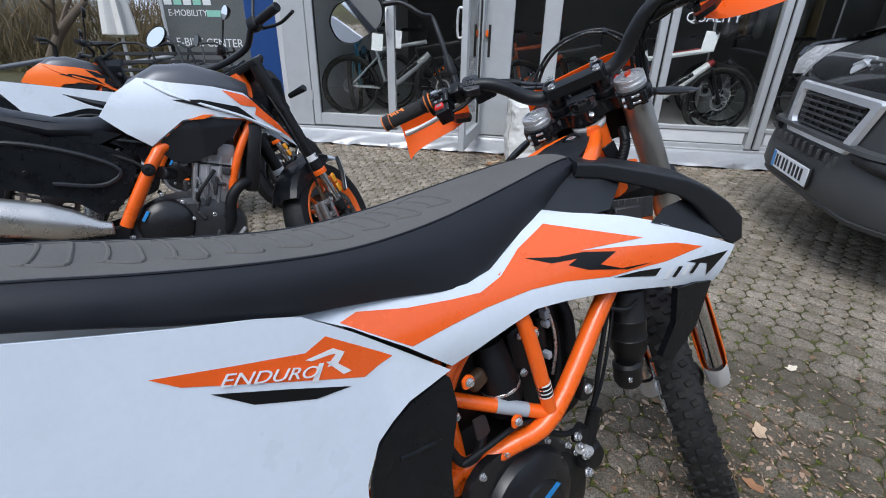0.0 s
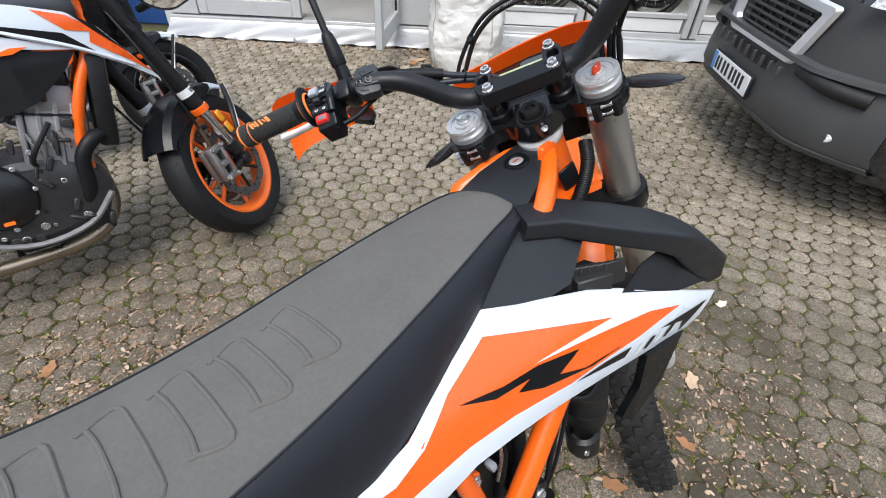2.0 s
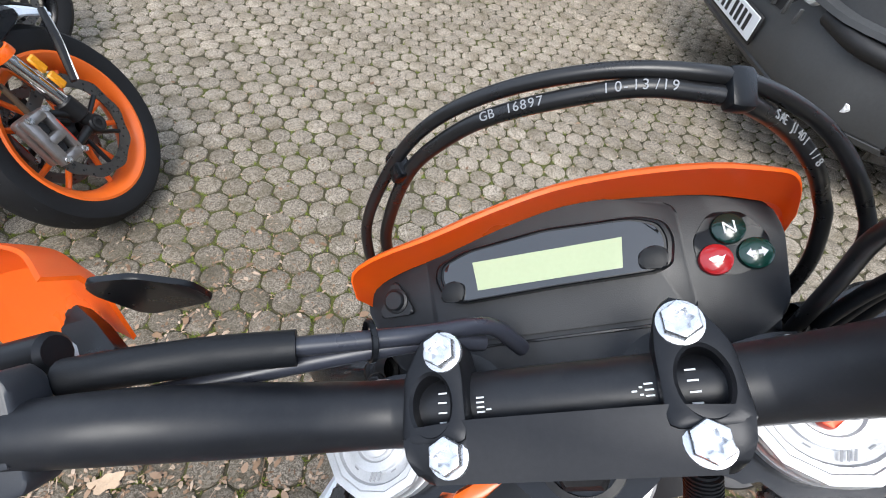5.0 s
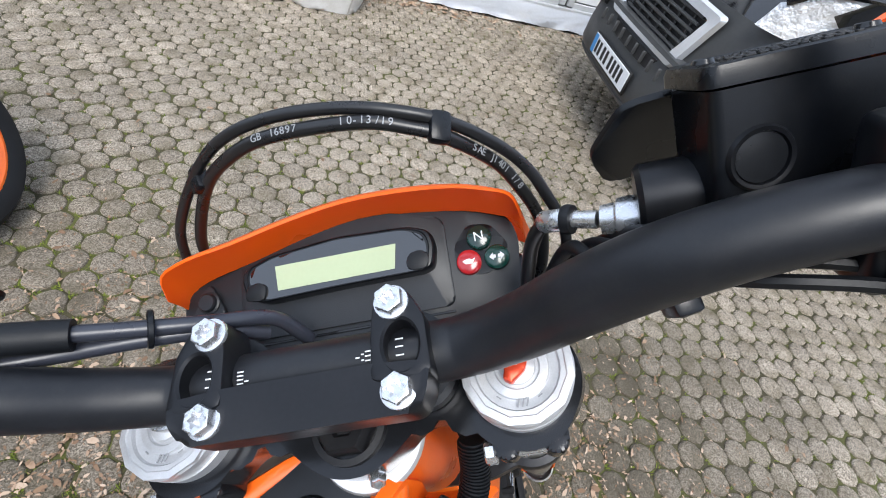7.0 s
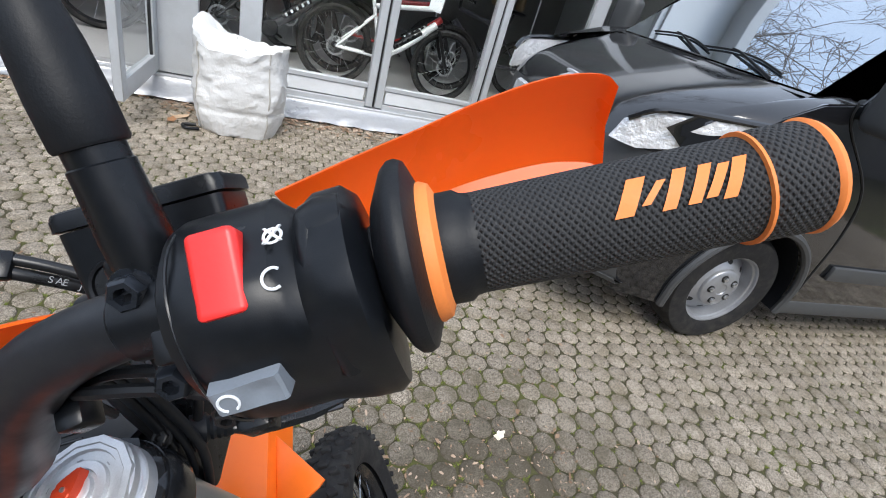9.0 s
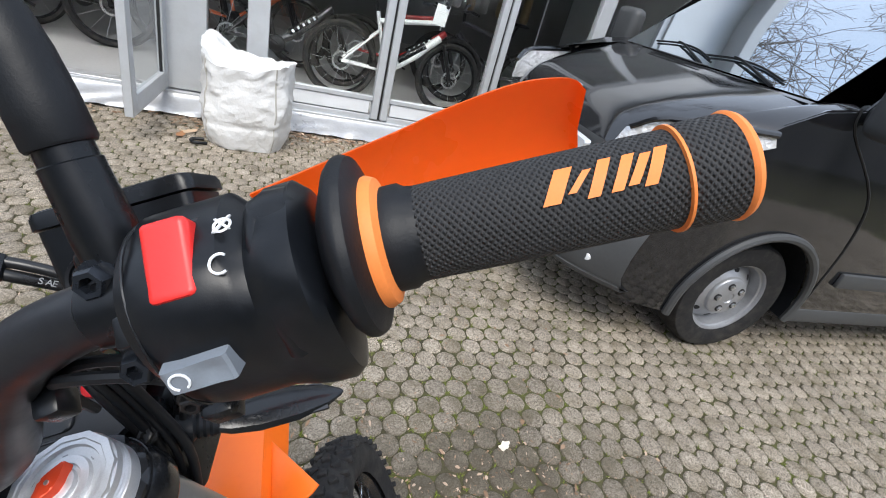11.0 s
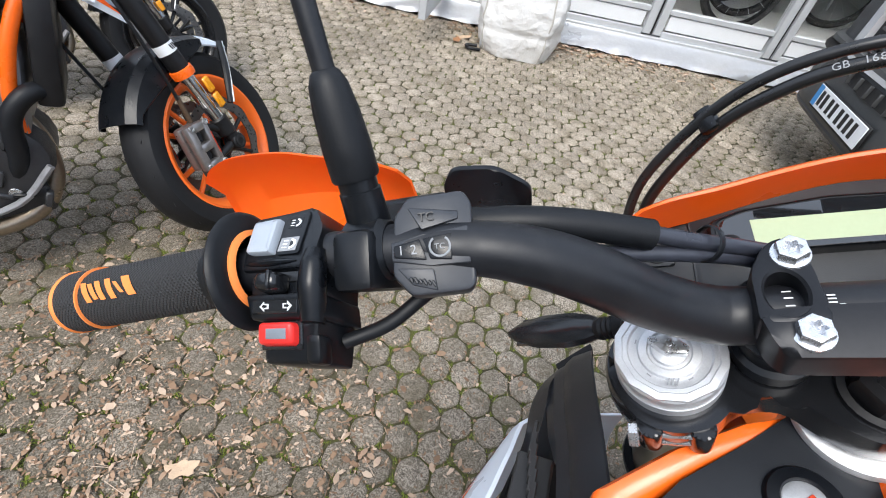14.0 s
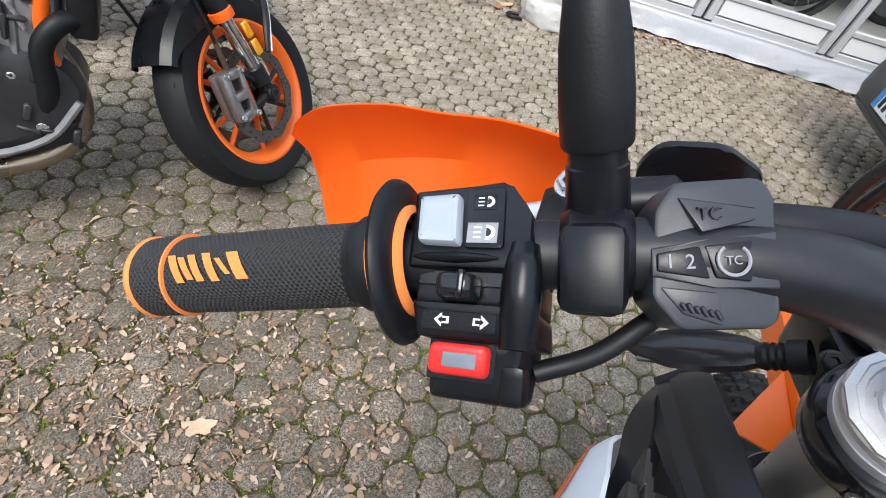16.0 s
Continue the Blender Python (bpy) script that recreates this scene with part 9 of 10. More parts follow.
        # cast fork foot: socket, axle boss and the caliper's two arms
        foot = P("fork_foot", join(rod(lo + Vector((0, -0.012, 0.026)), lo + Vector((0, 0.012, -0.028)), 0.029, 16, bevel=0.004), rod((s * 0.080, 0.0, 0.300), (s * 0.128, 0.0, 0.300), 0.027, 20, bevel=0.004), rod(lo, (s * 0.108, -0.002, 0.305), 0.022, 12), rod((s * 0.106, -0.012, 0.335), (s * 0.098, -0.098, 0.372), 0.014, 10, 0.010), rod((s * 0.106, -0.010, 0.300), (s * 0.098, -0.102, 0.262), 0.014, 10, 0.010), rod((s * 0.098, -0.098, 0.372), (s * 0.098, -0.102, 0.262), 0.010, 10)), M_engineblack, "black cast fork foot", mm=S)
        P("axle_end", lathe([(0.018, 0.0), (0.018, 0.003), (0.011, 0.003), (0.010, -0.008), (0, -0.008)], 20, along((s * 0.128, 0, 0.300), (s * 0.2, 0, 0.300))), M_gasket, "", foot, S)
        for dz in (-0.024, 0.024):
            P("reflector", rbox(0.012, 0.026, 0.046, 0.004, 1, pose(s * 0.140, -0.052 - dz * 0.44, 0.462 + dz, 24, 0, 0)), M_amber, "amber side reflector", mm=S)
        CM = frame_of(Vector((s * 0.094, -0.135, 0.318)), (s, 0, 0), Vector((0, 0.985, 0.17)), Vector((0, -0.17, 0.985)))
        if s < 0:
            CM = CM @ Matrix.Diagonal((-1, 1, 1, 1))
        bodies = [rbox(0.026, 0.030, 0.140, 0.008, 2, CM @ pose(0.016, -0.030, 0)), rbox(0.030, 0.022, 0.140, 0.007, 2, CM @ pose(0.016, 0.028, 0))]
        for z_ in (-0.060, -0.004, 0.058):
            bodies.append(rbox(0.030, 0.050, 0.026, 0.007, 2, CM @ pose(0.017, 0.0, z_)))
        bodies.append(rbox(0.030, 0.075, 0.135, 0.010, 2, CM @ pose(-0.026, 0, 0)))
        cal = P("brake_caliper", join(*bodies), M_calipersilver, "silver radial brake caliper", mm=S)
        for z_ in (-0.032, 0.027):
            P("caliper_piston", moved(lathe([(0, 0.004), (0.015, 0.004), (0.0165, 0.0)], 20), CM @ pose(0.006, 0, z_, 0, 90, 0)), M_gasket, "", cal, S)
        for y_, z_ in ((0.032, 0.064), (0.034, -0.066), (-0.030, 0.062), (-0.030, -0.060)):
            P("caliper_bolt", moved(lathe([(0, 0.004), (0.004, 0.004), (0.0045, 0.006), (0.0085, 0.006), (0.0095, 0.0)], 14), CM @ pose(0.030, y_, z_, 0, 90, 0)), M_zinc, "", cal, S)
        P("caliper_stripe", moved(rbox(0.0012, 0.0035, 0.070, 0.0003, 1), CM @ pose(0.0312, 0.034, -0.004)), M_redanod, "", cal, S)
        P("hose_fitting", rod((s * 0.108, -0.150, 0.392), (s * 0.112, -0.168, 0.470), 0.0085, 10, 0.007), M_brownrubber, mm=S)
        P("brake_hose", sweep([(s * 0.110, -0.160, 0.44), (s * 0.130, -0.215, 0.58), (s * 0.135, -0.265, 0.72), (s * 0.10, -0.29, 0.88), (s * 0.06, -0.30, 1.0)], 0.005, 6, 4), M_rubber, mm=S)
    # mudguard: a crowned shell with flat faceted cheeks behind the fork, a short pale tip ahead of it
    def shell_of(a0, a1, n_, skirt):
        rows_ = []
        for k in range(n_ + 1):
            a = radians(a0 + (a1 - a0) * k / n_)
            dip = skirt(k / n_)
            pts = [(-0.080, 0.318 - dip), (-0.078, 0.322), (-0.052, 0.337), (0, 0.343), (0.052, 0.337), (0.078, 0.322), (0.080, 0.318 - dip)]
            ring = [(x, ax.y + r_ * math.cos(a), ax.z + r_ * math.sin(a)) for x, r_ in pts]
            rows_.append(ring + [(x * 0.95, ax.y + (r_ - 0.004) * math.cos(a), ax.z + (r_ - 0.004) * math.sin(a)) for x, r_ in pts[::-1]])
        return loft(rows_)

    P("front_mudguard", shell_of(84, 158, 16, lambda f: 0.012 + 0.050 * math.sin(math.pi * min(1.0, f * 1.1)) ** 0.7), M_black, "black faceted front mudguard", mm=S, angle=14)
    P("mudguard_tip", shell_of(66, 83.5, 3, lambda f: 0.004 + 0.008 * f), M_white, "white mudguard tip", mm=S, angle=20)
    for s in (-1, 1):
        P("mudguard_stay", sweep([(s * 0.084, 0.105, 0.605), (s * 0.118, 0.055, 0.52), (s * 0.132, 0.010, 0.42)], [0.010, 0.012, 0.008], 8, 4), M_engineblack, "black mudguard stay", mm=S)
        P("stay_edge", sweep([(s * 0.090, 0.112, 0.607), (s * 0.124, 0.064, 0.521), (s * 0.138, 0.020, 0.42)], 0.003, 6, 4), M_zinc, mm=S)
    P("yoke", rbox(0.26, 0.07, 0.035, 0.01, 2, pose(0, -0.318, 1.03, 24, 0, 0)), M_engineblack, mm=S)
    P("lower_yoke", rbox(0.26, 0.06, 0.04, 0.01, 2, pose(0, -0.235, 0.83, 24, 0, 0)), M_engineblack, mm=S)
    P("handlebar", sweep([(-0.40, -0.46, 1.10), (-0.22, -0.40, 1.12), (-0.10, -0.345, 1.085), (0.10, -0.345, 1.085), (0.22, -0.40, 1.12), (0.40, -0.46, 1.10)], 0.014, 12, 5), M_bar, "black handlebar", mm=S)
    for s in (-1, 1):
        P("grip", rod((s * 0.28, -0.42, 1.115), (s * 0.405, -0.462, 1.10), 0.018, 14, bevel=0.003), M_rubber, mm=S)
        P("lever", sweep([(s * 0.24, -0.37, 1.11), (s * 0.32, -0.355, 1.10), (s * 0.42, -0.39, 1.095)], 0.007, 8, 3), M_engineblack, mm=S)
        P("switch_block", rbox(0.05, 0.05, 0.05, 0.01, 2, pose(s * 0.235, -0.405, 1.12)), M_black, mm=S)
        P("mirror_stem", sweep([(s * 0.215, -0.39, 1.13), (s * 0.25, -0.37, 1.25), (s * 0.30, -0.37, 1.31)], 0.006, 8, 4), M_bar, mm=S)
        hmx = frame_of(Vector((s * 0.345, -0.375, 1.325)), (-1, 0, 0), (0, 0.1, 0.995), (0, -0.995, 0.1))
        P("mirror_head", moved(lathe([(0, -0.03), (0.04, -0.026), (0.056, -0.008), (0.056, 0.0), (0.052, 0.0)], 20), hmx @ Matrix.Diagonal((1.25, 0.75, 1, 1))), M_black, mm=S)
        P("mirror_glass", moved(lathe([(0, -0.001), (0.052, -0.001)], 20), hmx @ Matrix.Diagonal((1.25, 0.75, 1, 1))), M_mirror, mm=S)
        P("turn_signal", rod((s * 0.14, -0.20, 0.88), (s * 0.24, -0.21, 0.88), 0.012, 10, 0.016, 0.003), M_blackgloss, mm=S)
    P("headlamp", loft([[(x * w, -0.155 - 0.05 * abs(x) + d, z) for x, z in ((-1, 0.97), (-0.5, 1.04), (0.5, 1.04), (1, 0.97), (0.9, 0.86), (0.4, 0.79), (-0.4, 0.79), (-0.9, 0.86))] for w, d in ((0.10, -0.10), (0.115, -0.03), (0.10, 0.03), (0.07, 0.05))]), M_black, "black angular headlamp", mm=S)
    P("instrument", rbox(0.14, 0.10, 0.03, 0.01, 2, pose(0, -0.24, 1.07, 35, 0, 0)), M_black, mm=S)
    P("head_tube", rod((0, -0.335, 1.02), (0, -0.235, 0.80), 0.035, 18), M_orangepaint)
    # bodywork
    tank_secs = []
    for y, zb, zt, w in ((-0.30, 0.90, 0.985, 0.05), (-0.40, 0.88, 1.03, 0.11), (-0.52, 0.86, 1.068, 0.135), (-0.64, 0.85, 1.065, 0.135), (-0.74, 0.84, 1.01, 0.115), (-0.83, 0.82, 0.915, 0.08)):
        ring = []
        for k in range(16):
            a = 2 * math.pi * k / 16
            ring.append((w * math.copysign(abs(math.cos(a)) ** 0.7, math.cos(a)), y, (zb + zt) / 2 + (zt - zb) / 2 * math.copysign(abs(math.sin(a)) ** 0.7, math.sin(a))))
        tank_secs.append(ring)
    P("tank", loft(tank_secs), M_tanktop, "metallic grey fuel tank top")

    def sx(y, z):
        return 0.150 + 0.05 * max(0.0, -abs(y + 0.52) + 0.30) / 0.3 - 0.10 * max(0.0, y + 0.32) - 0.9 * max(0.0, z - 0.90) ** 1.6 - 0.25 * max(0.0, 0.80 - z)

    for s in (-1, 1):
        wp = P("tank_panel", skin([(-0.855, 0.870), (-0.80, 0.945), (-0.705, 1.005), (-0.59, 0.980), (-0.45, 0.960), (-0.335, 0.930), (-0.265, 0.880), (-0.130, 0.690), (-0.22, 0.755), (-0.34, 0.825), (-0.50, 0.848), (-0.58, 0.835), (-0.705, 0.745), (-0.78, 0.80)], sx, 0.008, sign=s, grain=0.05), side_m, "angular tank panel with a sharp forward tip", angle=55)
        P("orange_decal", skin([(-0.415, 0.945), (-0.335, 0.922), (-0.265, 0.870), (-0.150, 0.722), (-0.215, 0.775), (-0.30, 0.840), (-0.29, 0.870), (-0.35, 0.882)], sx, 0.0, 0.0022, sign=s), accent_m if accent_m is not M_white else M_decal, "orange decal", wp)
        P("black_decal", skin([(-0.33, 0.930), (-0.27, 0.885), (-0.145, 0.712), (-0.205, 0.795), (-0.27, 0.862)], sx, 0.0, 0.0030, sign=s), M_decalblack, "", wp)
        P("black_decal", skin([(-0.60, 0.915), (-0.50, 0.910), (-0.36, 0.875), (-0.28, 0.800), (-0.42, 0.855), (-0.54, 0.895)], sx, 0.0, 0.0022, sign=s), M_decalblack, "", wp)
        P("panel_crease", sweep([(s * (sx(y, z) + 0.001), y, z) for y, z in ((-0.68, 0.99), (-0.60, 0.935), (-0.48, 0.885), (-0.34, 0.83), (-0.2, 0.755))], 0.007, 6, 4), side_m, "", wp)
        P("knee_panel", skin([(-0.70, 0.738), (-0.58, 0.828), (-0.50, 0.842), (-0.35, 0.820), (-0.40, 0.765), (-0.50, 0.69), (-0.58, 0.665), (-0.64, 0.675)], lambda y, z: sx(y, z) - 0.012, 0.010, sign=s), M_tank, "dark grey lower tank panel", angle=55)
        P("orange_flash", skin([(-0.56, 0.835), (-0.50, 0.852), (-0.46, 0.850), (-0.50, 0.835)], sx, 0.004, 0.003, sign=s), M_orange, "", wp)
        P("tail_panel", skin([(-0.76, 0.825), (-1.0, 0.925), (-1.25, 0.965), (-1.52, 1.012), (-1.64, 1.03), (-1.54, 0.94), (-1.39, 0.728), (-1.15, 0.71), (-0.94, 0.695), (-0.79, 0.78)] if tail_m is M_white else [(-0.80, 0.80), (-0.95, 0.85), (-1.30, 0.93), (-1.62, 1.0), (-1.45, 0.90), (-1.15, 0.80), (-0.95, 0.74)], lambda y, z: 0.13 - 0.06 * max(0, -1.0 - y), 0.006, sign=s, grain=0.06), tail_m, "tail panel", angle=55)
        P("rear_cover", skin(rounded([(-1.36, 0.80), (-1.15, 0.842), (-0.86, 0.765), (-0.77, 0.700), (-0.79, 0.62), (-0.86, 0.52), (-0.93, 0.495), (-1.00, 0.565), (-1.18, 0.635), (-1.36, 0.67)], 0.03), lambda y, z: 0.150 - 0.05 * (0.75 - z), 0.008, sign=s, grain=0.06), M_black, "black plastic side cover", angle=50)
        P("cover_edge", sweep([(s * 0.154, y, z) for y, z in ((-1.30, 0.775), (-1.15, 0.800), (-0.95, 0.740), (-0.83, 0.665), (-0.90, 0.615), (-1.05, 0.640))], 0.009, 8, 4), M_tank)
        for y_, z_ in ((-0.84, 0.69), (-0.88, 0.545), (-1.12, 0.69)):
            P("cover_screw", bolt((s * 0.152, y_, z_), (s, 0, 0), 0.008, 0.006), M_engineblack)
        P("side_cover", skin([(-0.78, 0.74), (-0.95, 0.73), (-1.15, 0.79), (-1.2, 0.74), (-1.02, 0.62), (-0.88, 0.50), (-0.84, 0.58)], lambda y, z: 0.135 - 0.1 * (0.75 - z), 0.006, sign=s), M_black, "black side cover")
        # orange frame
        P("frame_tube", sweep([(s * 0.09, -0.30, 0.86), (s * 0.105, -0.45, 0.80), (s * 0.13, -0.655, 0.745), (s * 0.152, -0.705, 0.70), (s * 0.160, -0.735, 0.655), (s * 0.162, -0.80, 0.55), (s * 0.155, -0.86, 0.445)], 0.024, 12, 4), M_orangepaint, "orange frame tube")
        P("frame_tube", sweep([(s * 0.12, -0.30, 0.84), (s * 0.14, -0.385, 0.70), (s * 0.13, -0.44, 0.55), (s * 0.11, -0.45, 0.45)], 0.017, 12, 4), M_orangepaint, "orange frame tube")
        P("frame_bolt", bolt((s * 0.184, -0.735, 0.657), (s, 0, 0), 0.020, 0.01), M_engineblack)
        P("footrest_plate", plate(rounded([(-0.84, 0.45), (-0.90, 0.30), (-1.02, 0.26), (-1.0, 0.42)][::-1], 0.02), 0.012, frame_of(Vector((s * 0.15, 0, 0)), (0, 1, 0), (0, 0, 1), (1, 0, 0)), 0.003), M_engineblack)
        P("footrest", rod((s * 0.16, -0.93, 0.34), (s * 0.26, -0.95, 0.345), 0.012, 10), M_engineblack)
        P("swingarm", rbox(0.035, 0.60, 0.075, 0.012, 2, pose(s * 0.11, -1.20, 0.35, 5, 0, 0)), M_engineblack, "black swingarm")
    seat_secs = []
    for y, z, w, hh in ((-0.745, 0.80, 0.06, 0.04), (-0.80, 0.835, 0.10, 0.05), (-0.90, 0.825, 0.14, 0.05), (-1.02, 0.835, 0.15, 0.05), (-1.14, 0.875, 0.13, 0.045), (-1.30, 0.945, 0.11, 0.035), (-1.50, 0.995, 0.07, 0.025)):
        seat_secs.append([(w * math.copysign(abs(math.cos(a)) ** 0.75, math.cos(a)), y, z + hh * math.sin(a)) for a in [2 * math.pi * k / 16 for k in range(16)]])
    P("seat", loft(seat_secs), M_seatside, "black motorcycle seat")
    # engine
    eng = P("cylinder_block", rbox(0.26, 0.17, 0.30, 0.02, 2, pose(0, -0.495, 0.555, -14, 0, 0)), M_block, "grey cast cylinder block")
    for k in range(4):
        P("block_rib", rbox(0.272, 0.018, 0.27, 0.005, 1, pose(0, -0.585 + 0.045 * k, 0.575 - 0.012 * k, -14, 0, 0)), M_block, "", eng)
    for k in range(4):
        P("block_stud", rod((0.134, -0.56 + 0.042 * k, 0.545 - 0.004 * k), (0.137, -0.572 + 0.042 * k, 0.605 - 0.004 * k), 0.006, 8), M_zinc, "", eng)
    P("head_gasket", rbox(0.274, 0.185, 0.008, 0.002, 1, pose(0, -0.506, 0.652, -14, 0, 0)), M_engineblack, "", eng)
    P("case_lip", sweep([(0.142, -0.86, 0.40), (0.145, -0.82, 0.30), (0.146, -0.68, 0.245), (0.146, -0.52, 0.27), (0.143, -0.42, 0.36)], 0.010, 8, 4), M_block, "", eng)
    P("cam_cover", rbox(0.26, 0.16, 0.05, 0.015, 2, pose(0, -0.478, 0.755, -14, 0, 0)), M_engineblack, "black cam cover", eng)
    P("cylinder_head", rbox(0.27, 0.20, 0.10, 0.025, 2, pose(0, -0.50, 0.70, -14, 0, 0)), M_block, "", eng)
    P("crankcase", loft([[(x, -0.64 + 0.235 * math.cos(a) * k_, 0.385 + 0.145 * math.sin(a) * k_) for a in [2 * math.pi * i / 24 for i in range(24)]] for x, k_ in ((-0.15, 0.75), (-0.135, 0.95), (-0.1, 1.0), (0.1, 1.0), (0.13, 0.95), (0.145, 0.78))]), M_engine, "grey crankcase", angle=30)
    P("sump", rbox(0.20, 0.30, 0.09, 0.02, 2, pose(0, -0.60, 0.25)), M_engine, "", eng)
    cc = P("clutch_cover", lathe([(0, 0.03), (0.06, 0.03), (0.07, 0.024), (0.095, 0.014), (0.105, 0.0), (0.11, -0.03)], 36, pose(0.145, -0.718, 0.425, 0, 90, 0)), M_coverblack, "round black clutch cover")
    P("cover_sticker", rbox(0.045, 0.012, 0.002, 0.0005, 1, pose(0.171, -0.785, 0.475, 0, 82, 0) @ pose(0, 0, 0, 0, 0, -35)), M_blue, "", cc)
    P("cover_flash", rbox(0.012, 0.03, 0.002, 0.0005, 1, pose(0.172, -0.72, 0.35, 0, 80, 0)), M_orange, "", cc)
    for k in range(9):
        a = 2 * math.pi * k / 9
        P("cover_bolt", bolt((0.15, -0.735 + 0.118 * math.cos(a), 0.435 + 0.118 * math.sin(a)), (1, 0, 0), 0.007, 0.006), M_zinc, "", cc)
    rnd_ = random.Random(heading)
    for k in range(12):
        y, z = rnd_.uniform(-0.86, -0.50), rnd_.uniform(0.25, 0.62)
        P("engine_bolt", bolt((0.138, y, z), (1, 0, 0), rnd_.uniform(0.006, 0.011), 0.008), M_zinc if k % 2 else M_engineblack, "", eng)
        if k % 4 == 0:
            P("engine_hose", sweep([(0.12, y, z), (0.16, y + rnd_.uniform(-0.08, 0.08), z + 0.05), (0.13, y + rnd_.uniform(-0.1, 0.1), z + 0.14)], 0.008, 8, 3), M_engineblack, "", eng)
    for k in range(26):
        y, z = rnd_.uniform(-0.84, -0.44), rnd_.uniform(0.26, 0.72)
        w_, h_ = rnd_.choice(((0.012, 0.06), (0.05, 0.012), (0.03, 0.03), (0.018, 0.045)))
        if (y + 0.735) ** 2 + (z - 0.435) ** 2 > 0.018:
            P("engine_boss", rbox(0.03, w_, h_, 0.004, 1, pose(0.128 + rnd_.uniform(0, 0.012), y, z, -14 if z > 0.5 else rnd_.uniform(-40, 40), 0, 0)), rnd_.choice((M_engine, M_engine, M_engineblack)), "", eng)
    for k in range(7):
        y, z = rnd_.uniform(-0.84, -0.5), rnd_.uniform(0.24, 0.36)
        P("engine_plug", lathe([(0, 0.008), (0.012, 0.008), (0.016, 0.004), (0.018, 0)], 14, pose(0.138, y, z, 0, 90, 0)), M_zinc if k % 3 == 0 else M_engine, "", eng)
    P("throttle_body", join(rod((0.05, -0.66, 0.62), (0.14, -0.70, 0.64), 0.026, 14, bevel=0.006), rod((0.06, -0.60, 0.66), (0.13, -0.61, 0.67), 0.022, 14, bevel=0.006)), M_engine, "", eng)
    P("radiator", rbox(0.30, 0.06, 0.30, 0.015, 2, pose(0, -0.335, 0.66, -12, 0, 0)), M_engineblack, "black radiator")
    P("radiator_hose", sweep([(0.10, -0.35, 0.545), (0.15, -0.40, 0.555), (0.155, -0.455, 0.50), (0.14, -0.475, 0.40), (0.12, -0.50, 0.34)], 0.024, 12, 5), M_rubber, "black radiator hose")
    P("header_pipe", sweep([(0.03, -0.47, 0.50), (0.04, -0.43, 0.40), (0.06, -0.44, 0.28), (0.09, -0.53, 0.20), (0.11, -0.75, 0.185), (0.14, -1.0, 0.22), (0.17, -1.08, 0.36)], 0.024, 14, 5), M_exhaust, "heat-tinted exhaust pipe")
    P("muffler", loft([[(0.205 + r_ * 0.8 * math.cos(a), y, z + r_ * math.sin(a)) for a in [2 * math.pi * k / 20 for k in range(20)]] for y, z, r_ in ((-0.895, 0.452, 0.024), (-0.93, 0.458, 0.032), (-1.00, 0.485, 0.056), (-1.07, 0.507, 0.070), (-1.30, 0.572, 0.074), (-1.40, 0.60, 0.058))]), M_muffler, "brushed steel muffler")
    P("shock", rod((0, -1.0, 0.42), (0, -0.92, 0.68), 0.035, 14), M_zinc)
    P("side_stand", sweep([(-0.14, -0.78, 0.28), (-0.22, -0.80, 0.15), (-0.245, -0.82, 0.055)], 0.013, 8, 3), M_engineblack, "black side stand")
    return nb


naked_bike((-0.462, 2.37), 28, (M_white, M_decal, M_rimorange, M_black), "white and orange naked motorcycle with orange wheels", 44, 11, 1.03)
naked_bike((-0.95, 3.35), 30, (M_white, M_decal, M_blackgloss, M_white), "white naked motorcycle with black wheels and white tail", 12, 11, 0.93)
naked_bike((-2.3, 4.15), 30, (M_orange, M_decalblack, M_blackgloss, M_black), "orange and black naked motorcycle", 10, 11, 0.92)

# plain wall added behind the camera to block low sky light and darken reflections
solo("wall_south", rbox(34, 0.3, 5.0, 0.01, 1, pose(1, -8.0, 2.5)), mat("dull_blocker_wall", (0.24, 0.235, 0.22), 0.85, var=0.12, scale=2, bump=0.3, bscale=90), "added plain wall that darkens the reflected horizon", "wall", kind="structure")

# two more added walls that block low sky light from the sides
for nm, x, y0, y1, hgt in (("wall_east", 16.0, -8.0, 12.0, 6.0), ("wall_west", -15.0, -8.0, 8.0, 4.5)):
    solo(nm, rbox(0.3, y1 - y0, hgt, 0.01, 1, pose(x, (y0 + y1) / 2, hgt / 2)), bpy.data.materials["dull_blocker_wall"], "added plain wall that darkens the reflected horizon", "wall", kind="structure")

# ---- yard behind: bicycle rack, sign, parasol, bare trees, hedge ----
bicycle(pose(-3.9, 4.75, 0.0, -5, 0, 35), (0.10, 0.11, 0.13), M_print, "dark city bicycle parked in the yard", 21)
bicycle(pose(-3.2, 5.6, 0.0, 5, 0, 20), (0.25, 0.27, 0.30), M_print, "grey bicycle parked in the yard", 22)
M_sign = mat("grey_banner", (0.115, 0.125, 0.125), 0.6, var=0.15, scale=2)
M_mint = mat("mint_print", (0.30, 0.62, 0.50), 0.6)
SG = frame_of(Vector((-3.35, 8.0, 0)), (0.985, -0.17, 0), (0.17, 0.985, 0), (0, 0, 1))
sign = thing("shop_banner", SG, "dark grey shop banner with white lettering on metal posts", "banner")
part("banner_sheet", rbox(1.45, 0.02, 1.9, 0.004, 1, pose(0, 0, 1.5)), M_sign, sign, "", SG)
for x in (-0.75, 0.75):
    part("banner_post", rod((x, 0, 0), (x, 0, 2.6), 0.03), M_alu, sign, "", SG)
words("banner_text", "E-BIKE CENTER", 0.165, M_print, sign, SG @ pose(-0.06, -0.014, 0.905, 90, 0, 0), "white lettering")
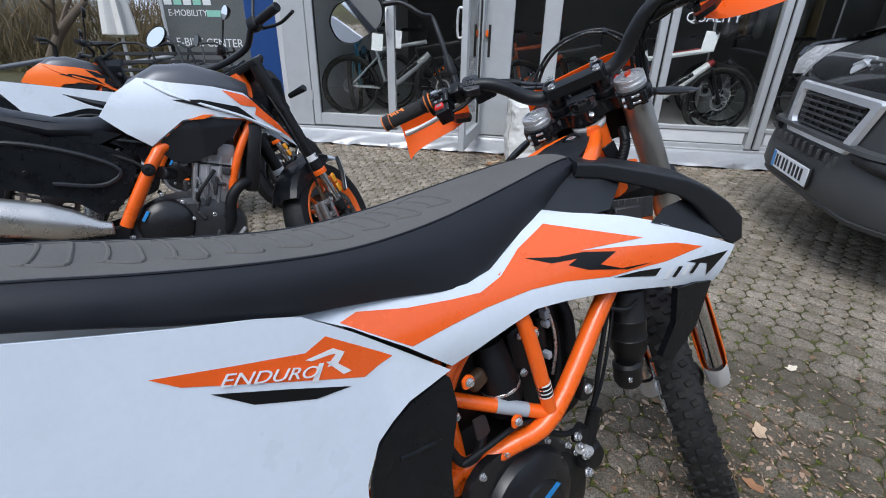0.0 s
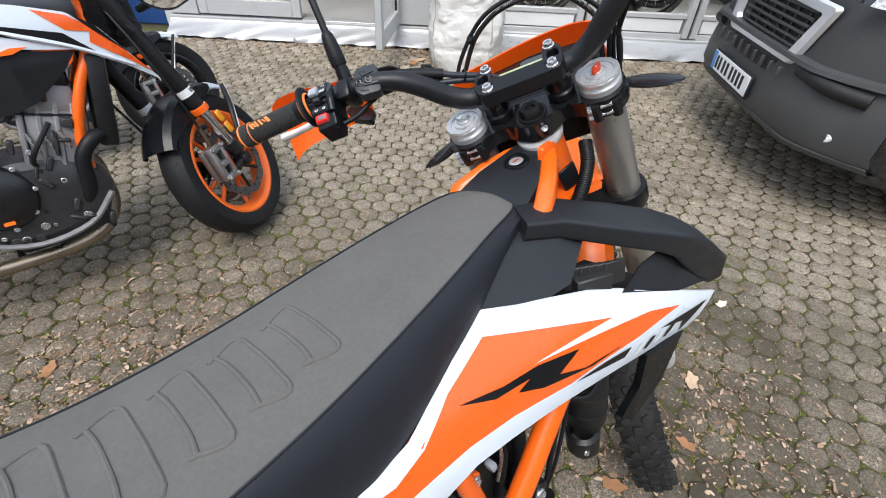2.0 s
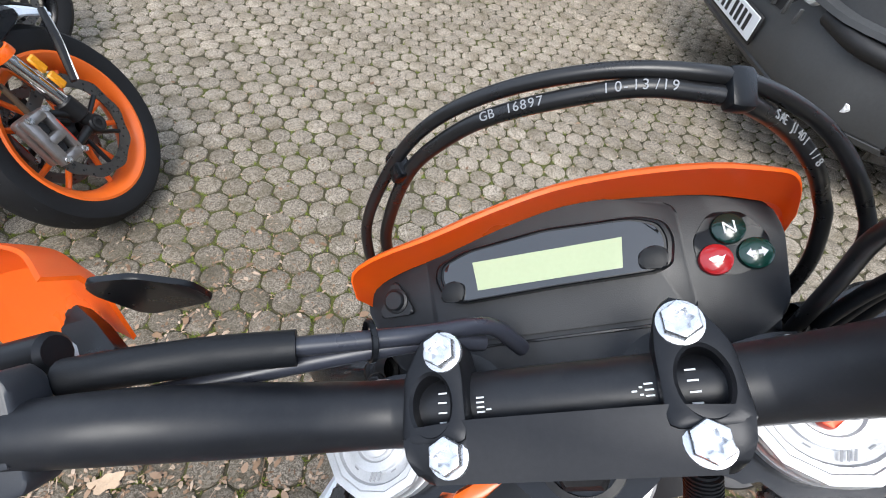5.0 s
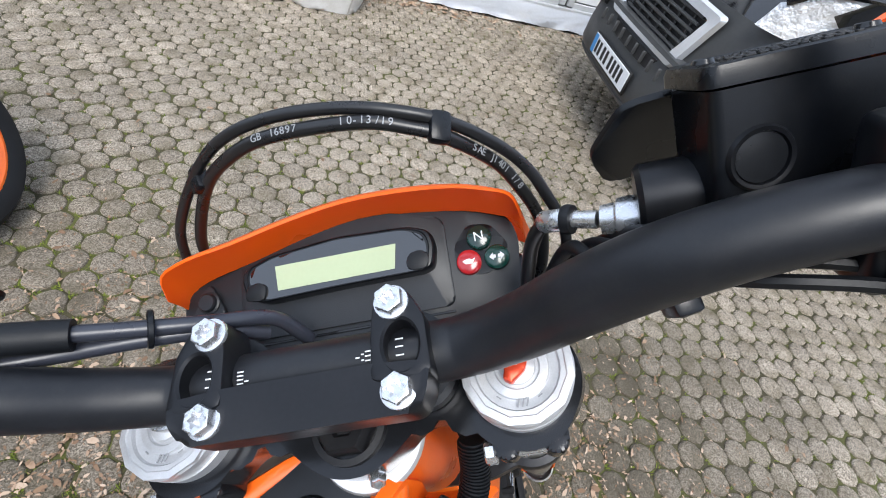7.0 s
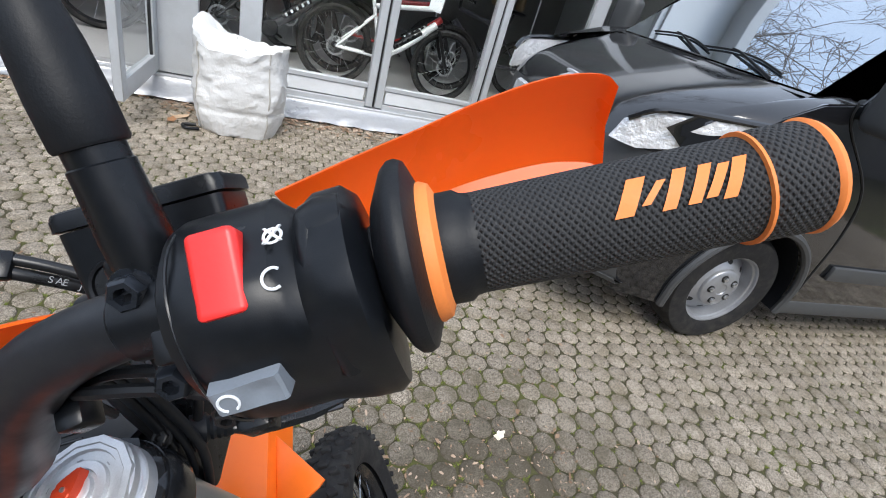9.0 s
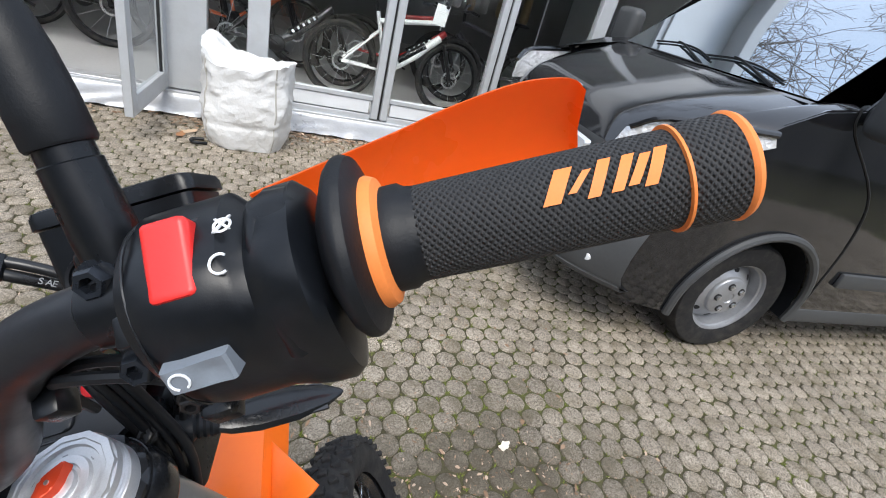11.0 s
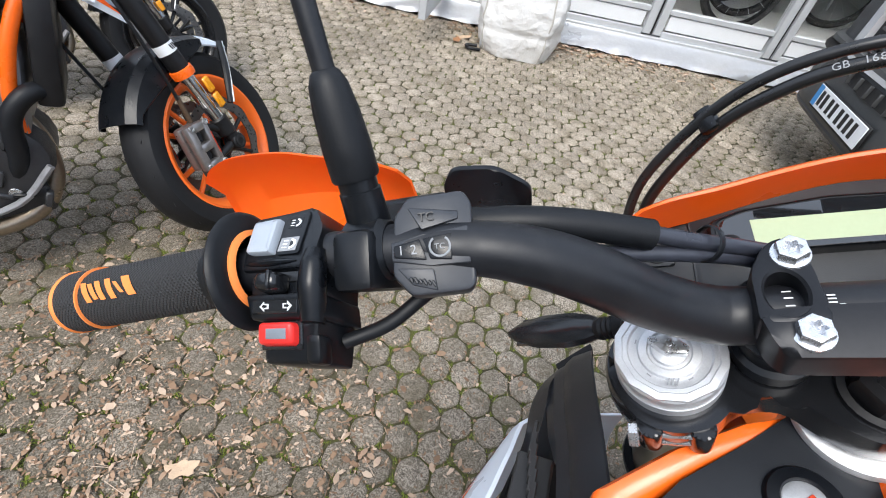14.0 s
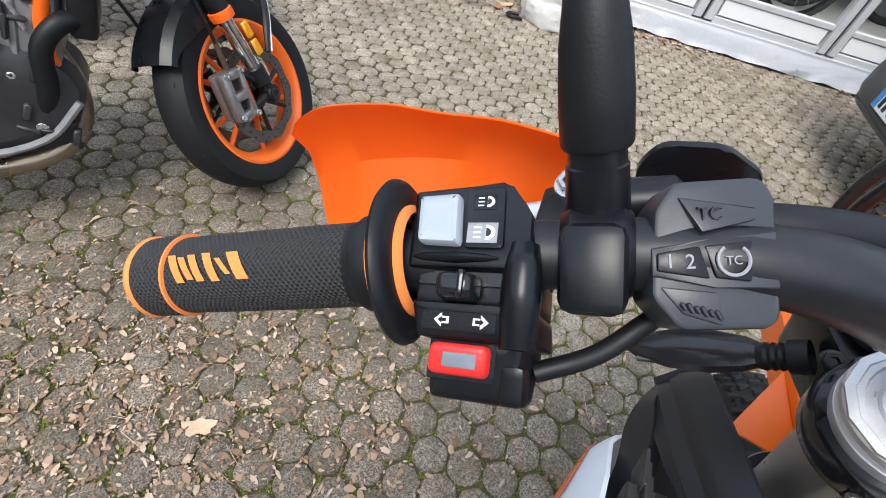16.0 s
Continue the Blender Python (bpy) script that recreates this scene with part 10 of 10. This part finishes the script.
words("banner_text", "E-MOBILITY", 0.125, M_print, sign, SG @ pose(-0.33, -0.014, 1.31, 90, 0, 0), "white lettering")
for k in range(6):
    part("banner_mark", rbox(0.13 if k < 5 else 0.3, 0.004, 0.16 if k < 5 else 0.09, 0.002, 1, pose(-0.63 + 0.16 * k if k < 5 else 0.13, -0.013, 1.50 if k < 5 else 1.31)), M_mint if k % 2 or k == 5 else M_print, sign, "", SG)
M_parasol = mat("white_parasol_cloth", (0.72, 0.71, 0.69), 0.8, var=0.08, scale=5, bump=0.4, bscale=40)
PS = pose(-4.42, 7.5, 0)
par = thing("folded_parasol", PS, "folded white parasol on a metal pole", "parasol")
part("parasol_cloth", loft([[(r * math.cos(a) * (1 + 0.22 * math.cos(7 * a)), r * math.sin(a) * (1 + 0.22 * math.cos(7 * a)), z) for a in [2 * math.pi * k / 42 for k in range(42)]] for z, r in ((0.98, 0.10), (1.02, 0.19), (1.25, 0.17), (1.7, 0.12), (2.3, 0.06), (2.5, 0.02))]), M_parasol, par, "", PS)
part("parasol_pole", rod((0, 0, 0), (0, 0, 2.6), 0.024), M_alu, par, "", PS)
part("parasol_base", rbox(0.5, 0.5, 0.06, 0.02, 2, pose(0, 0, 0.03)), M_engineblack, par, "", PS)
solo("blue_panel", rbox(0.46, 0.04, 1.7, 0.01, 1), mat("blue_board", (0.015, 0.06, 0.22), 0.45, var=0.1), "dark blue board leaning at the corner of the shop", "board", m=pose(-1.84, 5.92, 0.855, 0, 0, -11))
for k in range(3):
    RK = pose(-3.1 + 0.34 * k, 5.2 + 0.15 * k, 0, 0, 0, 10)
    solo("metal_chair", join(sweep([(-0.2, 0.2, 0), (-0.2, 0.22, 0.45), (-0.2, 0.28, 0.95), (0.2, 0.28, 0.95), (0.2, 0.22, 0.45), (0.2, 0.2, 0)], 0.012, 8, 3), sweep([(-0.2, -0.2, 0), (-0.2, -0.2, 0.45), (0.2, -0.2, 0.45), (0.2, -0.2, 0)], 0.012, 8, 2), rbox(0.42, 0.44, 0.02, 0.005, 1, pose(0, 0, 0.455)), *[rbox(0.40, 0.012, 0.035, 0.004, 1, pose(0, 0.262 + 0.01 * j, 0.66 + 0.08 * j, -8, 0, 0)) for j in range(4)]), M_engine, "metal garden chair with a slatted back", "chair", "garden chairs", m=RK)
M_cont = mat("grey_corrugated_steel", (0.33, 0.345, 0.36), 0.5, metal=0.3, var=0.1, scale=2)
prof = []
for k in range(81):
    x = -2.5 + 5.0 * k / 80
    prof.append((x, 0.03 * (1 if (k // 2) % 2 else -1)))
solo("container_wall", loft([[(x, y, z) for x, y in prof] for z in (0.0, 2.6)], closed=False), M_cont, "grey corrugated steel container side", "container", m=pose(-11.6, 12.5, 0, 0, 0, 20))
M_bark = mat("grey_brown_bark", (0.13, 0.10, 0.075), 0.9, var=0.3, scale=12, bump=0.6, bscale=60)


def bare_tree(x, y, height, seed, label, spread=1.0, levels=5, lean=(0, 0), twig=0.0, more=0):
    """A leafless tree: tapered trunk, forking limbs, twigs."""
    rnd = random.Random(seed)
    TM = pose(x, y, 0)
    t = thing("bare_tree", TM, label, "tree", "bare trees")
    trunk, limbs = [], []

    def grow(p, d, ln, r, lv):
        pts, q = [tuple(p)], Vector(p)
        dd = d.copy()
        n = 4
        for i in range(n):
            dd = (dd + Vector((rnd.gauss(0, 0.16), rnd.gauss(0, 0.16), rnd.gauss(0.04, 0.10)))).normalized()
            q = q + dd * ln / n
            pts.append(tuple(q))
        bm = sweep(pts, [max(r * (1 - 0.45 * i / n), twig) for i in range(n + 1)], 10 if lv == 0 else (6 if lv < 3 else 3), 2 if lv < 3 else 1, lv < 1)
        (trunk if lv == 0 else limbs).append(bm)
        if lv >= levels:
            return
        for k in range(rnd.randrange(2, 4) + (1 if lv >= 2 else 0) + more):
            at = rnd.uniform(0.45, 1.0) if k else 1.0
            i = min(int(at * n), n)
            side = Vector((rnd.gauss(0, 1), rnd.gauss(0, 1), rnd.gauss(0.1, 0.5))).normalized()
            grow(pts[i], (dd * 0.75 + side * 0.75 * spread).normalized(), ln * rnd.uniform(0.55, 0.78), r * (1 - 0.45 * i / n) * rnd.uniform(0.5, 0.72), lv + 1)

    grow((0, 0, -0.05), Vector((lean[0], lean[1], 1)).normalized(), height * 0.30, height * 0.019, 0)
    part("trunk", join(*trunk), M_bark, t, "grey bark trunk", TM)
    big = limbs[0]
    vs, fs = [], []
    for b in limbs:
        o = len(vs)
        b.verts.ensure_lookup_table()
        b.verts.index_update()
        vs += [tuple(v.co) for v in b.verts]
        fs += [tuple(o + v.index for v in f.verts) for f in b.faces]
        b.free()
    me = bpy.data.meshes.new("branches")
    me.from_pydata(vs, [], fs)
    me.materials.append(M_bark)
    ob = new("branches", me)
    ob.parent = t
    ob.matrix_parent_inverse = TM.inverted()
    ob.matrix_basis = TM
    tagged(ob, "leafless crown of fine branches", kind="stuff")


bare_tree(-8.4, 11.0, 6.5, 3, "bare leaning tree in the yard", 1.2, 5, (0.35, 0))
bare_tree(-6.0, 15.0, 8.0, 8, "bare tree behind the hedge", 1.0)
bare_tree(1.8, 12.8, 15.0, 5, "tall bare tree behind the shop", 1.0, 6)
bare_tree(5.2, 11.6, 24.0, 12, "tall bare tree behind the shop", 1.15, 6, twig=0.011, more=1)
hv, hf = [], []
rnd = random.Random(9)
for k in range(5200):
    x, y = rnd.uniform(-11.5, -3.8), rnd.uniform(11.8, 13.6)
    z0 = rnd.uniform(0, 1.4)
    d = Vector((rnd.gauss(0, 0.35), rnd.gauss(0, 0.35), rnd.uniform(0.3, 1.0))).normalized() * rnd.uniform(0.35, 0.9)
    w = rnd.uniform(0.006, 0.016)
    o = len(hv)
    hv += [(x - w, y, z0), (x + w, y, z0), (x + d.x, y + d.y, z0 + d.z), (x, y + w * 2, z0)]
    hf += [(o, o + 1, o + 2), (o + 1, o + 3, o + 2), (o + 3, o, o + 2)]
hm_ = bpy.data.meshes.new("hedge")
hm_.from_pydata(hv, [], hf)
hm_.materials.append(mat("brown_twigs", (0.15, 0.115, 0.06), 0.9, var=0.4, scale=3))
tagged(new("hedge", hm_), "leafless brown hedge of thin twigs", "hedge", kind="stuff")
solo("hedge_bank", loft([[(-13, y, z) for y, z in ((12.2, -0.05), (12.6, 0.5), (13.4, 0.6), (14.2, -0.05))], [(-3.5, y, z) for y, z in ((12.2, -0.05), (12.6, 0.5), (13.4, 0.6), (14.2, -0.05))]], closed=False), M_ground, "earth bank below the hedge", "bank", kind="structure")

# ---- the nearest paving stones, one by one ----
stone_data = []
for s in range(8):
    vs, fs = stone_mesh(16, 40 + s)
    me = bpy.data.meshes.new("paving_stone")
    me.from_pydata(vs, [], fs)
    me.materials.append(M_stone)
    for q in me.polygons:
        q.use_smooth = True
    me.set_sharp_from_angle(angle=radians(50))
    stone_data.append(me)
rnd = random.Random(77)
for p in near:
    ob = new("paving_stone", stone_data[rnd.randrange(8)])
    ob.parent = ground
    ob.matrix_basis = pose(p.x + rnd.gauss(0, 0.0018), p.y + rnd.gauss(0, 0.0018), rnd.gauss(0, 0.0016), rnd.gauss(0, 1.1), rnd.gauss(0, 1.1), rnd.randrange(6) * 60)
